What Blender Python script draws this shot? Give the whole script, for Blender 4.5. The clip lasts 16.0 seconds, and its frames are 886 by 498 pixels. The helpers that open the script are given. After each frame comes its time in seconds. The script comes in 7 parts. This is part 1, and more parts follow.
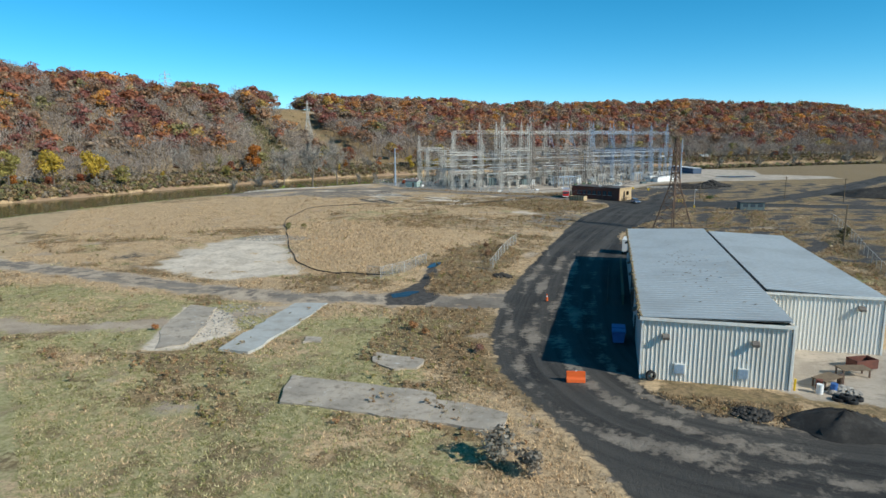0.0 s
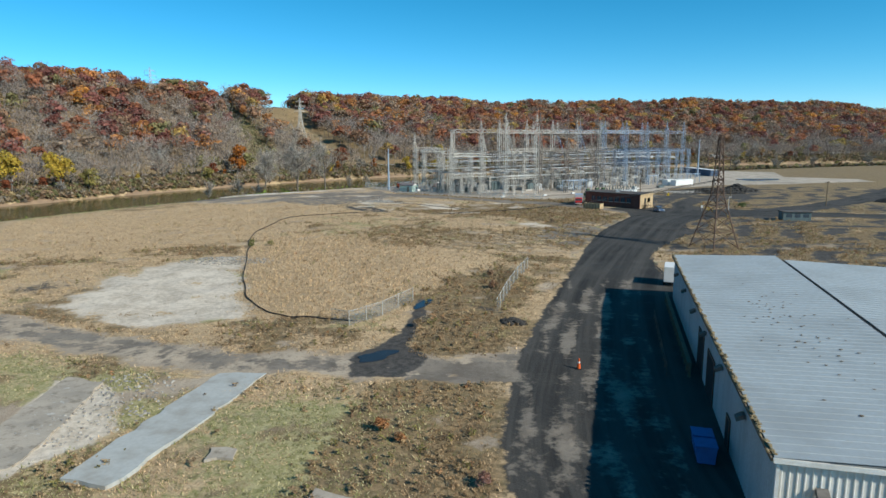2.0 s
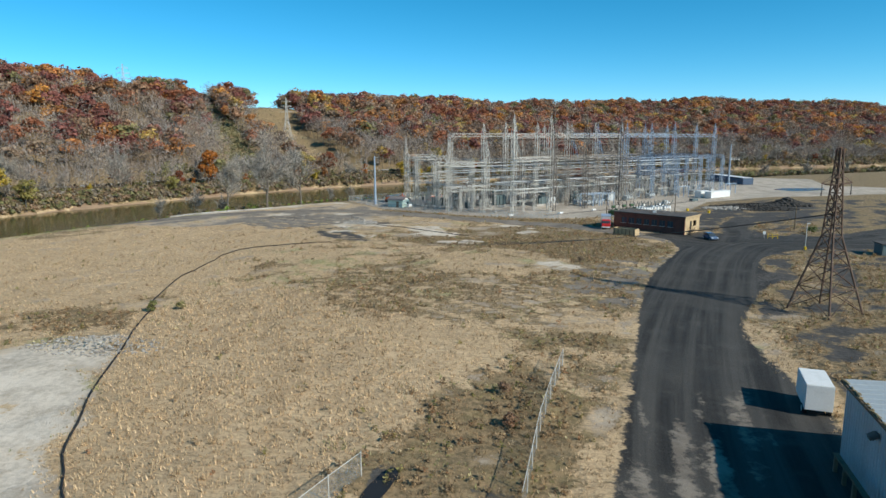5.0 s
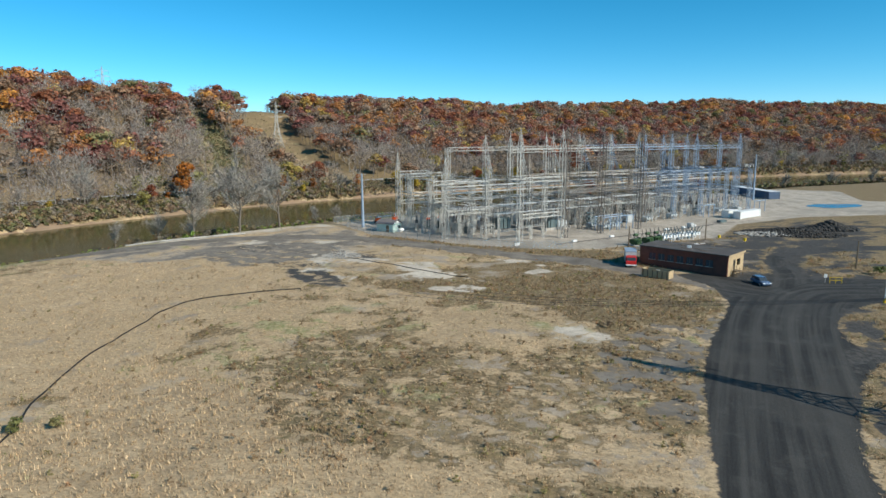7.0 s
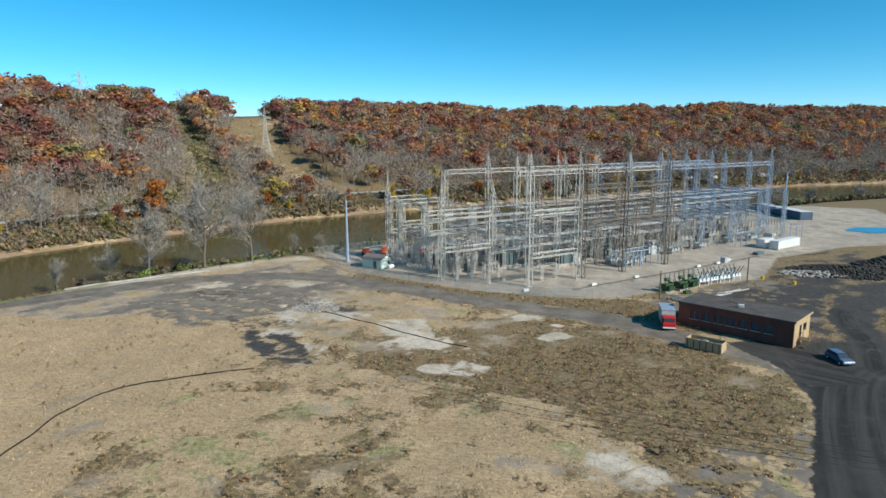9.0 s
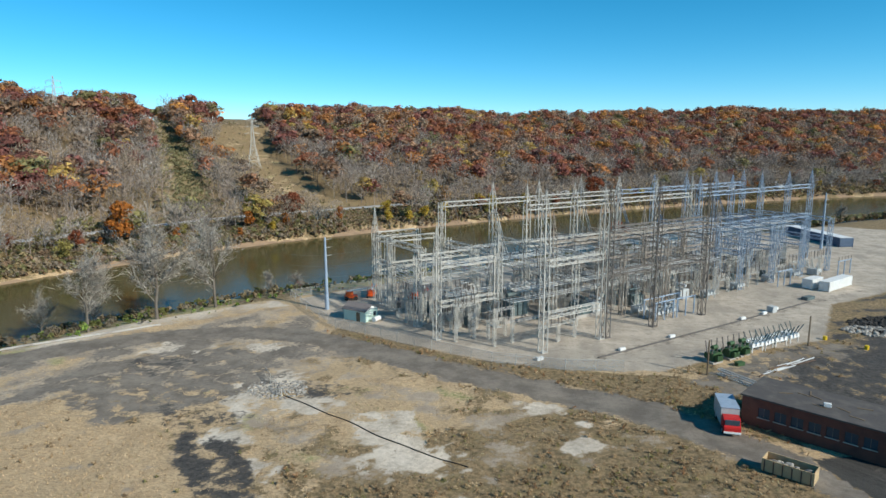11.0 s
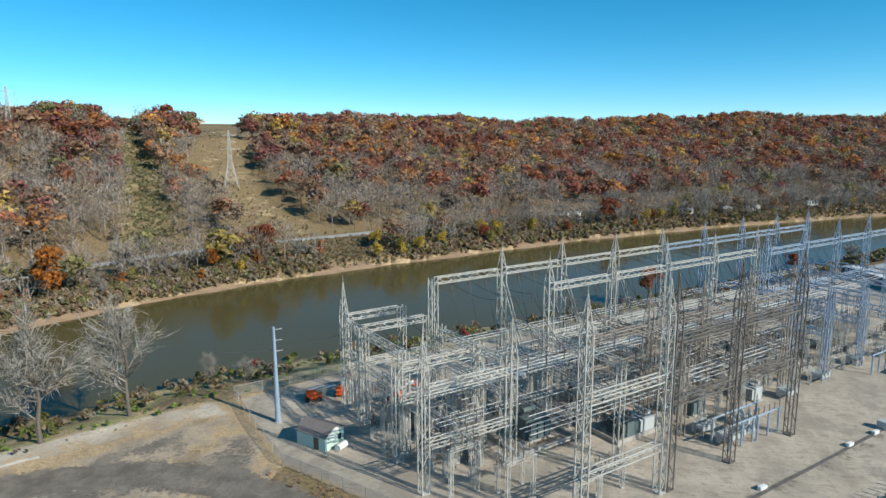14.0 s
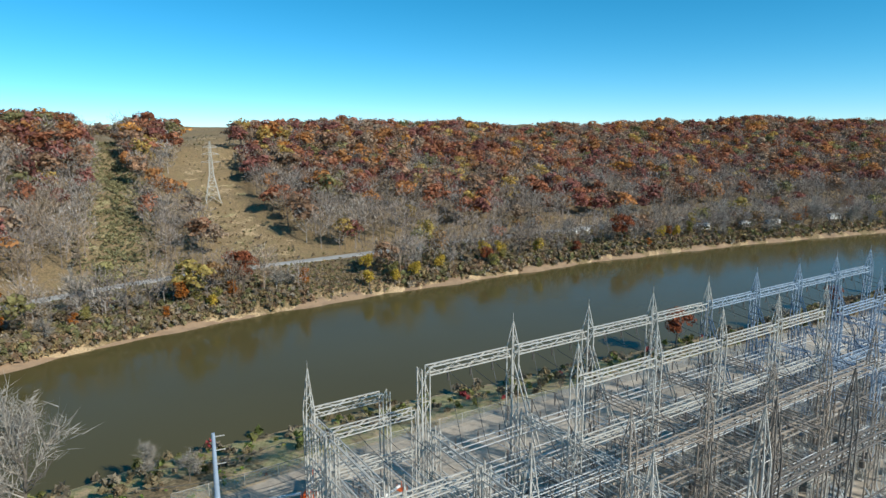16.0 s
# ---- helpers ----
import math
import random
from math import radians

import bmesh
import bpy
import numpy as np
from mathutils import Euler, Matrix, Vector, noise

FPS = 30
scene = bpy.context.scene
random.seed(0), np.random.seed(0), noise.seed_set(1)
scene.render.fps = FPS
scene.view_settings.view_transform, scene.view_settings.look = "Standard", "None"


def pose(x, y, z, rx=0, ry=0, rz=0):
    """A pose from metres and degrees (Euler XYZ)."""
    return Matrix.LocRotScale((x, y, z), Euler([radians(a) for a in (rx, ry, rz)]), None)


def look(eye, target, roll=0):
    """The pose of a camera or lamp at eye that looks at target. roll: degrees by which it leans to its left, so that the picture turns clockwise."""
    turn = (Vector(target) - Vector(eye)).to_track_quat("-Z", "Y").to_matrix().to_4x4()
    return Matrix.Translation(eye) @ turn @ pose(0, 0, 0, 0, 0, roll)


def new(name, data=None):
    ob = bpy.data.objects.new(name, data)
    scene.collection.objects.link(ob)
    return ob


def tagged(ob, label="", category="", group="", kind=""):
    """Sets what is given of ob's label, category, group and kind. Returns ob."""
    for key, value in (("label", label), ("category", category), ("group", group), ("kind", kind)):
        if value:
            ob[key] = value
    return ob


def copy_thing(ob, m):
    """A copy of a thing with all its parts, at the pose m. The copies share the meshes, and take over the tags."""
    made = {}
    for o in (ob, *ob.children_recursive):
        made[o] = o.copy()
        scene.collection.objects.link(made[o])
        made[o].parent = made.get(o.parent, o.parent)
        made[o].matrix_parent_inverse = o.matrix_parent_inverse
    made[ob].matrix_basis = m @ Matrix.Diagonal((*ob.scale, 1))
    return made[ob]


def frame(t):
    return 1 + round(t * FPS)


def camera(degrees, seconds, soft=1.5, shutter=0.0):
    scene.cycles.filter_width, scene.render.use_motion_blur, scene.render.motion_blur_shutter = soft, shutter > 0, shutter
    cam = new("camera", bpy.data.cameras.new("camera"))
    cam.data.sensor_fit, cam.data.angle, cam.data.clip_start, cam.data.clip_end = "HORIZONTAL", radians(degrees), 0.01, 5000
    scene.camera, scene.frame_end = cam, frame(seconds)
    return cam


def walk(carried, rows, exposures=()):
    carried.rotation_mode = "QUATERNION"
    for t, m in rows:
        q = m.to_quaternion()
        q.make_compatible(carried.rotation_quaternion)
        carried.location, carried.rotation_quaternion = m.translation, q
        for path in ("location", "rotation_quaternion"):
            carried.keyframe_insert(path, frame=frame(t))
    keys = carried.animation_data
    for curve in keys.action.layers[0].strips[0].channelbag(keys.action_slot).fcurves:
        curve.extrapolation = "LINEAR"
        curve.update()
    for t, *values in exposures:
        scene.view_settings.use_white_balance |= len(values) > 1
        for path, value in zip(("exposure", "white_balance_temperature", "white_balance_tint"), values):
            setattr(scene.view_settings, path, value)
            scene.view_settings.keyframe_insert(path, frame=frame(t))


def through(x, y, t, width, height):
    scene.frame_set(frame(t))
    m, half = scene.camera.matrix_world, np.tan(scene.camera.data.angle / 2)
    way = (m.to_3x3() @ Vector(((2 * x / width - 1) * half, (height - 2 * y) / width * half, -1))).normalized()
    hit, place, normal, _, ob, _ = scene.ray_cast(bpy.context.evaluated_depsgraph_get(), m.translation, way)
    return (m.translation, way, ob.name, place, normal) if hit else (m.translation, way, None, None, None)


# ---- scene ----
cam = camera(69.2, 16.0)
METRES, EYE, TILT, LEAN, TURN = 225.0, 22.6, 3.87, 0.0, 9.9
ROWS = [
    (0.0, 0.0, 0.0, 0.0, -0.04, -13.85, 0.15),
    (0.5, 0.0015, 0.0292, -0.0022, -0.01, -13.86, 0.16),
    (1.0, 0.003, 0.0584, -0.0044, 0.0, -13.85, 0.16),
    (1.5, 0.0044, 0.0882, -0.0066, 0.03, -13.86, 0.16),
    (2.0, 0.0056, 0.1188, -0.0088, 0.05, -13.86, 0.15),
    (2.5, 0.007, 0.1488, -0.0106, 0.07, -13.86, 0.16),
    (3.0, 0.0084, 0.1794, -0.0122, 0.1, -13.86, 0.16),
    (3.5, 0.0098, 0.2104, -0.0136, 0.12, -13.86, 0.18),
    (4.0, 0.011, 0.2416, -0.0144, 0.13, -13.86, 0.2),
    (6.5, 0.0186, 0.397, -0.0052, 0.23, -13.89, 0.28),
    (7.0, 0.0202, 0.4282, -0.0016, 0.26, -13.88, 0.28),
    (7.5, 0.0216, 0.4598, 0.0023, 0.28, -13.86, 0.28),
    (8.0, 0.023, 0.4912, 0.006, 0.32, -13.86, 0.28),
    (8.5, 0.0244, 0.5224, 0.0102, 0.35, -13.86, 0.27),
    (9.0, 0.0254, 0.5538, 0.0146, 0.37, -13.87, 0.24),
    (11.5, 0.0304, 0.7123, 0.0369, 0.48, -13.87, 0.17),
    (12.0, 0.0316, 0.7438, 0.0411, 0.51, -13.87, 0.2),
    (12.5, 0.0324, 0.775, 0.0457, 0.52, -13.88, 0.19),
    (13.0, 0.0334, 0.8063, 0.0498, 0.55, -13.87, 0.21),
    (13.5, 0.0341, 0.8375, 0.0541, 0.55, -13.86, 0.25),
    (14.0, 0.0351, 0.8684, 0.0589, 0.57, -13.88, 0.23),
    (14.5, 0.0357, 0.8996, 0.063, 0.58, -13.87, 0.23),
    (15.0, 0.0364, 0.9311, 0.0675, 0.59, -13.89, 0.23),
    (15.5, 0.0371, 0.9627, 0.0716, 0.6, -13.88, 0.26),
    (16.0, 0.0378, 0.9929, 0.0762, 0.6, -13.89, 0.24),
]
walk(cam, [(t, pose(0, 0, EYE, TILT, LEAN, TURN) @ pose(METRES * x, METRES * y, METRES * z, 90 + pitch, roll, yaw)) for t, x, y, z, yaw, pitch, roll in ROWS], exposures=[(0.0, 0.05, 6500.0, 5.0), (16.0, 0.05, 6500.0, 5.0)])

# ---- world, sun, exposure ----
SUN = Vector((8.65, -3.9, 6.0)).normalized()
world = bpy.data.worlds.new("sky")
scene.world = world
world.use_nodes = True
wn = world.node_tree.nodes
sky = wn.new("ShaderNodeTexSky")
sky.sky_type = "NISHITA"
sky.sun_disc = False
sky.sun_elevation = math.asin(SUN.z)
sky.sun_rotation = math.atan2(SUN.x, SUN.y)
sky.altitude = 4000
sky.air_density = 1.0
sky.dust_density = 0.0
sky.ozone_density = 5.0
wn["Background"].inputs[1].default_value = 0.148
hue = wn.new("ShaderNodeHueSaturation")
hue.inputs["Hue"].default_value = 0.479
hue.inputs["Saturation"].default_value = 1.25
world.node_tree.links.new(sky.outputs[0], hue.inputs["Color"])
world.node_tree.links.new(hue.outputs[0], wn["Background"].inputs[0])
sun = new("sun", bpy.data.lights.new("sun", "SUN"))
sun.data.energy, sun.data.angle, sun.data.color = 4.9, radians(0.55), (1.0, 0.94, 0.85)
sun.matrix_world = look(SUN * 300, (0, 0, 0))

# ---- materials ----


class Mat:
    """A small builder of node materials."""

    def __init__(self, name, rough=0.9, metal=0.0):
        self.m = bpy.data.materials.new(name)
        self.m.use_nodes = True
        self.t = self.m.node_tree
        self.b = self.t.nodes["Principled BSDF"]
        self.b.inputs["Roughness"].default_value = rough
        self.b.inputs["Metallic"].default_value = metal
        self.b.inputs["Specular IOR Level"].default_value = 0.25
        self.co = None

    def node(self, kind, **kw):
        n = self.t.nodes.new(kind)
        for k, v in kw.items():
            setattr(n, k, v)
        return n

    def put(self, socket, v):
        if hasattr(v, "links") or hasattr(v, "is_output"):
            self.t.links.new(v, socket)
        else:
            socket.default_value = v

    def coords(self):
        if self.co is None:
            self.co = self.node("ShaderNodeNewGeometry").outputs["Position"]
        return self.co

    def noise(self, scale, detail=4.0, rough=0.55, vec=None, stretch=None):
        n = self.node("ShaderNodeTexNoise")
        v = self.coords() if vec is None else vec
        if stretch:
            mp = self.node("ShaderNodeMapping")
            self.put(mp.inputs["Vector"], v)
            mp.inputs["Scale"].default_value = stretch
            v = mp.outputs[0]
        self.put(n.inputs["Vector"], v)
        n.inputs["Scale"].default_value = scale
        n.inputs["Detail"].default_value = detail
        n.inputs["Roughness"].default_value = rough
        return n.outputs["Fac"]

    def math(self, op, a, b=0.0, c=0.0):
        n = self.node("ShaderNodeMath", operation=op)
        for s, v in zip(n.inputs, (a, b, c)):
            self.put(s, v)
        return n.outputs[0]

    def ramp(self, v, lo, hi, a=0.0, b=1.0):
        n = self.node("ShaderNodeMapRange", interpolation_type="SMOOTHSTEP")
        for s, x in zip(n.inputs, (v, lo, hi, a, b)):
            self.put(s, x)
        return n.outputs[0]

    def mix(self, f, a, b, blend="MIX"):
        n = self.node("ShaderNodeMix", data_type="RGBA", blend_type=blend)
        self.put(n.inputs[0], f)
        for s, v in ((n.inputs[6], a), (n.inputs[7], b)):
            self.put(s, (*v, 1.0) if isinstance(v, tuple) and len(v) == 3 else v)
        return n.outputs[2]

    def attr(self, name, kind="GEOMETRY"):
        n = self.node("ShaderNodeAttribute", attribute_name=name)
        return n

    def color(self, v):
        self.put(self.b.inputs["Base Color"], (*v, 1.0) if isinstance(v, tuple) and len(v) == 3 else v)
        return self

    def bump(self, h, strength=0.4, dist=0.05):
        n = self.node("ShaderNodeBump")
        n.inputs["Strength"].default_value = strength
        n.inputs["Distance"].default_value = dist
        self.put(n.inputs["Height"], h)
        self.put(self.b.inputs["Normal"], n.outputs[0])
        return self


def worn(name, base, dark, rough=0.7, metal=0.0, scale=1.5, amount=0.6, fine=14.0, streak=False, bump=0.2):
    """A painted, rusty or stony surface: large stains and fine grain."""
    k = Mat(name, rough, metal)
    big = k.ramp(k.noise(scale, 5, 0.6, stretch=(1, 1, 0.18) if streak else None), 0.42, 0.72)
    small = k.noise(fine, 3, 0.6)
    c = k.mix(k.math("MULTIPLY", big, amount), base, dark)
    c = k.mix(k.ramp(small, 0.3, 0.7, 0.0, 0.35), c, tuple(v * 0.72 for v in base))
    k.color(c)
    k.put(k.b.inputs["Roughness"], k.ramp(small, 0.2, 0.8, max(rough - 0.12, 0.05), min(rough + 0.12, 1)))
    if bump:
        k.bump(small, bump, 0.02)
    return k.m


def varied(name, base, other, rough=0.85, island=True, scale=3.0):
    """Pieces or leaves that differ from one to the next."""
    k = Mat(name, rough)
    r = k.node("ShaderNodeNewGeometry").outputs["Random Per Island"] if island else k.node("ShaderNodeObjectInfo").outputs["Random"]
    c = k.mix(r, base, other)
    c = k.mix(k.ramp(k.noise(scale, 3), 0.3, 0.7, 0.0, 0.4), c, tuple(v * 0.6 for v in base))
    return k.color(c).m


def tinted(name, rough=0.9, spread=0.5, through=0.0):
    """Leaves and blades with a colour of their own on each plant."""
    k = Mat(name, rough)
    a = k.attr("tint").outputs["Color"]
    r = k.node("ShaderNodeNewGeometry").outputs["Random Per Island"]
    f = k.ramp(r, 0.0, 1.0, 1.0 - spread, 1.0 + spread * 0.6)
    c = k.mix(1.0, a, k.node("ShaderNodeCombineColor").outputs[0], "MULTIPLY")
    comb = [n for n in k.t.nodes if n.bl_idname == "ShaderNodeCombineColor"][0]
    for i in range(3):
        k.put(comb.inputs[i], f)
    k.color(c)
    if through:
        tr = k.node("ShaderNodeBsdfTranslucent")
        k.put(tr.inputs["Color"], c)
        mx = k.node("ShaderNodeMixShader")
        mx.inputs[0].default_value = through
        k.put(mx.inputs[1], k.b.outputs[0])
        k.put(mx.inputs[2], tr.outputs[0])
        k.put(k.t.nodes["Material Output"].inputs["Surface"], mx.outputs[0])
    return k.m


M_STEEL = worn("galvanised steel", (0.54, 0.52, 0.475), (0.27, 0.24, 0.20), 0.5, 0.0, 0.6, 0.6, 4.0, bump=0)
M_RUST = worn("rusty steel", (0.15, 0.10, 0.075), (0.075, 0.05, 0.04), 0.85, 0.1, 0.8, 0.8, 6.0, bump=0)
M_DARKSTEEL = worn("dark weathered steel", (0.2, 0.18, 0.16), (0.1, 0.08, 0.07), 0.8, 0.2, 0.8, 0.8, 6.0, bump=0)
M_BROWNSTEEL = worn("brown weathered steel", (0.36, 0.31, 0.26), (0.16, 0.125, 0.10), 0.7, 0.0, 0.6, 0.7, 4.0, bump=0)
M_BLUESTEEL = worn("newer galvanised steel", (0.33, 0.41, 0.51), (0.19, 0.24, 0.32), 0.5, 0.0, 0.6, 0.5, 4.0, bump=0)
M_PORCELAIN = worn("brown porcelain", (0.2, 0.17, 0.15), (0.09, 0.07, 0.06), 0.35, 0, 3, 0.5)
M_WIRE = worn("weathered cable", (0.10, 0.10, 0.10), (0.05, 0.05, 0.05), 0.7, 0.2, 2, 0.4)
M_BUS = worn("aluminium bus", (0.64, 0.64, 0.63), (0.42, 0.41, 0.40), 0.4, 0.2, 1, 0.5)
M_TANK = worn("grey green tank paint", (0.13, 0.17, 0.17), (0.07, 0.08, 0.08), 0.55, 0, 1.2, 0.6, streak=True)
M_TANKPALE = worn("pale grey tank paint", (0.5, 0.52, 0.52), (0.3, 0.29, 0.27), 0.5, 0, 1.2, 0.6, streak=True)
M_CONCRETE = worn("pale weathered concrete", (0.45, 0.42, 0.38), (0.24, 0.21, 0.18), 0.92, 0, 0.35, 0.85, 5.0)
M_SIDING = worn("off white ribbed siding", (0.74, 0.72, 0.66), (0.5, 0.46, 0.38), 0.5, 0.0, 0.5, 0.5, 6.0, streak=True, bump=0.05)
# West wall copy of the siding, darker and bluer to paint in its shade.
M_SIDINGSHADE = worn("siding greyed for shade", (0.52, 0.55, 0.56), (0.34, 0.34, 0.33), 0.55, 0.0, 0.5, 0.6, 6.0, streak=True, bump=0.05)
M_ROOF = worn("galvanised roof sheet", (0.43, 0.46, 0.465), (0.32, 0.33, 0.325), 0.5, 0.1, 0.16, 0.7, 2.2, bump=0.05)
M_TRIM = worn("white metal trim", (0.78, 0.77, 0.72), (0.5, 0.48, 0.42), 0.5, 0, 1, 0.5)
M_BLACK = worn("black rubber", (0.025, 0.025, 0.026), (0.06, 0.055, 0.05), 0.75, 0, 2, 0.4)
# Near-black that paints in the shade of openings; also on gutter and floor.
M_DARK = worn("near-black opening shade", (0.02, 0.02, 0.022), (0.04, 0.04, 0.04), 0.8, 0, 2, 0.4)
M_ORANGE = worn("orange plastic", (0.75, 0.13, 0.03), (0.5, 0.1, 0.03), 0.5, 0, 3, 0.4)
M_RED = worn("red paint", (0.55, 0.03, 0.03), (0.3, 0.02, 0.02), 0.35, 0, 2, 0.4)
M_BLUE = worn("blue paint", (0.06, 0.16, 0.42), (0.04, 0.09, 0.22), 0.5, 0, 2, 0.4)
M_CARBLUE = worn("silver blue car paint", (0.16, 0.22, 0.33), (0.12, 0.16, 0.24), 0.22, 0.3, 2, 0.3, bump=0)
M_NAVY = worn("dark blue grey siding", (0.10, 0.14, 0.21), (0.06, 0.08, 0.12), 0.5, 0, 1, 0.4)
M_WHITE = worn("white paint", (0.8, 0.8, 0.78), (0.55, 0.54, 0.5), 0.5, 0, 1.5, 0.4)
M_YELLOW = worn("yellow paint", (0.75, 0.5, 0.03), (0.5, 0.33, 0.03), 0.5, 0, 2, 0.4)
M_GREEN = worn("green equipment paint", (0.06, 0.115, 0.05), (0.03, 0.06, 0.03), 0.5, 0, 2, 0.5)
M_MINT = worn("pale mint siding", (0.56, 0.70, 0.62), (0.42, 0.52, 0.46), 0.7, 0, 1.5, 0.4, streak=True)
M_SHEDROOF = worn("grey brown shingle", (0.23, 0.2, 0.19), (0.13, 0.11, 0.1), 0.9, 0, 2, 0.6)
M_BRICK = worn("red brick face", (0.17, 0.068, 0.05), (0.085, 0.045, 0.038), 0.9, 0, 0.7, 0.7, 7.0)
M_BRICKTAN = worn("tan brick face", (0.52, 0.38, 0.22), (0.35, 0.25, 0.15), 0.9, 0, 0.9, 0.6, 7.0)
M_FLATROOF = worn("dark tarred roof", (0.10, 0.09, 0.085), (0.17, 0.15, 0.13), 0.95, 0, 0.5, 0.8, 4.0)
M_WOOD = worn("weathered timber", (0.20, 0.15, 0.10), (0.1, 0.075, 0.055), 0.9, 0, 2, 0.6, streak=True)
M_GLASS = worn("dark window glass", (0.06, 0.08, 0.10), (0.03, 0.04, 0.05), 0.1, 0, 1, 0.4, bump=0)
M_BARK = worn("grey brown bark", (0.17, 0.145, 0.12), (0.09, 0.075, 0.06), 0.95, 0, 2, 0.6)
M_SYCAMORE = worn("pale sycamore bark", (0.62, 0.58, 0.52), (0.3, 0.26, 0.22), 0.9, 0, 1.2, 0.6)
M_RUBBLE = varied("broken stone", (0.46, 0.43, 0.38), (0.22, 0.2, 0.18))
M_COAL = varied("black waste", (0.03, 0.029, 0.028), (0.09, 0.08, 0.07))
M_LEAF = tinted("leaves", 0.85, 0.4, 0.35)
M_TWIG = tinted("twigs", 0.95, 0.4)
M_BLADE = tinted("grass blades", 0.95, 0.45, 0.2)

k = Mat("chain link", 0.5, 0.5)
k.color((0.42, 0.44, 0.43))
tr = k.node("ShaderNodeBsdfTransparent")
mx = k.node("ShaderNodeMixShader")
mx.inputs[0].default_value = 0.27
k.put(mx.inputs[1], tr.outputs[0])
k.put(mx.inputs[2], k.b.outputs[0])
k.put(k.t.nodes["Material Output"].inputs["Surface"], mx.outputs[0])
M_CHAIN = k.m

k = Mat("river water", 0.12)
k.b.inputs["Specular IOR Level"].default_value = 0.10
k.color(k.mix(k.noise(0.02, 3), (0.085, 0.070, 0.026), (0.105, 0.088, 0.036)))
k.bump(k.noise(0.9, 3, 0.6, stretch=(1, 1.6, 1)), 0.05, 0.15)
M_WATER = k.m
k = Mat("blue pond water", 0.1)
k.color(k.mix(k.noise(0.2, 2), (0.03, 0.17, 0.30), (0.04, 0.22, 0.36)))
M_POND = k.m
k = Mat("puddle water", 0.12)
k.b.inputs["Specular IOR Level"].default_value = 0.15
k.color(k.mix(k.noise(0.5, 2), (0.02, 0.02, 0.02), (0.035, 0.032, 0.03)))
M_PUDDLE = k.m

# the ground: its zones lie in two colour attributes, its wheel tracks along "flow"
k = Mat("ground", 0.95)
za, zb = k.attr("zone_a"), k.attr("zone_b")
sa, sb = k.node("ShaderNodeSeparateColor"), k.node("ShaderNodeSeparateColor")
k.put(sa.inputs[0], za.outputs["Color"])
k.put(sb.inputs[0], zb.outputs["Color"])
n_big, n_mid, n_fine, n_grain = k.noise(0.035, 5, 0.6), k.noise(0.22, 6, 0.65), k.noise(1.4, 6, 0.7), k.noise(7.0, 4, 0.7)
edge = k.math("MULTIPLY", k.math("SUBTRACT", k.math("ADD", k.math("MULTIPLY", n_mid, 0.5), k.math("MULTIPLY", n_fine, 0.5)), 0.5), 1.5)


def zone(s, lo=0.4, hi=0.6):
    return k.ramp(k.math("ADD", s, edge), lo, hi)


tan = k.mix(k.ramp(n_mid, 0.35, 0.68), (0.64, 0.46, 0.275), (0.46, 0.32, 0.185))
tan = k.mix(k.ramp(n_big, 0.42, 0.62), tan, (0.54, 0.385, 0.225))
n_tuft = k.noise(3.2, 5, 0.75)
tan = k.mix(k.ramp(n_fine, 0.5, 0.7, 0, 0.7), tan, (0.26, 0.175, 0.10))
tan = k.mix(k.ramp(n_tuft, 0.52, 0.66, 0, 0.75), tan, (0.15, 0.105, 0.06))
tan = k.mix(k.ramp(n_tuft, 0.30, 0.44, 0.6, 0), tan, (0.66, 0.50, 0.31))
wisps = k.noise(1.0, 4, 0.65, stretch=(0.9, 3.4, 1))
tan = k.mix(k.ramp(wisps, 0.45, 0.62, 0, 0.5), tan, (0.30, 0.21, 0.12))
tan = k.mix(k.ramp(n_grain, 0.45, 0.75, 0, 0.5), tan, (0.52, 0.42, 0.27))
grass = k.mix(k.ramp(n_fine, 0.35, 0.65), (0.46, 0.40, 0.215), (0.25, 0.24, 0.092))
grass = k.mix(k.ramp(n_tuft, 0.52, 0.68, 0, 0.6), grass, (0.17, 0.145, 0.07))
grass = k.mix(k.ramp(n_mid, 0.5, 0.66), grass, (0.26, 0.19, 0.115))
grass = k.mix(k.ramp(n_grain, 0.45, 0.75, 0, 0.5), grass, (0.46, 0.40, 0.23))
weeds = k.mix(k.ramp(n_fine, 0.38, 0.62), (0.33, 0.23, 0.125), (0.14, 0.105, 0.056))
weeds = k.mix(k.ramp(n_mid, 0.48, 0.66, 0, 0.55), weeds, (0.25, 0.195, 0.09))
weeds = k.mix(k.ramp(n_grain, 0.5, 0.75, 0, 0.6), weeds, (0.40, 0.29, 0.18))
dirt = k.mix(k.ramp(n_mid, 0.35, 0.65), (0.49, 0.395, 0.295), (0.34, 0.265, 0.195))
dirt = k.mix(k.ramp(n_grain, 0.4, 0.75, 0, 0.5), dirt, (0.48, 0.40, 0.30))
dirt = k.mix(k.ramp(n_tuft, 0.54, 0.68, 0, 0.6), dirt, (0.16, 0.12, 0.08))
flow = k.attr("flow").outputs["Vector"]
ruts = k.noise(1.0, 4, 0.6, vec=flow, stretch=(0.55, 0.012, 1))
ruts2 = k.noise(1.0, 3, 0.6, vec=flow, stretch=(2.2, 0.03, 1))
road = k.mix(k.ramp(ruts, 0.38, 0.62), (0.025, 0.024, 0.023), (0.074, 0.069, 0.062))
road = k.mix(k.ramp(ruts2, 0.45, 0.7, 0, 0.55), road, (0.046, 0.043, 0.040))
road = k.mix(k.ramp(n_mid, 0.5, 0.75, 0, 0.6), road, (0.098, 0.091, 0.081))
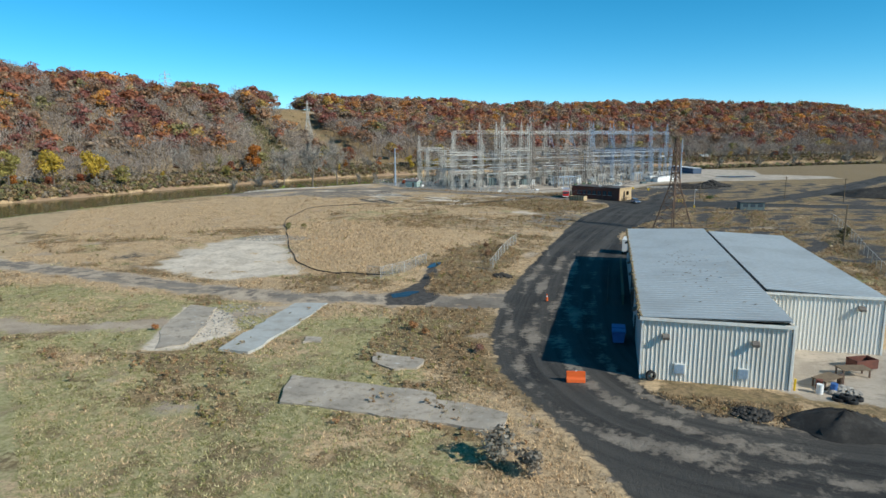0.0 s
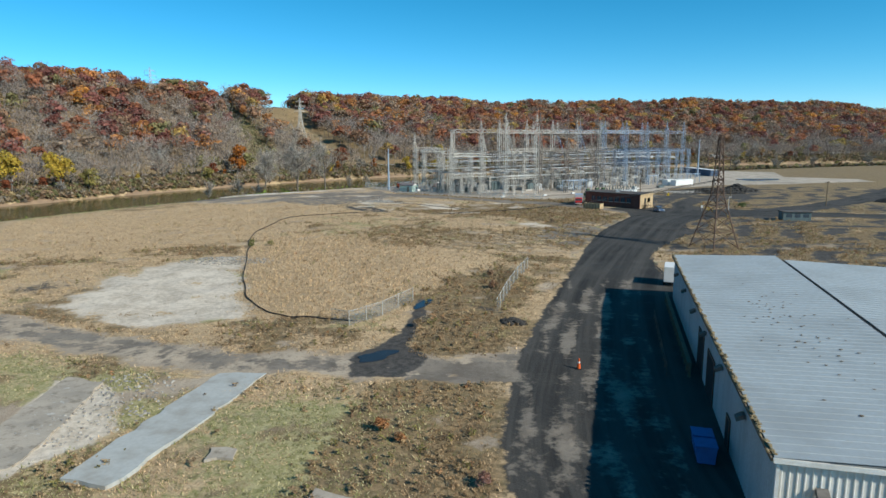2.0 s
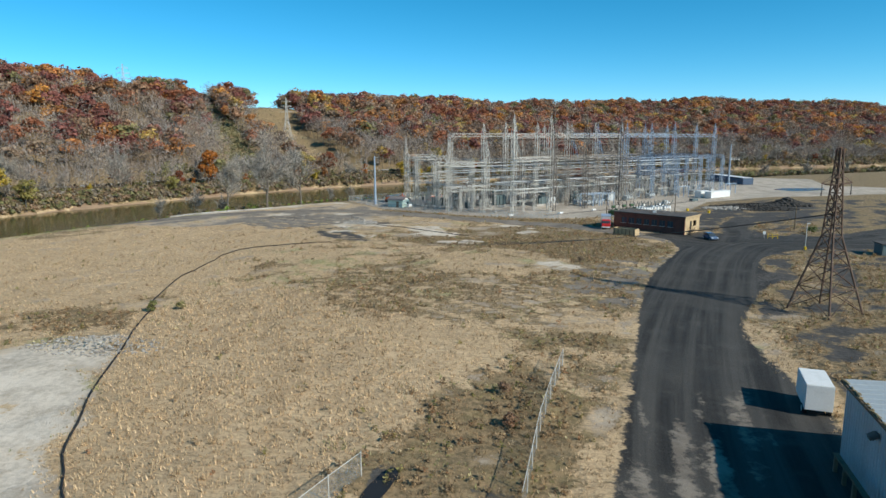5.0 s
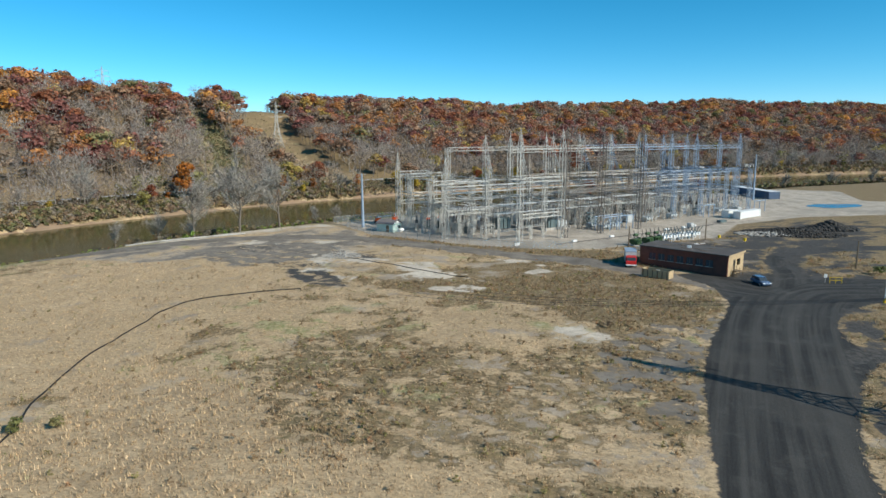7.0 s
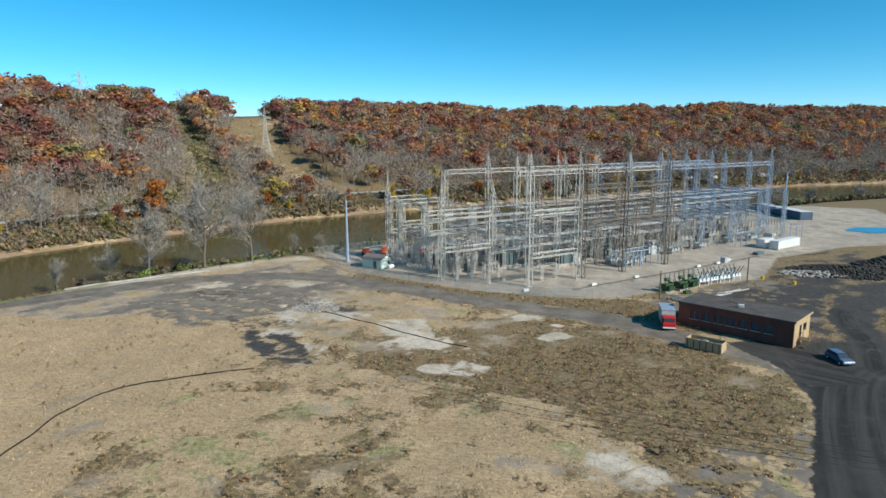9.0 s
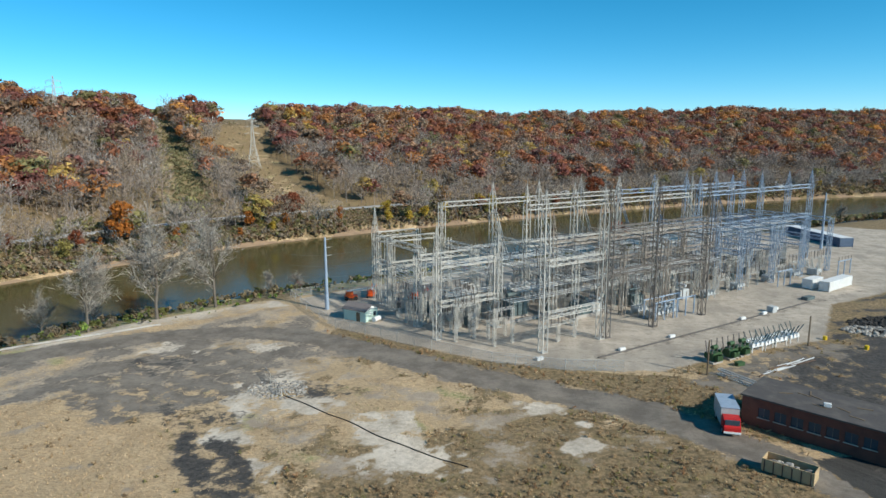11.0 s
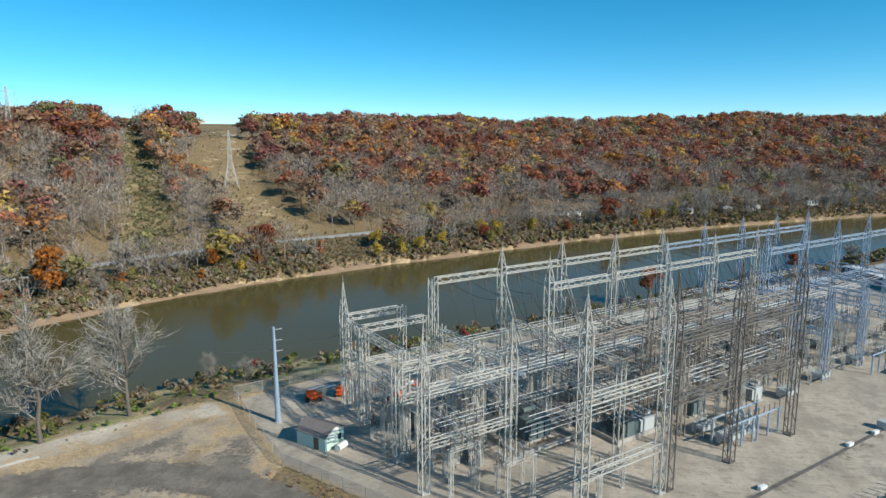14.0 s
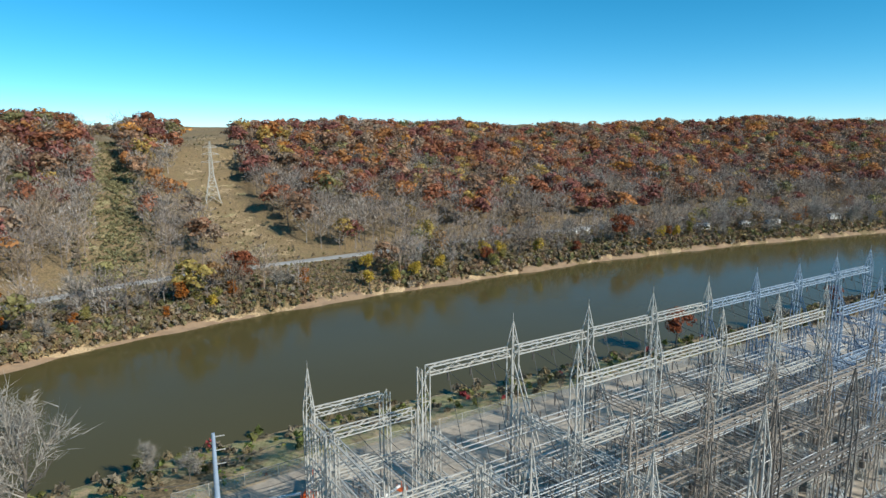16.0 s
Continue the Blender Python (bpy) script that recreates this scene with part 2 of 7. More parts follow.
road = k.mix(k.ramp(n_big, 0.46, 0.62, 0, 0.6), road, (0.070, 0.065, 0.058))
road = k.mix(k.ramp(n_grain, 0.45, 0.8, 0, 0.35), road, (0.105, 0.098, 0.089))
yard = k.mix(k.ramp(n_mid, 0.35, 0.65), (0.58, 0.49, 0.39), (0.42, 0.35, 0.275))
yard = k.mix(k.ramp(n_big, 0.45, 0.65, 0, 0.7), yard, (0.37, 0.32, 0.26))
yard = k.mix(k.ramp(n_fine, 0.5, 0.7, 0, 0.6), yard, (0.27, 0.225, 0.175))
yard = k.mix(k.ramp(k.noise(0.4, 5, 0.7, stretch=(1, 2.2, 1)), 0.52, 0.64, 0, 0.6), yard, (0.24, 0.205, 0.165))
yard = k.mix(k.ramp(k.noise(0.09, 4, 0.6, stretch=(1.6, 0.7, 1)), 0.5, 0.64, 0, 0.65), yard, (0.30, 0.255, 0.205))
yard = k.mix(k.ramp(n_grain, 0.45, 0.8, 0, 0.4), yard, (0.58, 0.55, 0.5))
white = k.mix(k.ramp(k.math('ADD', k.math('MULTIPLY', n_fine, 0.5), k.math('MULTIPLY', n_mid, 0.5)), 0.4, 0.62), (0.72, 0.62, 0.50), (0.46, 0.38, 0.29))
white = k.mix(k.ramp(n_grain, 0.5, 0.75, 0, 0.5), white, (0.78, 0.70, 0.60))
coal = k.mix(k.ramp(n_fine, 0.35, 0.65), (0.045, 0.042, 0.04), (0.10, 0.09, 0.08))
c = k.mix(zone(sb.outputs[0]), tan, grass)
c = k.mix(zone(sb.outputs[1]), c, weeds)
c = k.mix(zone(sb.outputs[2]), c, dirt)
c = k.mix(zone(sa.outputs[1]), c, yard)
c = k.mix(zone(sa.outputs[2]), c, white)
c = k.mix(zone(sa.outputs[0]), c, road)
greyway = k.mix(k.ramp(n_mid, 0.35, 0.66), (0.165, 0.138, 0.112), (0.27, 0.23, 0.185))
greyway = k.mix(k.ramp(n_fine, 0.5, 0.7, 0, 0.5), greyway, (0.12, 0.10, 0.08))
c = k.mix(zone(k.attr("access").outputs["Fac"]), c, greyway)
c = k.mix(zone(k.attr("coal").outputs["Fac"]), c, coal)
k.color(c)
k.bump(k.math("ADD", n_fine, k.math("MULTIPLY", n_grain, 0.5)), 0.6, 0.22)
M_GROUND = k.m


# ---- builders ----
class Geo:
    """Vertices and faces of one mesh."""

    def __init__(self):
        self.v, self.f = [], []

    def poly(self, pts):
        n = len(self.v)
        self.v += [tuple(p) for p in pts]
        self.f.append(tuple(range(n, n + len(pts))))

    def bar(self, p, q, w, w2=None, sides=4):
        p, q = Vector(p), Vector(q)
        d = (q - p).normalized()
        a = d.cross(Vector((0, 0, 1)) if abs(d.z) < 0.95 else Vector((1, 0, 0))).normalized()
        b = d.cross(a)
        w2 = w if w2 is None else w2
        n = len(self.v)
        for base, r in ((p, w), (q, w2)):
            for i in range(sides):
                t = 2 * math.pi * (i + 0.5) / sides
                self.v.append(tuple(base + (a * math.cos(t) + b * math.sin(t)) * (r * 0.7)))
        for i in range(sides):
            j = (i + 1) % sides
            self.f.append((n + i, n + j, n + sides + j, n + sides + i))

    def cyl(self, p, q, r, r2=None, sides=12):
        n = len(self.v)
        self.bar(p, q, r / 0.7, (r if r2 is None else r2) / 0.7, sides)
        self.f.append(tuple(range(n + sides - 1, n - 1, -1)))
        self.f.append(tuple(range(n + sides, n + 2 * sides)))

    def box(self, lo, hi):
        (x0, y0, z0), (x1, y1, z1) = lo, hi
        n = len(self.v)
        self.v += [(x, y, z) for z in (z0, z1) for x, y in ((x0, y0), (x1, y0), (x1, y1), (x0, y1))]
        self.f += [tuple(n + i for i in q) for q in ((3, 2, 1, 0), (4, 5, 6, 7), (0, 1, 5, 4), (1, 2, 6, 5), (2, 3, 7, 6), (3, 0, 4, 7))]

    def prism(self, outline, axis, a, b):
        """An outline of two coordinates pushed along the third axis from a to b."""
        n, k = len(self.v), len(outline)
        for s in (a, b):
            for p, q in outline:
                self.v.append({"x": (s, p, q), "y": (p, s, q), "z": (p, q, s)}[axis])
        self.f.append(tuple(range(n + k - 1, n - 1, -1)))
        self.f.append(tuple(range(n + k, n + 2 * k)))
        for i in range(k):
            j = (i + 1) % k
            self.f.append((n + i, n + j, n + k + j, n + k + i))

    def lump(self, c, r, rng, rings=3, seg=6):
        n = len(self.v)
        cx, cy, cz = c
        pts = []
        for i in range(1, rings + 1):
            t = math.pi * i / (rings + 1)
            for j in range(seg):
                f = 2 * math.pi * (j + 0.5 * (i % 2)) / seg
                s = rng.uniform(0.7, 1.15)
                pts.append((cx + r[0] * s * math.sin(t) * math.cos(f), cy + r[1] * s * math.sin(t) * math.sin(f), cz + r[2] * s * math.cos(t)))
        self.v += pts + [(cx, cy, cz + r[2]), (cx, cy, cz - r[2])]
        top, low = n + len(pts), n + len(pts) + 1
        for j in range(seg):
            k2 = (j + 1) % seg
            self.f.append((n + j, n + k2, top))
            for i in range(rings - 1):
                self.f.append((n + i * seg + j, n + (i + 1) * seg + j, n + (i + 1) * seg + k2, n + i * seg + k2))
            self.f.append((n + (rings - 1) * seg + j, low, n + (rings - 1) * seg + k2))

    def mesh(self, name, material, bevel=0.0, smooth=False):
        me = bpy.data.meshes.new(name)
        me.from_pydata(self.v, [], self.f)
        bm = bmesh.new()
        bm.from_mesh(me)
        if len(self.f) < 4000:
            bmesh.ops.recalc_face_normals(bm, faces=bm.faces)
        if bevel:
            bmesh.ops.bevel(bm, geom=bm.edges[:], offset=bevel, segments=2, affect="EDGES", clamp_overlap=True)
        if smooth:
            for f in bm.faces:
                f.smooth = True
        bm.to_mesh(me)
        bm.free()
        me.materials.append(material)
        return me


def thing(name, label, category, m=None, group="", kind=""):
    ob = tagged(new(name), label, category, group, kind)
    if m is not None:
        ob.matrix_world = m
    return ob


def part(name, geo, material, parent, label="", m=None, bevel=0.0, smooth=False):
    me = geo if isinstance(geo, bpy.types.Mesh) else geo.mesh(name, material, bevel, smooth)
    ob = new(name, me)
    ob.parent = parent
    if m is not None:
        ob.matrix_basis = m
    return tagged(ob, label)


def solo(name, geo, material, label, category, m=None, group="", kind="", bevel=0.0, smooth=False):
    me = geo if isinstance(geo, bpy.types.Mesh) else geo.mesh(name, material, bevel, smooth)
    ob = tagged(new(name, me), label, category, group, kind)
    if m is not None:
        ob.matrix_world = m
    return ob


def boxgeo(lo, hi):
    geo = Geo()
    geo.box(lo, hi)
    return geo


def tube_geo(pts, w, sides=4):
    """One bent tube through the points."""
    geo = Geo()
    pts = [Vector(p) for p in pts]
    for i, p in enumerate(pts):
        d = (pts[min(i + 1, len(pts) - 1)] - pts[max(i - 1, 0)]).normalized()
        a = d.cross(Vector((0, 0, 1)) if abs(d.z) < 0.95 else Vector((1, 0, 0))).normalized()
        c = d.cross(a)
        geo.v += [tuple(p + (a * math.cos(t) + c * math.sin(t)) * w) for t in [2 * math.pi * (j + 0.5) / sides for j in range(sides)]]
    for i in range(len(pts) - 1):
        for j in range(sides):
            q = (j + 1) % sides
            geo.f.append((i * sides + j, i * sides + q, (i + 1) * sides + q, (i + 1) * sides + j))
    return geo


def cylgeo(p, q, r, r2=None, sides=14):
    geo = Geo()
    geo.cyl(p, q, r, r2, sides)
    return geo


# ---- lie of the land ----
FAR = [(-420, -900), (-330, -250), (-262, 60), (-236, 160), (-219, 223), (-204, 263), (-192, 300), (-176, 334), (-160, 366), (-142, 394), (-104, 437), (-60, 479), (-12, 525), (70, 587), (160, 645), (330, 735), (700, 880), (1800, 1200), (3500, 1500)]
NEAR = [(-330, -900), (-250, -250), (-196, 60), (-182, 120), (-172, 176), (-157, 222), (-142, 258), (-126, 286), (-104, 316), (-74, 344), (-30, 378), (30, 428), (110, 500), (220, 575), (380, 655), (730, 780), (1800, 1090), (3500, 1380)]


def line_dist(X, Y, line):
    """Distance to a polyline, the side (positive on its left), and the length along it."""
    best = np.full(X.shape, 1e9)
    side, along = np.zeros(X.shape), np.zeros(X.shape)
    run = 0.0
    for (x0, y0), (x1, y1) in zip(line[:-1], line[1:]):
        dx, dy = x1 - x0, y1 - y0
        L = math.hypot(dx, dy)
        t = np.clip(((X - x0) * dx + (Y - y0) * dy) / L ** 2, 0, 1)
        ex, ey = X - x0 - t * dx, Y - y0 - t * dy
        d = np.hypot(ex, ey)
        s = np.sign(dx * (Y - y0) - dy * (X - x0))
        near = d < best
        best = np.where(near, d, best)
        side = np.where(near, s, side)
        along = np.where(near, run + t * L, along)
        run += L
    return best, side, along


def inside(X, Y, poly, soft=3.0):
    """1 inside a polygon, 0 outside, 0.5 on its edge."""
    d, _, _ = line_dist(X, Y, poly + poly[:1])
    c = np.zeros(X.shape, bool)
    for (x0, y0), (x1, y1) in zip(poly, poly[1:] + poly[:1]):
        if y0 == y1:
            continue
        c ^= ((y0 > Y) != (y1 > Y)) & (X < (x1 - x0) * (Y - y0) / (y1 - y0) + x0)
    return np.clip(0.5 + np.where(c, d, -d) / (2 * soft), 0, 1)


def sstep(x, a, b):
    t = np.clip((x - a) / (b - a), 0, 1)
    return t * t * (3 - 2 * t)


def waves(X, Y, size, seed, octaves=4):
    """Cheap smooth noise, about -1 to 1."""
    rng = np.random.RandomState(seed)
    out, amp = np.zeros(X.shape), 1.0
    for o in range(octaves):
        for _ in range(4):
            a, p = rng.uniform(0, 2 * math.pi, 2)
            w = 2 * math.pi / size * 2 ** o * rng.uniform(0.7, 1.4)
            out += amp * 0.35 * np.sin(w * (X * math.cos(a) + Y * math.sin(a)) + p + 1.3 * np.sin(0.6 * w * (Y * math.cos(a) - X * math.sin(a)) + p))
        amp *= 0.5
    return out / 1.6


WATER_Z = -4.0
# rights of way cleared through the woods
CUT1 = [(-104, 442), (-150, 474), (-206, 522), (-310, 693), (-400, 840)]
CUT2 = [(-186, 420), (-236, 490), (-282, 540), (-360, 640)]


def land(X, Y):
    """Height of the ground."""
    dn, sn, _ = line_dist(X, Y, NEAR)
    df, sf, al = line_dist(X, Y, FAR)
    near = np.where(sn < 0, dn, -dn)
    far = np.where(sf > 0, df, -df)
    z = np.where(near > 0, -4.1 + 1.0 * sstep(near, 0, 4) + 3.1 * sstep(near, 3, 22), -4.1 - 2.0 * sstep(-near, 0, 8))
    site = sstep(near, 14, 34)
    z = z + site * (0.35 * waves(X, Y, 60, 3) + 0.12 * waves(X, Y, 12, 4))
    z = z + site * 1.5 * np.exp(-(((X + 34) / 26) ** 2 + ((Y - 140) / 32) ** 2))
    z = z + 0.7 * site * np.exp(-(((X + 8) / 30) ** 2 + ((Y - 195) / 16) ** 2))
    flat = inside(X, Y, [(-80, 296), (-62, 279), (-30, 263), (0, 264), (30, 286), (130, 380), (120, 440), (60, 430), (-30, 352), (-66, 318)], 6)
    z = z * (1 - flat)
    pad = inside(X, Y, [(0, 56), (36, 52), (42, 120), (4, 124)], 6)
    z = z * (1 - pad)
    # the far side: bank, terrace of the road, then the wooded slope
    H = np.interp(al, [600, 900, 1200, 1290, 1330, 1380, 1430, 1530, 1640, 1730, 1910, 2100, 2300, 2600], [104, 90, 72, 60, 54.5, 49.5, 51, 54, 54, 53, 62, 61, 46, 46])
    L = np.interp(al, [600, 900, 1200, 1330, 1480, 1700, 2600], [210, 190, 165, 150, 190, 250, 300])
    bank = -4.1 + 4.4 * sstep(far, 0, 8) + 1.2 * sstep(far, 18, 40)
    rise = H * np.clip((far - 56) / L, 0, 1) ** 1.15 * (1 - 0.12 * np.clip((far - 56) / L, 0, 1)) + 17 * sstep(far, 56 + L, 900)
    rough = waves(X, Y, 140, 8) * 5 * sstep(far, 60, 160)
    z = np.where(far > 0, bank + rise + rough, z)
    return z


def ground_z(x, y):
    return float(land(np.array([float(x)]), np.array([float(y)]))[0])


def spread(lo, hi, fine, out, grow=1.13):
    """Grid lines: even between lo and hi, wider and wider beyond, as far as out."""
    mid = list(np.arange(lo, hi + 0.01, fine))
    left, right, s = [], [], fine
    x = lo
    while x > -out:
        s = min(s * grow, 160)
        x -= s
        left.append(x)
    s, x = fine, hi
    while x < out:
        s = min(s * grow, 160)
        x += s
        right.append(x)
    return np.array(left[::-1] + mid + right)


xs, ys = spread(-120, 70, 1.0, 3600, 1.035), spread(34, 310, 1.0, 3600, 1.035)
X, Y = np.meshgrid(xs, ys)
Z = land(X, Y)
fray = 1.6 * waves(X, Y, 9, 21, 3)


def road_mask(lines, frayed=1.0):
    """Mask, distance across and along for roads given as (half width, points)."""
    mask = np.zeros(X.shape)
    lat, lon, bestd = np.zeros(X.shape), np.zeros(X.shape), np.full(X.shape, 1e9)
    for half, pts in lines:
        d, s, al = line_dist(X, Y, pts)
        mask = np.maximum(mask, np.clip(0.5 + (half - d - frayed * 0.8 * fray) / 4.5, 0, 1))
        near = d - half < bestd
        lat, lon, bestd = np.where(near, d * s, lat), np.where(near, al, lon), np.where(near, d - half, bestd)
    return mask, lat, lon


def smooth_line(pts, n=6):
    """Rounded polyline (Catmull-Rom)."""
    out = []
    for i in range(len(pts) - 1):
        p0, p1, p2, p3 = (np.array(pts[max(0, min(len(pts) - 1, i + q))], float) for q in (-1, 0, 1, 2))
        for t in np.linspace(0, 1, n, endpoint=False):
            out.append(tuple(0.5 * (2 * p1 + (p2 - p0) * t + (2 * p0 - 5 * p1 + 4 * p2 - p3) * t * t + (3 * p1 - p0 - 3 * p2 + p3) * t ** 3)))
    return out + [tuple(map(float, pts[-1]))]


MAIN = smooth_line([(60, 36), (28, 44), (10, 49), (2.5, 58), (-0.3, 72), (0.4, 92), (3.0, 122), (8.5, 150), (15, 176), (23, 203), (33, 222), (48, 226), (85, 224), (140, 218)])
ACCESS = smooth_line([(-135, 228), (-122, 243), (-104, 262), (-88, 270), (-71, 270), (-53, 263), (-37, 255.5), (-20, 250), (-6, 244), (8, 232), (20, 222), (30, 216)])
UPHILL = smooth_line([(48, 226), (66, 236), (92, 262), (128, 310), (190, 400), (300, 540)])
LOOP = smooth_line([(30, 218), (36, 236), (40, 256), (52, 268), (75, 275)])
asphalt, lat, lon = road_mask([(5.2, MAIN), (3.6, ACCESS), (5.5, UPHILL), (3.6, LOOP)], 0.4)
acc_d = line_dist(X, Y, ACCESS)[0]
access = np.clip(0.5 + (4.0 - acc_d) / 5 + 0.15 * waves(X, Y, 7, 64, 3), 0, 1)
asphalt = np.where((acc_d < 9) & (line_dist(X, Y, MAIN)[0] > 9), 0, asphalt)
KERB = smooth_line([(5.7, 38.8), (1.7, 47), (-3.8, 57.9), (-6.6, 69.6), (-7, 79), (-6.5, 92), (-4.5, 109), (-1.6, 125), (1.8, 150), (7, 179), (16, 205), (17.4, 214), (16.8, 222), (12, 233)], 4)
VERGE = smooth_line([(24, 238), (44, 236), (62, 233), (62, 219), (44, 215.5), (35, 206.5), (30, 198), (28.6, 189), (29, 182), (24, 175), (16.6, 157), (14.5, 146), (15, 122), (9.5, 66), (8, 58), (10, 50.5), (14, 48), (24.5, 49.5), (42, 50), (42, 34)], 4)
asphalt = np.maximum(asphalt, inside(X, Y, KERB + VERGE, 1.1))
FARROAD = smooth_line([(-420, 20), (-322, 160), (-280, 240), (-250, 300), (-222, 352), (-199, 396), (-176, 436), (-139, 476), (-98, 518), (-50, 565), (32, 635), (130, 700), (310, 800)])
TRACK = smooth_line([(-150, 112), (-110, 102), (-76, 93), (-56, 88), (-38, 84), (-25, 84.5), (-14, 86), (-5, 90)])
dirt_t, _, _ = road_mask([(3.0, TRACK), (1.6, [(-30, 84), (-44, 70), (-60, 64), (-90, 70)])])
yard_m = inside(X, Y, [(-84, 298), (-66, 277), (-43, 266.5), (-31, 261.5), (-18, 260.5), (-2, 262), (14, 274), (33, 286), (45, 315), (72, 338), (104, 350), (150, 372), (150, 392), (118, 402), (128, 450), (96, 462), (60, 432), (-30, 354), (-66, 320)], 2)
white_m = inside(X, Y, [(-70, 99), (-74, 118), (-71, 130), (-60, 135), (-56, 128), (-48, 113), (-40, 98.5), (-52, 93)], 4)
white_m = white_m * (0.85 + 0.35 * waves(X, Y, 8, 65, 3))
white_m = np.maximum(white_m, 0.9 * inside(X, Y, [(-49, 77), (-42, 76), (-36, 68), (-39, 60), (-43, 58)], 1.2))
white_m = np.maximum(white_m, inside(X, Y, [(-14, 190), (-9, 192), (-3, 187), (-6, 182), (-12, 184)], 4) * (0.8 + 0.4 * waves(X, Y, 6, 69, 3)))
for cx, cy, r in ((-66, 246, 5), (-57, 238, 4), (-22, 243, 2.5), (-16, 232, 2.5), (-92, 258, 5), (-75, 262, 3.5), (-38, 225, 5), (-64, 226, 3), (-110, 98, 6)):
    white_m = np.maximum(white_m, np.clip(1.1 - np.hypot(X - cx, (Y - cy) * 1.3) / (2 * r) + 0.45 * waves(X, Y, 5, 66, 3), 0, 0.75))
pale_track = inside(X, Y, [(-130, 248), (-118, 250), (-98, 276), (-82, 292), (-90, 298), (-112, 274)], 2)
dirt_m = np.maximum(dirt_t, pale_track * 0.5)
main_d = line_dist(X, Y, MAIN)[0]
dirt_m = np.maximum(dirt_m, np.clip(1.15 - np.abs(main_d - 7.5) / 4.5, 0, 1) * (0.3 + 0.4 * waves(X, Y, 10, 68, 3)))
white_m = np.maximum(white_m, pale_track * (0.56 + 0.25 * waves(X, Y, 18, 61)))
dirt_m = np.maximum(dirt_m, inside(X, Y, [(-128, 226), (-118, 252), (-83, 294), (-66, 277), (-52, 264), (-62, 246), (-84, 238), (-104, 226)], 3) * (0.62 + 0.25 * waves(X, Y, 14, 62)))
dirt_m = np.maximum(dirt_m, inside(X, Y, [(-66, 262), (-40, 252), (-20, 246), (-14, 228), (-44, 214), (-70, 226)], 4) * (0.38 + 0.4 * waves(X, Y, 13, 63)))
dirt_m = np.maximum(dirt_m, inside(X, Y, [(18, 60), (46, 52), (52, 72), (22, 74)], 3) * 0.9)
dirt_m = np.maximum(dirt_m, inside(X, Y, [(-34, 150), (-6, 142), (2, 160), (-12, 176)], 5) * (0.3 + 0.3 * waves(X, Y, 5, 95, 3)))
dn, sn, _ = line_dist(X, Y, NEAR)
df, sf, alf = line_dist(X, Y, FAR)
nearw, farw = np.where(sn < 0, dn, -dn), np.where(sf > 0, df, -df)
dirt_m = np.maximum(dirt_m, np.where((farw > -2) & (farw < 1.0), 0.4, 0))
green_m = inside(X, Y, [(-140, 20), (-3, 20), (-2, 46), (-8, 62), (-10, 78), (-26, 80), (-60, 85), (-140, 94)], 5) * (0.62 + 0.25 * waves(X, Y, 22, 31))
green_m = np.maximum(green_m, np.where((nearw > 1) & (nearw < 23), 0.75, 0) * (0.8 + 0.3 * waves(X, Y, 15, 32)))
green_m = np.maximum(green_m, np.where(farw > 40, 0.35 + 0.3 * waves(X, Y, 60, 35), 0))
green_m = np.maximum(green_m, np.where((X > 60) & (Y > 240) & (sn < 0), 0.35 + 0.3 * waves(X, Y, 50, 36), 0))
weed_m = 0.34 + 0.42 * waves(X, Y, 34, 33)
weed_m = np.maximum(weed_m, inside(X, Y, [(-20, 60), (-5, 62), (-8, 105), (-5, 125), (-16, 132), (-24, 108), (-14, 90), (-20, 78)], 4) * 0.95)
weed_m = np.maximum(weed_m, inside(X, Y, [(20, 126), (46, 100), (120, 110), (140, 210), (60, 216), (34, 190)], 5) * (0.75 + 0.2 * waves(X, Y, 30, 34)))
weed_m = np.maximum(weed_m, inside(X, Y, [(22, 236), (60, 240), (100, 300), (60, 320), (36, 284), (16, 262)], 5) * 0.75)
weed_m = np.maximum(weed_m, inside(X, Y, [(-45, 222), (-20, 208), (-2, 196), (10, 186), (18, 206), (14, 226), (2, 238), (-25, 248)], 6) * 0.85)
weed_m = np.maximum(weed_m, inside(X, Y, [(-14, 172), (0, 150), (8, 160), (12, 186), (2, 196)], 5) * 0.7)
weed_m = np.where(inside(X, Y, [(-47, 110), (-64, 142), (-66, 168), (-34, 160), (-20, 120), (-28, 101), (-37, 99)], 3) > 0.5, 0.1, weed_m)
weed_m = np.where(farw > 3.0, np.maximum(weed_m, 0.8), weed_m)
coal_m = inside(X, Y, [(30, 272), (44, 254), (70, 276), (84, 318), (64, 322), (36, 290)], 4) * (0.62 + 0.35 * waves(X, Y, 16, 40))
coal_m = np.maximum(coal_m, 0.75 * inside(X, Y, [(60, 200), (150, 200), (220, 330), (120, 300)], 8) * (0.6 + 0.4 * waves(X, Y, 25, 41)))
coal_m = np.maximum(coal_m, 0.66 * inside(X, Y, [(-12, 174), (0, 152), (9, 165), (14, 190), (4, 196), (-5, 188)], 5) * (0.75 + 0.4 * waves(X, Y, 9, 42)))
for cx, cy, r in ((-70, 232, 6), (-58, 244, 5), (-90, 250, 6), (-80, 110, 5), (-11, 108, 2)):
    coal_m = np.maximum(coal_m, np.clip(0.85 - np.hypot(X - cx, (Y - cy) * 1.6) / (2.4 * r) + 0.45 * waves(X, Y, 6, 43, 3), 0, 0.5))
access = np.maximum(access, inside(X, Y, [(-126, 226), (-116, 250), (-83, 292), (-66, 277), (-52, 264), (-62, 246), (-84, 238), (-104, 226)], 3) * (0.46 + 0.3 * waves(X, Y, 14, 62, 3)))
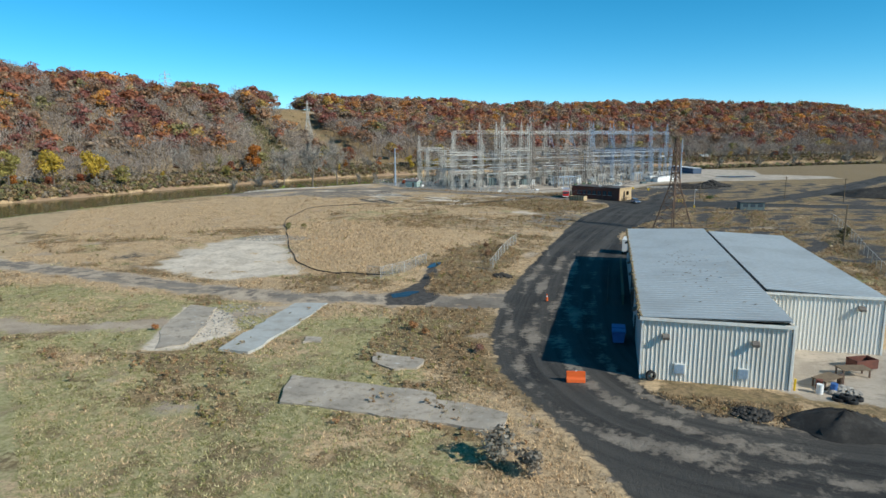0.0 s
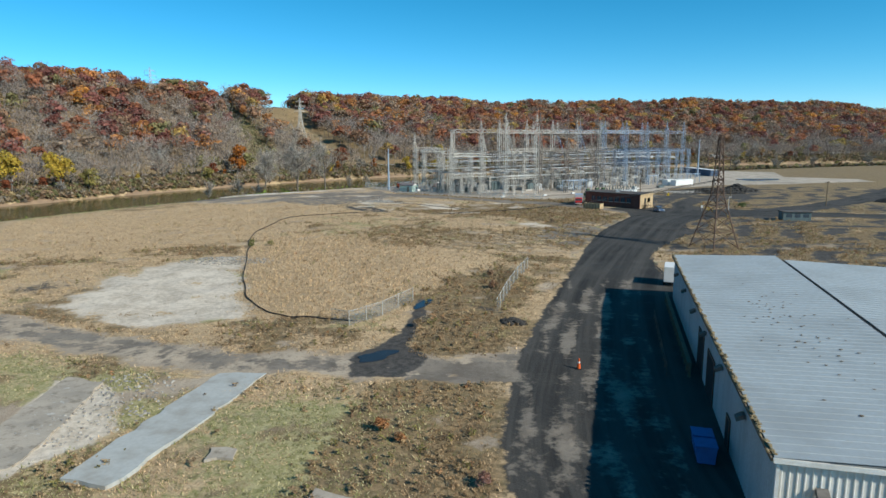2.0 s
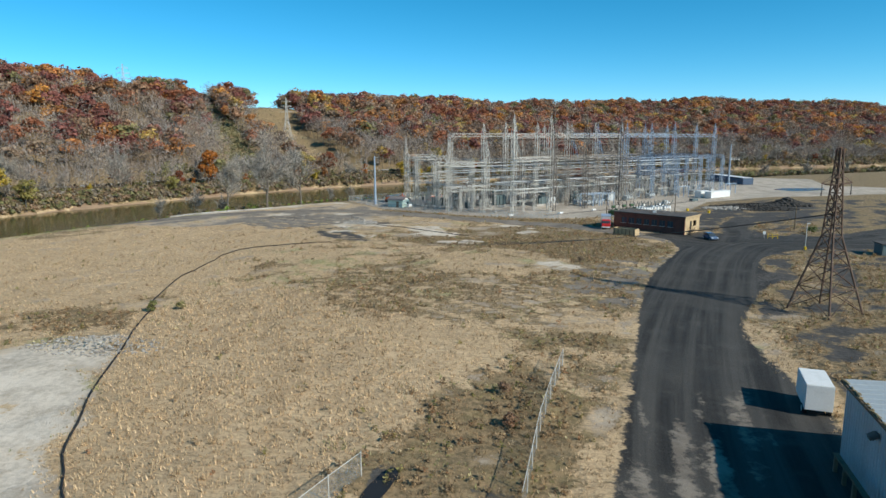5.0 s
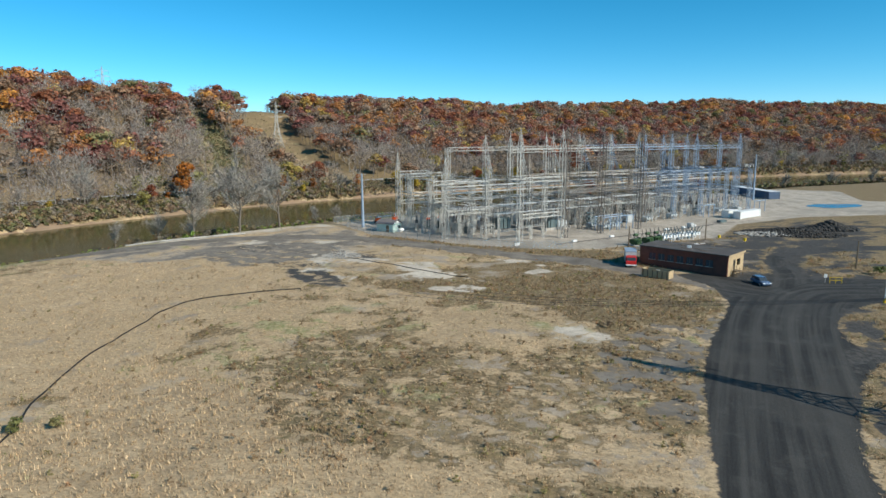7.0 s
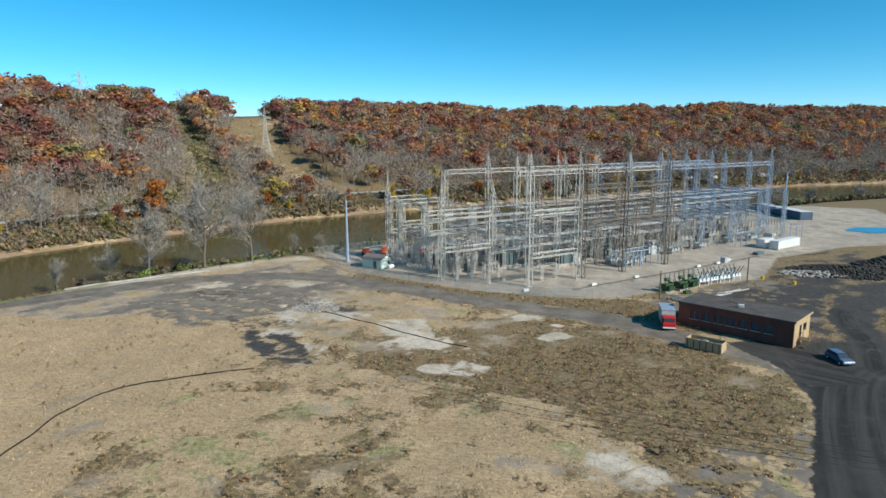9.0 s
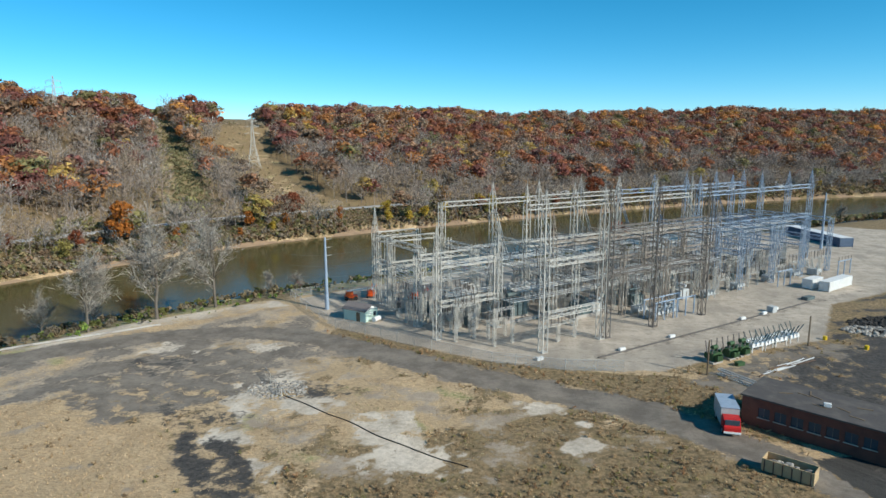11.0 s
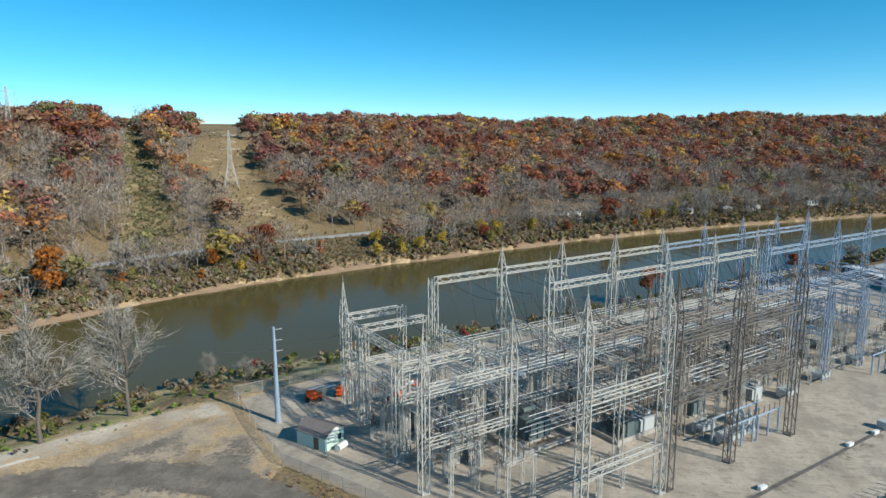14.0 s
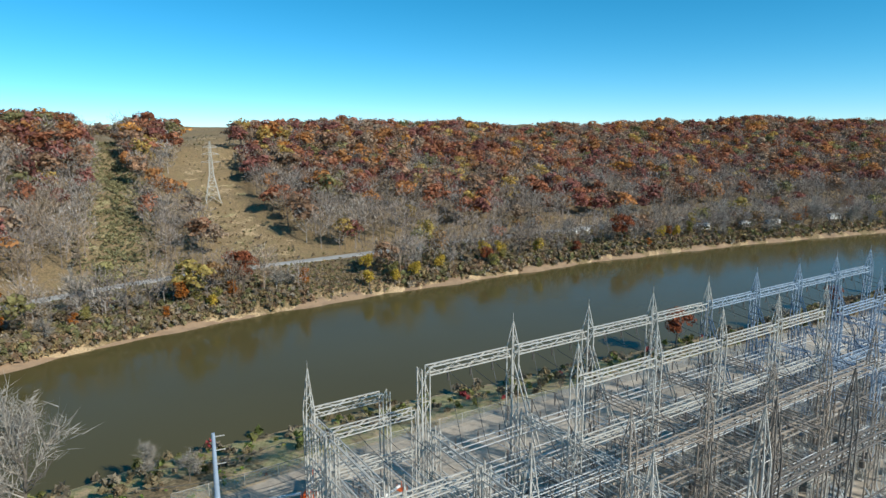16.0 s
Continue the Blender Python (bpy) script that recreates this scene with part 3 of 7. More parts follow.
access = np.maximum(access, inside(X, Y, [(-10, 262), (12, 262), (30, 280), (22, 286), (4, 272)], 3) * 0.3)
access = np.maximum(access, inside(X, Y, [(-38, 273), (13, 318), (56, 361), (40, 378), (-46, 297), (-62, 297)], 4) * (0.40 + 0.28 * waves(X, Y, 10, 88, 3)))
weed_m = np.maximum(weed_m, np.where((X > 48) & (sn < 0), 0.68 + 0.3 * waves(X, Y, 26, 86, 3), 0))
weed_m = np.maximum(weed_m, inside(X, Y, [(-22, 36), (3, 34), (-2, 50), (-6, 62), (-16, 62)], 4) * (0.42 + 0.3 * waves(X, Y, 7, 87, 3)))
field = np.where((sn < 0) & (Y > 95) & (Y < 262), 1.0, 0.0)
weed_m = weed_m + field * (0.34 * waves(X, Y, 11, 81, 3) + 0.22 * waves(X, Y, 4, 89, 2))
green_m = np.maximum(green_m, field * np.clip(0.12 + 0.62 * waves(X, Y, 17, 82, 3), 0, 0.62))
dirt_m = np.maximum(dirt_m, field * np.clip(0.08 + 0.62 * waves(X, Y, 14, 83, 3), 0, 0.52))
c1g, c2g = line_dist(X, Y, CUT1)[0], line_dist(X, Y, CUT2)[0]
weed_m = np.where((farw > 60) & ((c1g < 17) | (c2g < 12)), 0.62 + 0.3 * waves(X, Y, 12, 67, 3), weed_m)
green_m = np.where((farw > 40) & (c2g < 14), 0.75, np.where((farw > 40) & (c1g < 18), 0.5 + 0.2 * waves(X, Y, 15, 70), green_m))
lawn = np.where((sn < 0) & (Y <= 95), 1.0, 0.0)
dirt_m = np.maximum(dirt_m, lawn * np.clip(0.02 + 0.6 * waves(X, Y, 13, 84, 3), 0, 0.55))
weed_m = weed_m + lawn * 0.25 * waves(X, Y, 8, 85, 3)

# single patches of the field
fine_w, mid_w = waves(X, Y, 4.5, 91, 3), waves(X, Y, 12, 92, 3)


def patch(poly, soft=1.5, amount=1.0, rough=0.3):
    return inside(X, Y, poly, soft) * (amount + rough * fine_w)


straw = inside(X, Y, [(-64, 172), (-68, 185), (-65.5, 199), (-64.6, 208), (-67.7, 218.6), (-73, 224), (-90, 232), (-110, 225), (-135, 200), (-150, 160), (-120, 132), (-90, 138), (-74, 150), (-66, 160)], 1.5)
hummock = inside(X, Y, [(-60, 139), (-60, 150), (-53, 163), (-34, 154), (-14, 138), (-23.4, 117), (-29.3, 101), (-37.8, 101.4), (-47.6, 113)], 1.5)
calm = np.maximum(straw, hummock)
weed_m, green_m, dirt_m, coal_m, access = (f * (1 - 0.85 * calm) for f in (weed_m, green_m, dirt_m, coal_m, access))
dirt_m = np.maximum(dirt_m, straw * np.clip(0.2 + 0.4 * mid_w, 0, 0.5))
weed_m = np.maximum(weed_m, patch([(-48.6, 213.5), (-42.7, 226), (-24.5, 239), (-9, 238), (0, 233), (10.8, 221), (16, 213), (15.7, 204), (9, 196), (-0.6, 191), (-9.4, 192.4), (-14.3, 200.7), (-25.7, 206), (-38.2, 208)], 2, 0.85, 0.35))
weed_m = np.maximum(weed_m, patch([(-40, 148), (-26, 142), (-8, 146), (0, 160), (6, 178), (-4, 184), (-22, 178), (-34, 186), (-50, 182), (-52, 168)], 4, 0.56, 0.6))
green_m = np.maximum(green_m, patch([(-62, 165), (-42, 158), (-30, 172), (-44, 192), (-60, 190)], 4, 0.36, 0.4))
dirt_m = np.maximum(dirt_m, patch([(-28, 144), (-6, 140), (2, 156), (4, 172), (-8, 182), (-24, 168)], 4, 0.24, 0.5))
coal_m = np.maximum(coal_m, patch([(-71.8, 228), (-61, 226), (-53, 215), (-50.7, 210), (-59.8, 211.6), (-68, 218.5)], 1.5, 0.62, 0.4))
access = np.maximum(access, patch([(-106, 238), (-100, 250), (-89.5, 262), (-76, 262), (-64.5, 246), (-71, 235), (-83, 224)], 2, 0.6, 0.3))
for poly in ([(-71, 236), (-73, 252), (-63, 238), (-62.7, 229)], [(-60.5, 223), (-51.7, 220), (-52, 213)], [(-37.6, 213), (-29.8, 218), (-24.2, 215), (-26, 210), (-35, 210)], [(-18, 236.7), (-15.6, 242), (-13.6, 239), (-15.6, 234.4)], [(-50, 236), (-40, 240), (-36, 228), (-46, 226)]):
    white_m = np.maximum(white_m, patch(poly, 1.0, 0.62, 0.35))
coal_m = np.maximum(coal_m, patch([(-22.4, 81.5), (-24, 86.5), (-21.5, 92), (-20.6, 101), (-21.5, 110), (-19.8, 110), (-18.6, 100), (-18.6, 92), (-15.6, 88), (-17, 82.5)], 0.8, 0.8, 0.25))
access = np.maximum(access, patch([(-17, 82), (-15.5, 87.2), (-10, 88.2), (-5, 87), (-5, 84), (-12, 82)], 0.8, 0.75, 0.2))
track_d = line_dist(X, Y, TRACK)[0]
access = np.maximum(access, np.clip(0.5 + (3.0 - track_d) / 3, 0, 1) * (0.55 + 0.3 * fine_w))
weed_m = np.maximum(weed_m, patch([(-18, 88.5), (-8, 89), (-8.5, 105), (-5.5, 124), (-12, 134), (-20, 116), (-18.5, 100)], 1.5, 0.9, 0.25))
shoulder = inside(X, Y, [(-4, 186), (2, 193), (9, 197), (15.7, 204), (17, 203), (9, 179), (4, 156), (-2, 158), (-9, 174)], 1.5)
access = np.maximum(access, shoulder * (0.5 + 0.4 * fine_w + 0.25 * mid_w))
coal_m, dirt_m = coal_m * (1 - 0.6 * shoulder), dirt_m * (1 - shoulder)
fringe = inside(X, Y, [(-66, 271), (-50, 263), (-30, 256.5), (-10, 250), (8, 238), (18, 244), (14, 254), (0, 260), (-18, 260), (-31, 261), (-43, 266), (-66, 277)], 1.2)
weed_m, dirt_m, green_m = np.maximum(weed_m, fringe * (0.95 + 0.2 * fine_w)), dirt_m * (1 - fringe), green_m * (1 - fringe)
laydown = inside(X, Y, [(0, 258), (16, 244), (34, 250), (46, 284), (31, 285), (16, 274)], 2)
access, dirt_m = np.maximum(access, laydown * (0.6 + 0.3 * fine_w)), dirt_m * (1 - laydown)
coal_m = np.maximum(coal_m, patch([(10, 256), (20, 248), (36, 254), (46, 280), (36, 280), (24, 268)], 2, 0.62, 0.35))
band_d = line_dist(X, Y, [(-34, 256.5), (-12, 267), (14.5, 291), (42.5, 318), (60, 334)])[0]
access = np.maximum(access, np.clip(0.5 + (2.0 - band_d) / 2, 0, 1) * (0.42 + 0.2 * fine_w))
dust = 0.40 + 0.42 * waves(lat * 1.3, lon * 0.12, 5, 94, 2)
access = np.where(asphalt > 0.5, (main_d < 6.5) * np.clip(dust, 0, 0.8) * (1 - sstep(Y, 118, 150)), access)
yard_m = np.maximum(yard_m, patch([(19, 58), (46, 52), (52, 72), (21, 74)], 1.5, 0.75, 0.3))
weed_m = np.maximum(weed_m, patch([(8.5, 53), (20, 51.5), (22, 58), (10, 61)], 1.0, 0.8, 0.25))
dirt_m = dirt_m * (1 - patch([(8.5, 53), (20, 51.5), (22, 58), (10, 61)], 1.0, 0.8, 0.1))
weed_m = np.where((X > 18) & (Y > 124) & (sn < 0), np.maximum(weed_m, 0.72 + 0.3 * mid_w), weed_m)
coal_m = np.maximum(coal_m, np.where((X > 18) & (main_d > 8) & (Y > 124) & (Y < 330) & (sn < 0), np.clip(0.42 + 0.5 * mid_w, 0, 0.75), 0) * (1 - yard_m))
white_m = white_m * (1 - 0.25 * np.clip(waves(X, Y, 3.5, 93, 3), 0, 1))

nx, ny = len(xs), len(ys)
me = bpy.data.meshes.new("ground")
idx = np.arange(nx * ny).reshape(ny, nx)
quads = np.stack([idx[:-1, :-1], idx[:-1, 1:], idx[1:, 1:], idx[1:, :-1]], -1).reshape(-1, 4)
me.vertices.add(nx * ny)
me.vertices.foreach_set("co", np.stack([X, Y, Z], -1).astype(np.float32).ravel())
me.loops.add(quads.size)
me.loops.foreach_set("vertex_index", quads.astype(np.int32).ravel())
me.polygons.add(len(quads))
me.polygons.foreach_set("loop_start", np.arange(0, quads.size, 4, dtype=np.int32))
me.polygons.foreach_set("use_smooth", np.ones(len(quads), bool))
me.update()
one = np.ones(X.shape)


def layer(mesh, name, kind, data):
    a = mesh.attributes.new(name, kind, "POINT")
    a.data.foreach_set({"FLOAT_COLOR": "color", "FLOAT_VECTOR": "vector", "FLOAT": "value"}[kind], data.astype(np.float32).ravel())


layer(me, "zone_a", "FLOAT_COLOR", np.stack([asphalt, yard_m, white_m, one], -1))
layer(me, "zone_b", "FLOAT_COLOR", np.stack([green_m, weed_m, dirt_m, one], -1))
layer(me, "flow", "FLOAT_VECTOR", np.stack([lat, lon, one * 0], -1))
layer(me, "coal", "FLOAT", coal_m)
layer(me, "access", "FLOAT", access)
me.materials.append(M_GROUND)
tagged(new("ground", me), "dry tan and green rough grass, dark gravel roads and pale yard", "ground", kind="structure")

me = bpy.data.meshes.new("river")
left = [(x - 8, y + 8, WATER_Z) for x, y in smooth_line(FAR, 4)]
right = [(x + 8, y - 8, WATER_Z) for x, y in smooth_line(NEAR, 4)]
m = min(len(left), len(right))
left, right = left[:m] + left[m:][-1:], right[:m] + right[m:][-1:]
m = min(len(left), len(right))
me.from_pydata(left[:m] + right[:m], [], [(i, m + i, m + i + 1, i + 1) for i in range(m - 1)])
me.materials.append(M_WATER)
tagged(new("river_water", me), "still olive-brown river water between wooded banks", "water", kind="structure")

geo = Geo()
line = FARROAD
for i, (x, y) in enumerate(line):
    x1, y1 = line[min(i + 1, len(line) - 1)]
    x0, y0 = line[max(i - 1, 0)]
    d = math.hypot(x1 - x0, y1 - y0)
    nx_, ny_ = -(y1 - y0) / d, (x1 - x0) / d
    zz = max(ground_z(x, y), ground_z(x + 3 * nx_, y + 3 * ny_), ground_z(x - 3 * nx_, y - 3 * ny_)) + 0.3
    geo.v += [(x + s * nx_, y + s * ny_, zz - (1.2 if abs(s) > 3 else 0)) for s in (-4.2, -2.9, 2.9, 4.2)]
for i in range(len(line) - 1):
    for j in range(3):
        geo.f.append((i * 4 + j, i * 4 + j + 1, i * 4 + j + 5, i * 4 + j + 4))
M_FARROAD = worn("pale road surface", (0.42, 0.41, 0.39), (0.3, 0.29, 0.27), 0.9, 0, 0.2, 0.6, 1.5)
solo("far_road", geo, M_FARROAD, "pale grey road along the far bank", "road", kind="structure")

# bare strip of earth along the far waterline
geo = Geo()
line = []
for (x0, y0), (x1, y1) in zip(FAR[2:-4], FAR[3:-3]):
    n = max(2, int(math.hypot(x1 - x0, y1 - y0) / 3))
    line += [(x0 + (x1 - x0) * i / n, y0 + (y1 - y0) * i / n) for i in range(n)]
pts_z = []
for i, (x, y) in enumerate(line):
    x1, y1 = line[min(i + 2, len(line) - 1)]
    x0, y0 = line[max(i - 2, 0)]
    d = math.hypot(x1 - x0, y1 - y0)
    nx_, ny_ = -(y1 - y0) / d, (x1 - x0) / d
    w = 0.9 * math.sin(i * 0.37) + 0.6 * math.sin(i * 0.91 + 1)
    geo.v += [(x + (s + w) * nx_, y + (s + w) * ny_, zz) for s, zz in ((-1.5, -4.5), (0.6, -3.85), (2.6, -3.1), (4.4, -2.0), (6.0, -3.2))]
for i in range(len(line) - 1):
    for j in range(4):
        geo.f.append((i * 5 + j, i * 5 + j + 1, i * 5 + j + 6, i * 5 + j + 5))
M_BANK = worn("bank earth", (0.36, 0.245, 0.155), (0.22, 0.15, 0.10), 0.95, 0, 0.25, 0.8, 1.2)
solo("river_bank", geo, M_BANK, "bare reddish earth strip at the far waterline", "bank", kind="structure", smooth=True)

# ---- warehouse ----


def ribbed(length, height, pitch=0.38, depth=0.055, wide=0.34):
    """A ribbed sheet: along x, up z, ribs standing out to -y, with a back face."""
    geo = Geo()
    n = max(1, int(round(length / pitch)))
    step = length / n
    prof = []
    for i in range(n):
        x = i * step
        prof += [(x, 0.0), (x + step * (1 - wide) * 0.5, 0.0), (x + step * (1 - wide) * 0.5 + 0.04, -depth), (x + step * (1 + wide) * 0.5 - 0.04, -depth), (x + step * (1 + wide) * 0.5, 0.0)]
    prof.append((length, 0.0))
    b = len(geo.v)
    for x, y in prof:
        geo.v += [(x, y, 0.0), (x, y, height)]
    for i in range(len(prof) - 1):
        geo.f.append((b + 2 * i, b + 2 * i + 2, b + 2 * i + 3, b + 2 * i + 1))
    geo.box((0, 0.03, 0), (length, 0.18, height))
    return geo


WH = pose(8.4, 60.1, 0, 0, 0, -4.7)
EAVE, RIDGE, W1, D1, W2, Q2, D2 = 6.0, 6.5, 12.8, 58.5, 24.4, 12.6, 55.6
warehouse = thing("warehouse", "long warehouse with off-white ribbed metal walls and grey metal roof", "warehouse", WH)
part("wall", ribbed(W1, EAVE), M_SIDING, warehouse, "off-white ribbed end wall")
part("wall", ribbed(W2 - W1, EAVE + 0.1), M_SIDING, warehouse, "off-white ribbed end wall", pose(W1, Q2, 0))
part("wall", ribbed(D1, EAVE, 0.45), M_SIDINGSHADE, warehouse, "long wall with doors, siding greyed for shade", pose(0, D1, 0, 0, 0, -90))
part("wall", ribbed(Q2, EAVE), M_SIDING, warehouse, "", pose(W1, 0, 0, 0, 0, 90))
part("wall", ribbed(D2 - Q2, EAVE), M_SIDING, warehouse, "", pose(W2, Q2, 0, 0, 0, 90))
part("wall", ribbed(W1, EAVE), M_SIDING, warehouse, "", pose(W1, D1, 0, 0, 0, 180))
part("wall", ribbed(W2 - W1, EAVE), M_SIDING, warehouse, "", pose(W2, D2, 0, 0, 0, 180))


def roof_sheet(x0, x1, y0, y1, z0, z1, pitch=0.9):
    """Ribbed roofing whose ribs run across, from z0 at x0 to z1 at x1."""
    geo = Geo()
    n = int((y1 - y0) / pitch)
    step = (y1 - y0) / n
    prof = []
    for i in range(n):
        y = y0 + i * step
        prof += [(y, 0.0), (y + step - 0.16, 0.0), (y + step - 0.12, 0.028), (y + step - 0.04, 0.028)]
    prof.append((y1, 0.0))
    for y, h in prof:
        geo.v += [(x0, y, z0 + h), (x1, y, z1 + h)]
    for i in range(len(prof) - 1):
        geo.f.append((2 * i, 2 * i + 1, 2 * i + 3, 2 * i + 2))
    geo.poly([(x0, y0, z0 - 0.12), (x1, y0, z1 - 0.12), (x1, y1, z1 - 0.12), (x0, y1, z0 - 0.12)])
    return geo


part("roof", roof_sheet(-0.25, W1 - 0.15, -0.25, D1 + 0.2, EAVE + 0.05, RIDGE), M_ROOF, warehouse, "pale grey ribbed metal roof, lightly stained")
part("roof", roof_sheet(W1 + 0.25, W2 + 0.25, Q2 - 0.25, D2 + 0.2, RIDGE, EAVE + 0.1), M_ROOF, warehouse, "pale grey ribbed metal roof, lightly stained")
part("gutter", boxgeo((W1 - 0.12, Q2 - 0.2, RIDGE - 0.28), (W1 + 0.22, D2, RIDGE - 0.06)), M_DARK, warehouse, "dark valley gutter between the roofs")
part("gutter", boxgeo((-0.42, -0.2, EAVE - 0.2), (-0.26, D1 + 0.2, EAVE)), M_WOOD, warehouse, "eaves gutter full of leaves")
part("fascia", boxgeo((-0.3, -0.31, EAVE - 0.25), (W1 - 0.1, -0.14, EAVE + 0.02)), M_TRIM, warehouse, "white eaves trim")
part("fascia", boxgeo((W1 + 0.2, Q2 - 0.31, EAVE - 0.05), (W2 + 0.25, Q2 - 0.14, EAVE + 0.2)), M_TRIM, warehouse, "white eaves trim")
part("corner_trim", boxgeo((-0.1, -0.12, 0), (0.08, 0.1, EAVE - 0.2)), M_TRIM, warehouse)
part("corner_trim", boxgeo((W1 - 0.06, -0.12, 0), (W1 + 0.12, 0.1, EAVE)), M_TRIM, warehouse)
part("corner_trim", boxgeo((W2 - 0.06, Q2 - 0.12, 0), (W2 + 0.12, Q2 + 0.1, EAVE)), M_TRIM, warehouse)
for x in (2.95, 8.4):
    vent = part("vent", boxgeo((x, -0.16, 0.75), (x + 1.0, 0.02, 1.75)), M_TRIM, warehouse, "louvred wall vent", bevel=0.02)
    for i in range(7):
        part("slat", boxgeo((x + 0.08, -0.19, 0.83 + i * 0.125), (x + 0.92, -0.162, 0.90 + i * 0.125)), M_BLUESTEEL, vent)


def wall_lamp(x, y, z):
    geo = Geo()
    geo.prism([(-0.02, 0.0), (-0.55, -0.22), (-0.6, 0.02), (-0.2, 0.26), (-0.02, 0.26)], "x", -0.3, 0.3)
    lamp = part("wall_lamp", geo, M_DARKSTEEL, warehouse, "dark hooded wall lamp", pose(x, y, z))
    part("lens", boxgeo((-0.2, -0.5, -0.21), (0.2, -0.3, -0.17)), M_GLASS, lamp)
    return lamp


for x, y, z in ((2.1, -0.08, 4.3), (9.7, -0.08, 4.2), (W1 + 9.4, Q2 - 0.08, 4.9)):
    wall_lamp(x, y, z)
for q in (8, 17, 26, 34, 43, 52):
    lamp = wall_lamp(0, 0, 0)
    lamp.matrix_basis = pose(-0.08, q, 4.6, 0, 0, -90)
# Solid near-black panels on the wall paint in the shade of open doors.
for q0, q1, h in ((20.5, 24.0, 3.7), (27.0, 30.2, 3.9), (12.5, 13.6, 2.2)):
    door = part("door", boxgeo((-0.12, q0, 0.05), (0.02, q1, h)), M_DARK, warehouse, "loading door, near-black panel for the shade inside")
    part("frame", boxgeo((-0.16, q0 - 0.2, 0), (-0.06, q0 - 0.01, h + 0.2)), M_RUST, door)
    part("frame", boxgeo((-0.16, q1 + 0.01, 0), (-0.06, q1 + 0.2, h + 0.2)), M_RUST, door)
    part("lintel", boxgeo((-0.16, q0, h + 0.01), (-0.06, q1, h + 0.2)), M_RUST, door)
part("downspout", boxgeo((W1 + 0.14, 0.2, 0), (W1 + 0.26, 0.32, EAVE)), M_TRIM, warehouse)

# ---- substation ----
SUB = Matrix.Translation((-22.2, 268.5, 0)) @ pose(0, 0, 0, 0, 0, 43.3)


def column_geo(h, w, spike=0.0, taper=1.0, leg=0.15, lace=0.07, panel=2.2):
    """A laced steel column of square plan, with a spike on top."""
    geo = Geo()
    n = max(2, int(round(h / panel)))
    r = lambda z: 0.5 * w * (1 + (taper - 1) * z / h)
    corners = ((-1, -1), (1, -1), (1, 1), (-1, 1))
    for a, b in corners:
        geo.bar((a * r(0), b * r(0), 0), (a * r(h), b * r(h), h), leg)
    for i in range(n):
        z0, z1 = h * i / n, h * (i + 1) / n
        for j in range(4):
            a, b = corners[j], corners[(j + 1) % 4]
            if (i + j) % 2:
                a, b = b, a
            geo.bar((a[0] * r(z0), a[1] * r(z0), z0), (b[0] * r(z1), b[1] * r(z1), z1), lace, sides=3)
            if i % 3 == 2:
                geo.bar((a[0] * r(z1), a[1] * r(z1), z1), (b[0] * r(z1), b[1] * r(z1), z1), lace, sides=3)
    if spike:
        m = max(2, int(spike / 1.4))
        s = lambda t: r(h) * (1 - t)
        for a, b in corners:
            geo.bar((a * r(h), b * r(h), h), (a * 0.03, b * 0.03, h + spike), leg * 0.8, leg * 0.5)
        for i in range(m - 1):
            t0, t1 = i / m, (i + 1) / m
            for j in range(4):
                a, b = corners[j], corners[(j + 1) % 4]
                geo.bar((a[0] * s(t0), a[1] * s(t0), h + spike * t0), (b[0] * s(t1), b[1] * s(t1), h + spike * t1), lace, sides=3)
        geo.bar((0, 0, h + spike), (0, 0, h + spike + 1.2), 0.05, 0.03)
    geo.box((-0.6 * w, -0.6 * w, -0.3), (0.6 * w, 0.6 * w, 0.12))
    return geo


def beam_geo(L, w=1.0, d=1.1, chord=0.14, lace=0.068, panel=1.9):
    """A laced box girder along x, from 0 to L, hanging below z = 0."""
    geo = Geo()
    n = max(2, int(round(L / panel)))
    cs = ((-w / 2, 0), (w / 2, 0), (w / 2, -d), (-w / 2, -d))
    for y, z in cs:
        geo.bar((0, y, z), (L, y, z), chord)
    for i in range(n):
        x0, x1 = L * i / n, L * (i + 1) / n
        for j in range(4):
            a, b = cs[j], cs[(j + 1) % 4]
            if (i + j) % 2:
                a, b = b, a
            geo.bar((x0, *a), (x1, *b), lace, sides=3)
        if i % 2 == 0:
            for j in (0, 2):
                geo.bar((x0, *cs[j]), (x0, *cs[(j + 1) % 4]), lace, sides=3)
    return geo


MESHES = {}


def shared(key, make, material, smooth=False):
    if key not in MESHES:
        MESHES[key] = make().mesh(key.split("|")[0], material, smooth=smooth)
    return MESHES[key]


def gantry(name_label, v, us, h, spike, beams, material, w=1.2, along=True, tag="s", spikes=None):
    """A row of laced columns at positions us, joined by girders at the heights in beams."""
    g = thing("steel_gantry", name_label, "gantry", SUB @ (pose(0, v, 0) if along else pose(v, 0, 0, 0, 0, 90)), group="substation steelwork")
    for i, u in enumerate(us):
        sp = spike if spikes is None or i in spikes else 0
        me = shared(f"column|{h}|{sp}|{w}|{tag}", lambda: column_geo(h, w, sp), material)
        part("column", me, material, g, m=pose(u, 0, 0))
    for zb, i0, i1 in beams:
        for a, b in zip(us[i0:i1], us[i0 + 1:i1 + 1]):
            L = round(b - a - w, 2)
            me = shared(f"girder|{L}|{tag}", lambda: beam_geo(L), material)
            part("girder", me, material, g, m=pose(a + w / 2, 0, zb))
    return g


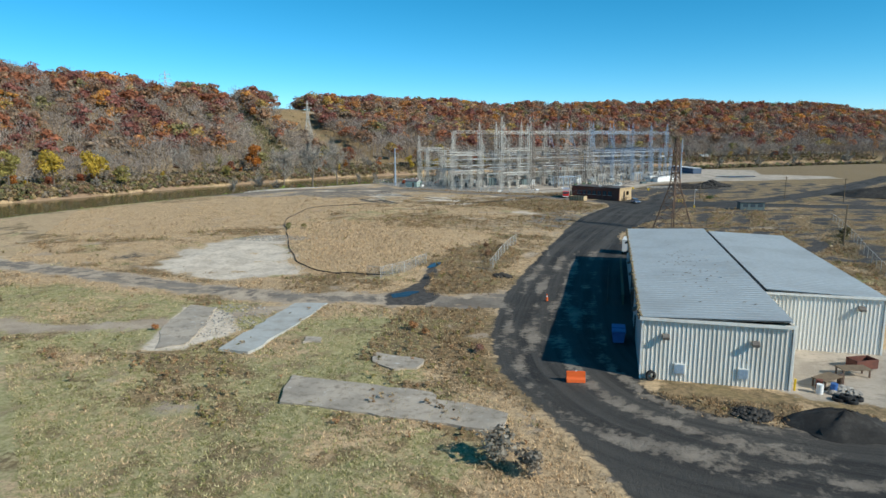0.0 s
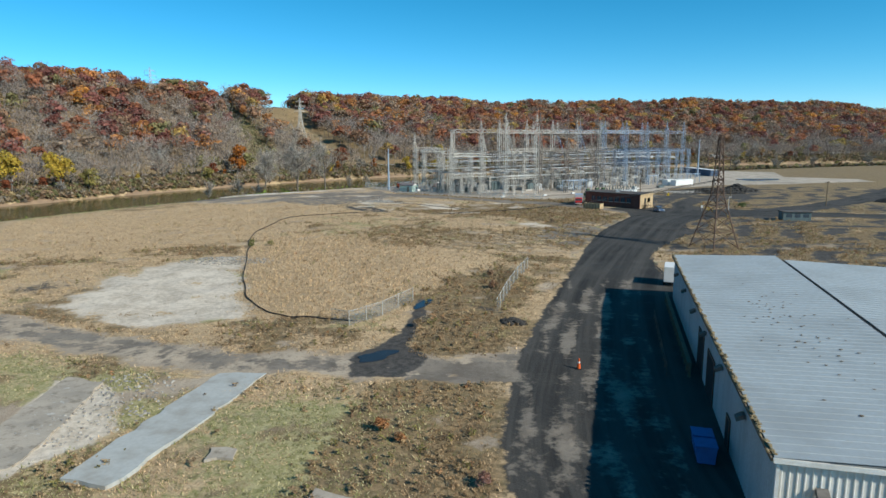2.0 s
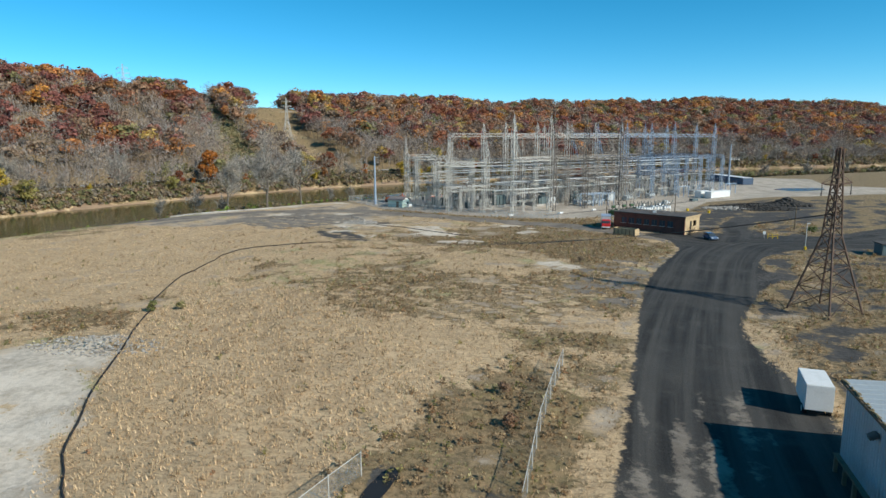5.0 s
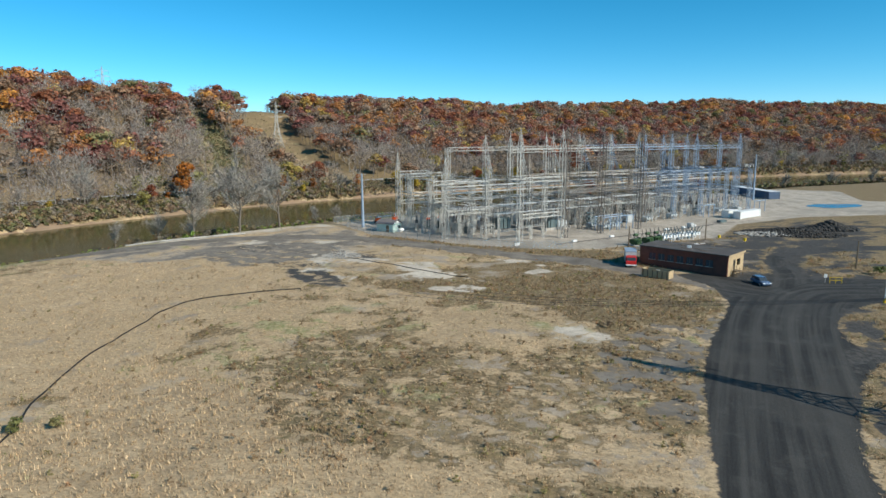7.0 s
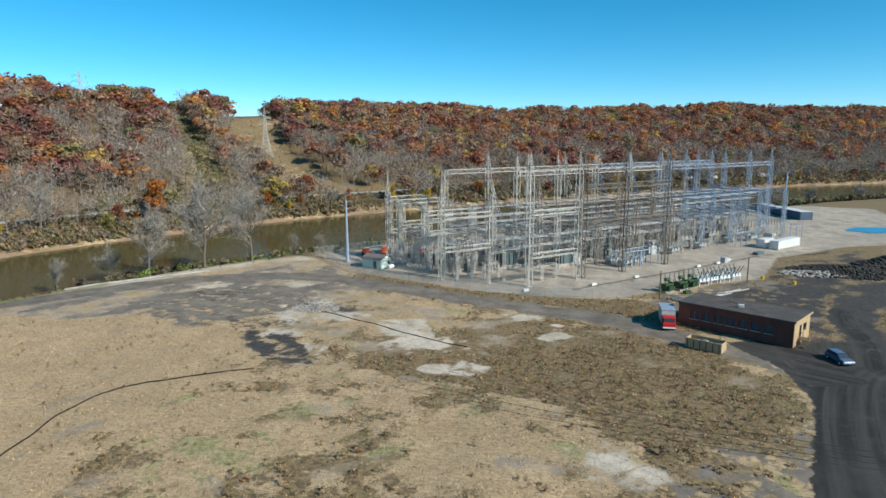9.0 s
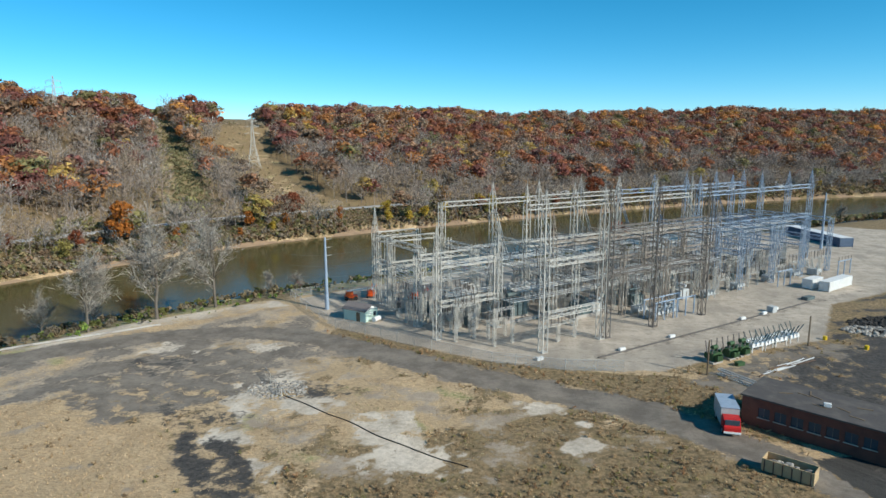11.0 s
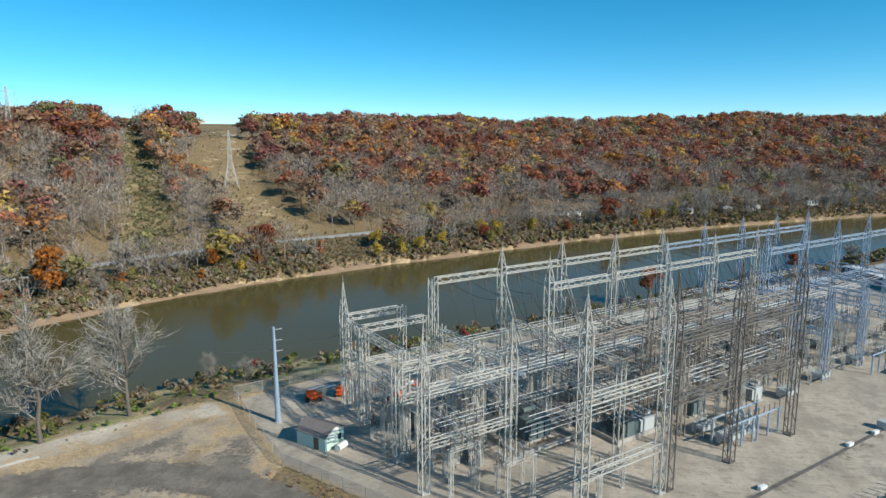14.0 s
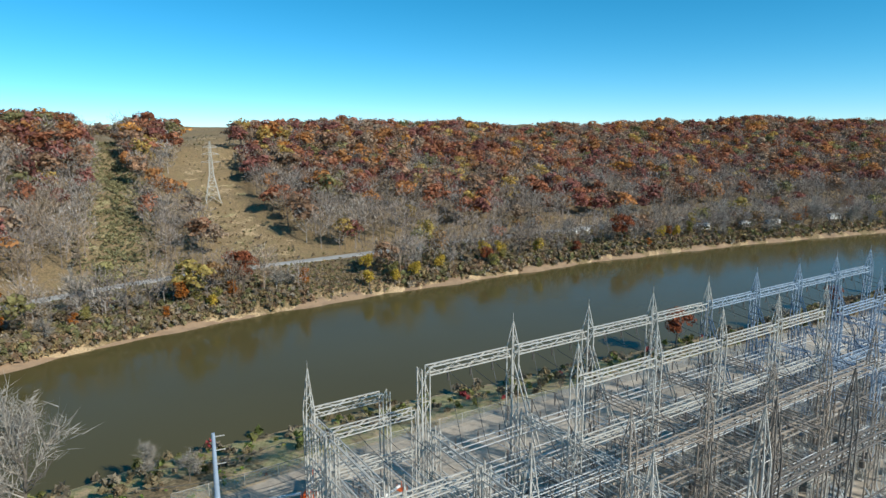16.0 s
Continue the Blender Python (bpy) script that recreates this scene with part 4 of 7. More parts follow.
BACK = [2.2 + 14.92 * i for i in range(9)]
gantry("tall galvanised lattice gantry with spiked columns along the river", 38.4, BACK[:5], 25.0, 3.8, [(25, 0, 4)], M_STEEL, tag="s", spikes=(1, 2, 3, 4))
gantry("tall bluish galvanised lattice gantry with spiked columns", 38.4, BACK[4:], 25.0, 3.8, [(25, 0, 4)], M_BLUESTEEL, tag="b", spikes=(1, 2, 3, 4))
gantry("tall galvanised lattice gantry in the middle row", 25.5, BACK[1:6], 24.5, 4.5, [(24.5, 0, 4), (16, 0, 4)], M_STEEL, tag="s")
gantry("tall bluish lattice gantry in the middle row", 24.0, [b + 1.5 for b in BACK[5:]] + [136.5], 24.5, 4.5, [(24.5, 0, 4), (15, 0, 4)], M_BLUESTEEL, tag="b")
gantry("tall weathered lattice gantry on the yard side", 0.0, [0, 15.2], 25.5, 5.0, [(17.5, 0, 1), (7.6, 0, 1)], M_STEEL, tag="s")
gantry("tall dark weathered lattice gantry on the yard side", -0.2, [15.2 + 1.4, 31, 47.6], 25.5, 5.5, [(22.6, 0, 2), (13.6, 0, 2)], M_DARKSTEEL, tag="d")
gantry("lattice gantry of two tall columns and low girder", 17.6, [-12.4, 2.9], 17.0, 6.0, [(15.6, 0, 1), (7.6, 0, 1)], M_STEEL, tag="s")
gantry("long lattice gantry with three levels of girders", 17.6, [18.2, 33.0, 48.0, 63.0, 78.0], 18.0, 5.0, [(17, 0, 4), (11.5, 0, 4)], M_BROWNSTEEL, tag="w")
gantry("lattice gantry with low girders over transformers", 27.2, [-11.2, 3.4], 15.5, 0.0, [(15.5, 0, 1), (10.4, 0, 1)], M_STEEL, tag="s")
gantry("lattice gantry at the river end of the yard", 50.4, [-9.2, 2.6], 17.4, 6.0, [(17.4, 0, 1), (8, 0, 1)], M_STEEL, tag="s", spikes=(0,))
gantry("lattice gantry at the river end of the yard", 43.6, [-9.4, 4.2], 17.0, 0.0, [(17, 0, 1), (11, 0, 1)], M_STEEL, tag="s")
gantry("lattice cross gantry at the end of the yard", -9.3, [28.4, 42.2, 49.2], 16.8, 0.0, [(16.8, 0, 2), (11.2, 0, 2)], M_STEEL, along=False, tag="s")
gantry("lattice cross gantry at the end of the yard", 2.9, [19, 26.0, 37.0], 16.8, 0.0, [(16.2, 0, 2), (11.2, 0, 2)], M_STEEL, along=False, tag="s")
for i, u in enumerate(BACK[1:]):
    gantry("lattice cross gantry between the rows", u + 0.2, [9.5, 16.2, 27.0, 36.6], 16.0, 0.0, [(16, 0, 3), (10.2, 0, 3)], M_BLUESTEEL if i > 3 else M_BROWNSTEEL if i > 0 else M_STEEL, w=1.0, along=False, tag="bc" if i > 3 else "wc" if i > 0 else "sc")

# ---- woods ----
rs = np.random.RandomState(5)


def scatter_mesh(name, verts, tris, tint, material):
    """One mesh of loose triangles with a colour for each point."""
    me = bpy.data.meshes.new(name)
    me.vertices.add(len(verts))
    me.vertices.foreach_set("co", verts.astype(np.float32).ravel())
    me.loops.add(tris.size)
    me.loops.foreach_set("vertex_index", tris.astype(np.int32).ravel())
    me.polygons.add(len(tris))
    me.polygons.foreach_set("loop_start", np.arange(0, tris.size, 3, dtype=np.int32))
    me.update()
    layer(me, "tint", "FLOAT_COLOR", np.concatenate([tint, np.ones((len(tint), 1))], 1))
    me.materials.append(material)
    return me


def leaf_cloud(n, size, seed, blobs=9, spread_r=0.22, low=0.34, flat=1.0):
    """n loose leaf clumps (triangles) on the skin of a lumpy crown, in a tree of height 1: (n, 3, 3)."""
    r = np.random.RandomState(seed)
    c = r.normal(0, 1, (blobs, 3))
    c /= np.linalg.norm(c, axis=1)[:, None]
    c *= spread_r * r.uniform(0.45, 1.0, (blobs, 1))
    c[:, 2] = c[:, 2] * 1.15 * flat + (1 + low) / 2
    c[0] = (0, 0, (1 + low) / 2 + 0.1)
    rad = r.uniform(0.10, 0.17, blobs)
    b = r.randint(0, blobs, n)
    d = r.normal(0, 1, (n, 3))
    d[:, 2] = np.abs(d[:, 2]) * 0.9 - 0.25 * r.rand(n)
    d /= np.linalg.norm(d, axis=1)[:, None]
    p = c[b] + d * rad[b][:, None] * r.uniform(0.75, 1.12, (n, 1))
    nrm = d + r.normal(0, 0.45, (n, 3))
    nrm /= np.linalg.norm(nrm, axis=1)[:, None]
    a = np.cross(nrm, r.normal(0, 1, (n, 3)))
    a /= np.linalg.norm(a, axis=1)[:, None]
    q = np.cross(nrm, a)
    s = size * r.uniform(0.6, 1.3, (n, 1))
    return np.stack([p + a * s * 0.6, p - a * s * 0.45 + q * s * 0.5, p - a * s * 0.3 - q * s * 0.6], 1)


def twig_cloud(n, seed, width=0.006, spread_r=0.26, low=0.3):
    """Limbs and twigs of a bare tree of height 1 as slim triangles: (n, 3, 3)."""
    r = np.random.RandomState(seed)
    out = []
    limbs = []
    for i in range(11):
        z = r.uniform(low * 0.8, 0.72)
        f, L = r.uniform(0, 2 * math.pi), r.uniform(0.2, 0.42) * (1.1 - z * 0.5)
        d = np.array([math.cos(f) * 0.75, math.sin(f) * 0.75, r.uniform(0.5, 1.0)])
        p = np.array([0, 0, z])
        limbs.append((p, p + d * L))
    limbs.append((np.array([0, 0, 0.3]), np.array([r.normal(0, 0.03), r.normal(0, 0.03), 0.97])))
    def sliver(p, q, w):
        a = np.cross(q - p, r.normal(0, 1, 3))
        a = a / (np.linalg.norm(a) + 1e-9) * w
        out.append([p - a, p + a, q])
    for p, q in limbs:
        sliver(p, q, width * 1.1)
        sliver(p, q, width * 1.1)
    while len(out) < n:
        p, q = limbs[r.randint(len(limbs))]
        t = r.uniform(0.25, 1.0)
        s = p + (q - p) * t
        e = s + r.normal(0, 0.06, 3) + (q - p) * 0.25 + np.array([0, 0, 0.03])
        sliver(s, e, width * r.uniform(0.5, 1.0))
        for _ in range(3):
            s2 = s + (e - s) * r.uniform(0.3, 1.0)
            sliver(s2, s2 + r.normal(0, 0.045, 3) + (e - s) * 0.3, width * 0.55)
    return np.array(out[:n])


def trunk_tris(top=0.6, r0=0.014, r1=0.006):
    out = []
    for i in range(4):
        a, b = math.pi / 2 * i, math.pi / 2 * (i + 1)
        p = [(r0 * math.cos(a), r0 * math.sin(a), -0.05), (r0 * math.cos(b), r0 * math.sin(b), -0.05), (r1 * math.cos(b), r1 * math.sin(b), top), (r1 * math.cos(a), r1 * math.sin(a), top)]
        out += [[p[0], p[1], p[2]], [p[0], p[2], p[3]]]
    return np.array(out)


def haze_tree(n, seed):
    """A leafless tree of height 1: trunk, a few limbs, and fine twigs through the whole crown."""
    r = np.random.RandomState(seed)
    limbs = twig_cloud(26, seed, 0.006)
    d = r.normal(0, 1, (n, 3))
    d /= np.linalg.norm(d, axis=1)[:, None]
    p = d * np.array([0.27, 0.27, 0.34]) * r.uniform(0.35, 1.0, (n, 1)) ** 0.6 + np.array([0, 0, 0.62])
    way = d * 0.6 + r.normal(0, 0.45, (n, 3)) + np.array([0, 0, 0.7])
    way /= np.linalg.norm(way, axis=1)[:, None]
    a = np.cross(way, r.normal(0, 1, (n, 3)))
    a /= np.linalg.norm(a, axis=1)[:, None]
    L = r.uniform(0.05, 0.13, (n, 1))
    w = r.uniform(0.004, 0.0085, (n, 1))
    return np.concatenate([limbs, trunk_tris(0.6, 0.011, 0.005), np.stack([p - a * w, p + a * w, p + way * L], 1)])


LEAFY = [leaf_cloud(235, 0.078, 100 + i, 10 + i % 4, 0.21 + 0.02 * (i % 3)) for i in range(8)]
BARE = [haze_tree(185, 200 + i) for i in range(6)]


def in_view(x, y, margin=6):
    ok = np.zeros(x.shape, bool)
    for ex, ey in ((0, 0), (-12, 90), (-32, 235)):
        a = np.degrees(np.arctan2(y - ey, x - ex)) - 99.9
        ok |= np.abs(a) < 34.6 + margin
    return ok


def forest(name, kinds, label, step, seed, bare):
    r = np.random.RandomState(seed)
    gx, gy = np.meshgrid(np.arange(-900, 900, step), np.arange(120, 1300, step))
    x, y = (gx + r.uniform(-0.45, 0.45, gx.shape) * step).ravel(), (gy + r.uniform(-0.45, 0.45, gy.shape) * step).ravel()
    keep = in_view(x, y)
    x, y = x[keep], y[keep]
    df, sf, al = line_dist(x, y, FAR)
    far = np.where(sf > 0, df, -df)
    c1, c2, rd = line_dist(x, y, CUT1)[0], line_dist(x, y, CUT2)[0], line_dist(x, y, FARROAD)[0]
    keep = (far > 7) & (far < 330 + 60 * r.rand(len(x))) & (c1 > 19) & (c2 > 9) & (rd > 7) & ~((rd < 17) & (y < 505) & (far < 62))
    keep &= ~((far > 250) & (r.rand(len(x)) < 0.25))
    keep &= ~((c2 < 26) & (far < 150) & (r.rand(len(x)) < 0.4) & (not bare))
    low = far < 60 + 25 * waves(x, y, 80, 77)
    keep &= ~(low & (r.rand(len(x)) < (0.1 if bare else 0.4)))
    patch = waves(x, y, 120, 71, 3)
    share = np.clip(0.46 + 0.8 * patch + (far - 130) / 170 - 0.14 * sstep(-x, 130, 230) * (far < 160), 0.14, 0.85)
    keep &= np.hypot(x + 322, y - 497) > 17
    dice = np.random.RandomState(31).rand(len(x))
    keep &= (dice >= share * 0.72) if bare else (dice < share * 0.95)
    x, y, far, patch = x[keep], y[keep], far[keep], patch[keep]
    z = land(x, y)
    n = len(x)
    h = r.uniform(13, 21, n) * np.where(far < 55, 0.8, 1.0)
    wide = h * r.uniform(1.0, 1.55, n)
    rot = r.uniform(0, 2 * math.pi, n)
    pick = r.randint(0, len(kinds), n)
    if bare:
        pal = np.array([(0.27, 0.225, 0.19), (0.23, 0.19, 0.165), (0.32, 0.28, 0.245), (0.27, 0.205, 0.15)])
        w = [0.35, 0.3, 0.2, 0.15]
    else:
        pal = np.array([(0.32, 0.130, 0.072), (0.23, 0.095, 0.078), (0.40, 0.185, 0.070), (0.29, 0.175, 0.110), (0.42, 0.285, 0.09), (0.22, 0.195, 0.09), (0.29, 0.21, 0.15), (0.48, 0.23, 0.06)])
        w = [0.22, 0.22, 0.11, 0.18, 0.05, 0.06, 0.13, 0.03]
    tint = pal[r.choice(len(pal), n, p=w)] * r.uniform(0.8, 1.2, (n, 1)) * 1.24
    tint = tint * (0.9 if bare else np.array([[1.02, 1.02, 1.0]]))
    if not bare:
        lowc = np.array([(0.42, 0.32, 0.10), (0.30, 0.27, 0.11), (0.36, 0.21, 0.09)])
        tint = np.where((far < 60)[:, None] & (r.rand(n, 1) < 0.7), lowc[r.randint(0, 3, n)], tint)
    V, T = [], []
    for kk, proto in enumerate(kinds):
        sel = np.where(pick == kk)[0]
        P = proto.reshape(-1, 3)
        cs, sn_ = np.cos(rot[sel])[:, None], np.sin(rot[sel])[:, None]
        px, py = P[None, :, 0] * wide[sel][:, None], P[None, :, 1] * wide[sel][:, None]
        V.append(np.stack([px * cs - py * sn_ + x[sel][:, None], px * sn_ + py * cs + y[sel][:, None], P[None, :, 2] * h[sel][:, None] + z[sel][:, None] - 0.3], -1).reshape(-1, 3))
        T.append(np.repeat(tint[sel], len(P), 0))
    V, T = np.concatenate(V), np.concatenate(T)
    me = scatter_mesh(name, V, np.arange(len(V)).reshape(-1, 3), T, M_TWIG if bare else M_LEAF)
    tagged(new(name, me), label, "trees", kind="stuff")
    return n


forest("autumn_woods", LEAFY, "dense autumn woods in rust, maroon and ochre leaf", 7.4, 11, False)
forest("bare_woods", BARE, "grey-brown leafless trees on the wooded slope", 7.4, 12, True)

# undergrowth on the far side
r = np.random.RandomState(14)
dense = np.array(smooth_line(FAR[2:-3], 24))
n = 20000
pk = dense[r.randint(0, len(dense) - 1, n)]
x, y = pk[:, 0] + r.uniform(-62, 10, n), pk[:, 1] + r.uniform(-10, 62, n)
hill = r.rand(n) < 0.3
edge_ = r.rand(n) < 0.4
x, y = np.where(edge_, pk[:, 0] + r.uniform(-8, 1, n), x), np.where(edge_, pk[:, 1] + r.uniform(-1, 8, n), y)
cut_pts = np.array(smooth_line(CUT1, 16) + smooth_line(CUT2, 16))
pc = cut_pts[r.randint(0, len(cut_pts), n)]
x, y = np.where(hill, pc[:, 0] + r.normal(0, 9, n), x), np.where(hill, pc[:, 1] + r.normal(0, 9, n), y)
df, sf, _ = line_dist(x, y, FAR)
rd = line_dist(x, y, FARROAD)[0]
c1, c2 = line_dist(x, y, CUT1)[0], line_dist(x, y, CUT2)[0]
keep = (sf > 0) & (df > 2.0) & (rd > 4.8) & in_view(x, y) & ((df < 60) | (c2 < 16) | ((c1 < 18) & (r.rand(n) < 0.28)))
x, y, c1, c2 = x[keep], y[keep], c1[keep], c2[keep]
near_road = (rd[keep] < 19) & (y < 505)
n = len(x)
z = land(x, y)
P = np.array([leaf_cloud(28, 0.36, 300 + i, 4, 0.4, 0.1) for i in range(4)])
V, T = [], []
pal = np.array([(0.30, 0.23, 0.15), (0.27, 0.225, 0.12), (0.36, 0.27, 0.14), (0.22, 0.21, 0.095), (0.30, 0.20, 0.125), (0.32, 0.265, 0.20)])
tint = pal[r.randint(0, len(pal), n)]
tint = np.where((c2 < 14)[:, None], np.array([(0.30, 0.275, 0.145)]), tint) * r.uniform(0.8, 1.25, (n, 1))
for i in range(n):
    p = P[r.randint(4)].reshape(-1, 3)
    s = r.uniform(1.2, 3.4) * (0.42 if near_road[i] or c1[i] < 18 else 0.6 if c2[i] < 14 else 1.0)
    f = r.uniform(0, 6.28)
    V.append(np.stack([(p[:, 0] * math.cos(f) - p[:, 1] * math.sin(f)) * s * 1.2 + x[i], (p[:, 0] * math.sin(f) + p[:, 1] * math.cos(f)) * s * 1.2 + y[i], p[:, 2] * s + z[i] - 0.3], -1))
    T.append(np.repeat(tint[i:i + 1], len(p), 0))
V, T = np.concatenate(V), np.concatenate(T)
tagged(new("undergrowth", scatter_mesh("undergrowth", V, np.arange(len(V)).reshape(-1, 3), T, M_LEAF)), "brown and green brush along the far bank", "shrubs", kind="stuff")


# single trees on both banks
def limb_geo(seed, h, spread_=0.32, limbs=13, r0=0.02, twigs=5):
    """A tapered trunk with forking limbs, and the tips of the limbs."""
    r = random.Random(seed)
    geo, tips = Geo(), []
    pts = [Vector((0, 0, -0.3))]
    for i in range(1, 6):
        pts.append(Vector((r.gauss(0, 0.012 * h), r.gauss(0, 0.012 * h), h * 0.82 * i / 5)))
    rad = lambda t: h * r0 * (1 - 0.85 * t)
    for i in range(5):
        geo.bar(pts[i], pts[i + 1], rad(i / 5) * 1.4, rad((i + 1) / 5) * 1.4, 7)
    for i in range(limbs):
        t = r.uniform(0.28, 0.98)
        j = min(4, int(t * 5))
        p = pts[j].lerp(pts[j + 1], t * 5 - j)
        f = i * 2.4 + r.uniform(-0.5, 0.5)
        L = h * spread_ * r.uniform(0.6, 1.15) * (1.2 - 0.6 * t)
        d = Vector((math.cos(f), math.sin(f), r.uniform(0.45, 1.1))).normalized()
        q = p + d * L * 0.55
        e = q + (d + Vector((r.gauss(0, 0.2), r.gauss(0, 0.2), 0.35))).normalized() * L * 0.5
        w = rad(t) * 0.75
        geo.bar(p, q, w, w * 0.6, 5)
        geo.bar(q, e, w * 0.6, w * 0.2, 4)
        tips += [q, e]
        for _ in range(twigs):
            s = q.lerp(e, r.uniform(0.0, 1.0)) if r.random() < 0.7 else p.lerp(q, r.uniform(0.4, 1))
            g2 = s + Vector((r.gauss(0, 1), r.gauss(0, 1), abs(r.gauss(0.5, 0.6)))).normalized() * L * r.uniform(0.2, 0.45)
            geo.bar(s, g2, w * 0.28, w * 0.08, 3)
            tips.append(g2)
            for _ in range(3):
                s2 = s.lerp(g2, r.uniform(0.3, 1))
                geo.bar(s2, s2 + Vector((r.gauss(0, 1), r.gauss(0, 1), abs(r.gauss(0.3, 0.6)))).normalized() * L * r.uniform(0.1, 0.25), w * 0.12, w * 0.05, 3)
    return geo, tips


def crown_mesh(h, tint, seed, n=900, size=0.05, wide=1.0):
    P = leaf_cloud(n, size, seed, 13, 0.24, 0.22).reshape(-1, 3) * np.array([h * wide, h * wide, h])
    r = np.random.RandomState(seed)
    T = np.repeat(np.array([tint]) * r.uniform(0.75, 1.3, (n, 1)), 3, 0)
    return scatter_mesh("crown", P, np.arange(len(P)).reshape(-1, 3), T, M_LEAF)


def twig_mesh(h, tint, seed, n=2600):
    P = twig_cloud(n, seed, 0.0045, low=0.22).reshape(-1, 3) * np.array([h * 1.15, h * 1.15, h])
    T = np.repeat(np.array([tint]), len(P), 0)
    return scatter_mesh("crown", P, np.arange(len(P)).reshape(-1, 3), T, M_TWIG)


def tree_kind(name, label, h, seed, tint=None, bark=None, n=900, wide=1.0, limbs=13):
    t = thing(name, label, "tree", group="trees along the river")
    geo, tips = limb_geo(seed, h, limbs=limbs, twigs=3 if tint else 8)
    part("trunk", geo, bark or M_BARK, t)
    if tint:
        me = crown_mesh(h, tint, seed, n, wide=wide)
        part("crown", me, M_LEAF, t)
    else:
        part("crown", twig_mesh(h, (0.33, 0.30, 0.26), seed), M_TWIG, t, "leafless grey crown")
    return t


KINDS = {
    "rust": tree_kind("oak_tree", "rust-red oak in autumn leaf on the far bank", 14, 1, (0.27, 0.085, 0.04)),
    "orange": tree_kind("maple_tree", "bright orange maple in autumn leaf on the far bank", 12, 2, (0.42, 0.15, 0.03)),
    "yellow": tree_kind("cottonwood_tree", "golden yellow tree leaning over the far bank", 11, 3, (0.52, 0.37, 0.06)),
    "olive": tree_kind("willow_tree", "olive-green and ochre tree on the far bank", 10, 4, (0.31, 0.265, 0.085)),
    "bare": tree_kind("bare_tree", "grey leafless tree on the river bank", 13, 5),
    "bare2": tree_kind("bare_tree", "wide grey leafless tree on the river bank", 11, 6, limbs=18),
    "sycamore": tree_kind("sycamore_tree", "pale-barked leafless sycamore on the far terrace", 17, 7, None, M_SYCAMORE),
}
USED = set()


def plant(kind, x, y, s=1.0, turn=0.0):
    m = pose(x, y, ground_z(x, y) - 0.1, 0, 0, turn) @ Matrix.Diagonal((s, s, s, 1))
    if kind not in USED:
        USED.add(kind)
        KINDS[kind].matrix_world = m
        return KINDS[kind]
    c = copy_thing(KINDS[kind], Matrix.Identity(4))
    c.matrix_world = m
    return c


# near bank: bare trees, and the red tree behind the steelwork
for kind, x, y, s, a in (("bare2", -100.5, 288.5, 1.85, 0), ("bare", -108, 276.5, 1.7, 80), ("bare2", -117, 266, 1.55, 200), ("bare2", -88, 307, 0.5, 140), ("bare", -130, 268, 0.75, 10), ("bare2", -137, 258, 0.7, 250), ("bare", -127, 280, 0.55, 250), ("bare2", -96, 309, 0.6, 40)):
    plant(kind, x, y, s, a)
for kind, x, y, s in (("yellow", -208, 265, 1.8), ("yellow", -216, 248, 1.8), ("olive", -225, 234, 1.9), ("yellow", -232, 223, 1.7), ("olive", -203, 275, 1.3), ("olive", -238, 238, 1.7), ("yellow", -228, 216, 1.3), ("orange", -173, 352, 1.6), ("rust", -139, 424, 1.25), ("yellow", -100, 446, 0.8), ("yellow", -92, 453, 0.75), ("yellow", -86, 460, 0.85), ("yellow", -62, 492, 1.0), ("yellow", -56, 500, 0.9), ("rust", 0, 546, 1.3), ("yellow", 44, 600, 1.1), ("yellow", 20, 560, 0.9), ("orange", -120, 432, 0.7), ("olive", -180, 334, 1.0), ("orange", -149, 402, 0.8), ("yellow", -140, 404, 0.6), ("sycamore", -205, 330, 1.0), ("sycamore", -226, 292, 0.95), ("sycamore", -176, 388, 0.8), ("sycamore", 8, 560, 0.9), ("sycamore", 60, 604, 0.9), ("sycamore", 120, 640, 0.9), ("yellow", -78, 470, 0.8), ("yellow", -40, 512, 0.9), ("yellow", 30, 570, 0.8), ("olive", -58, 486, 0.9)):
    plant(kind, x, y, s, x * 7)
plant("rust", 2, 397, 0.95, 40)
plant("bare2", -22, 372, 0.6, 30)
plant("bare", 36, 424, 0.6, 30)
plant("rust", 60, 448, 0.7, 100)
for kind, x, y, s in (("bare", 92, 478, 0.7), ("bare2", 118, 500, 0.8), ("bare", 150, 520, 0.8), ("bare2", 182, 543, 0.9), ("olive", 204, 557, 0.7), ("bare", 232, 572, 0.9), ("bare2", 270, 592, 0.9), ("bare", 312, 612, 0.9)):
    plant(kind, x, y, s, x * 5)
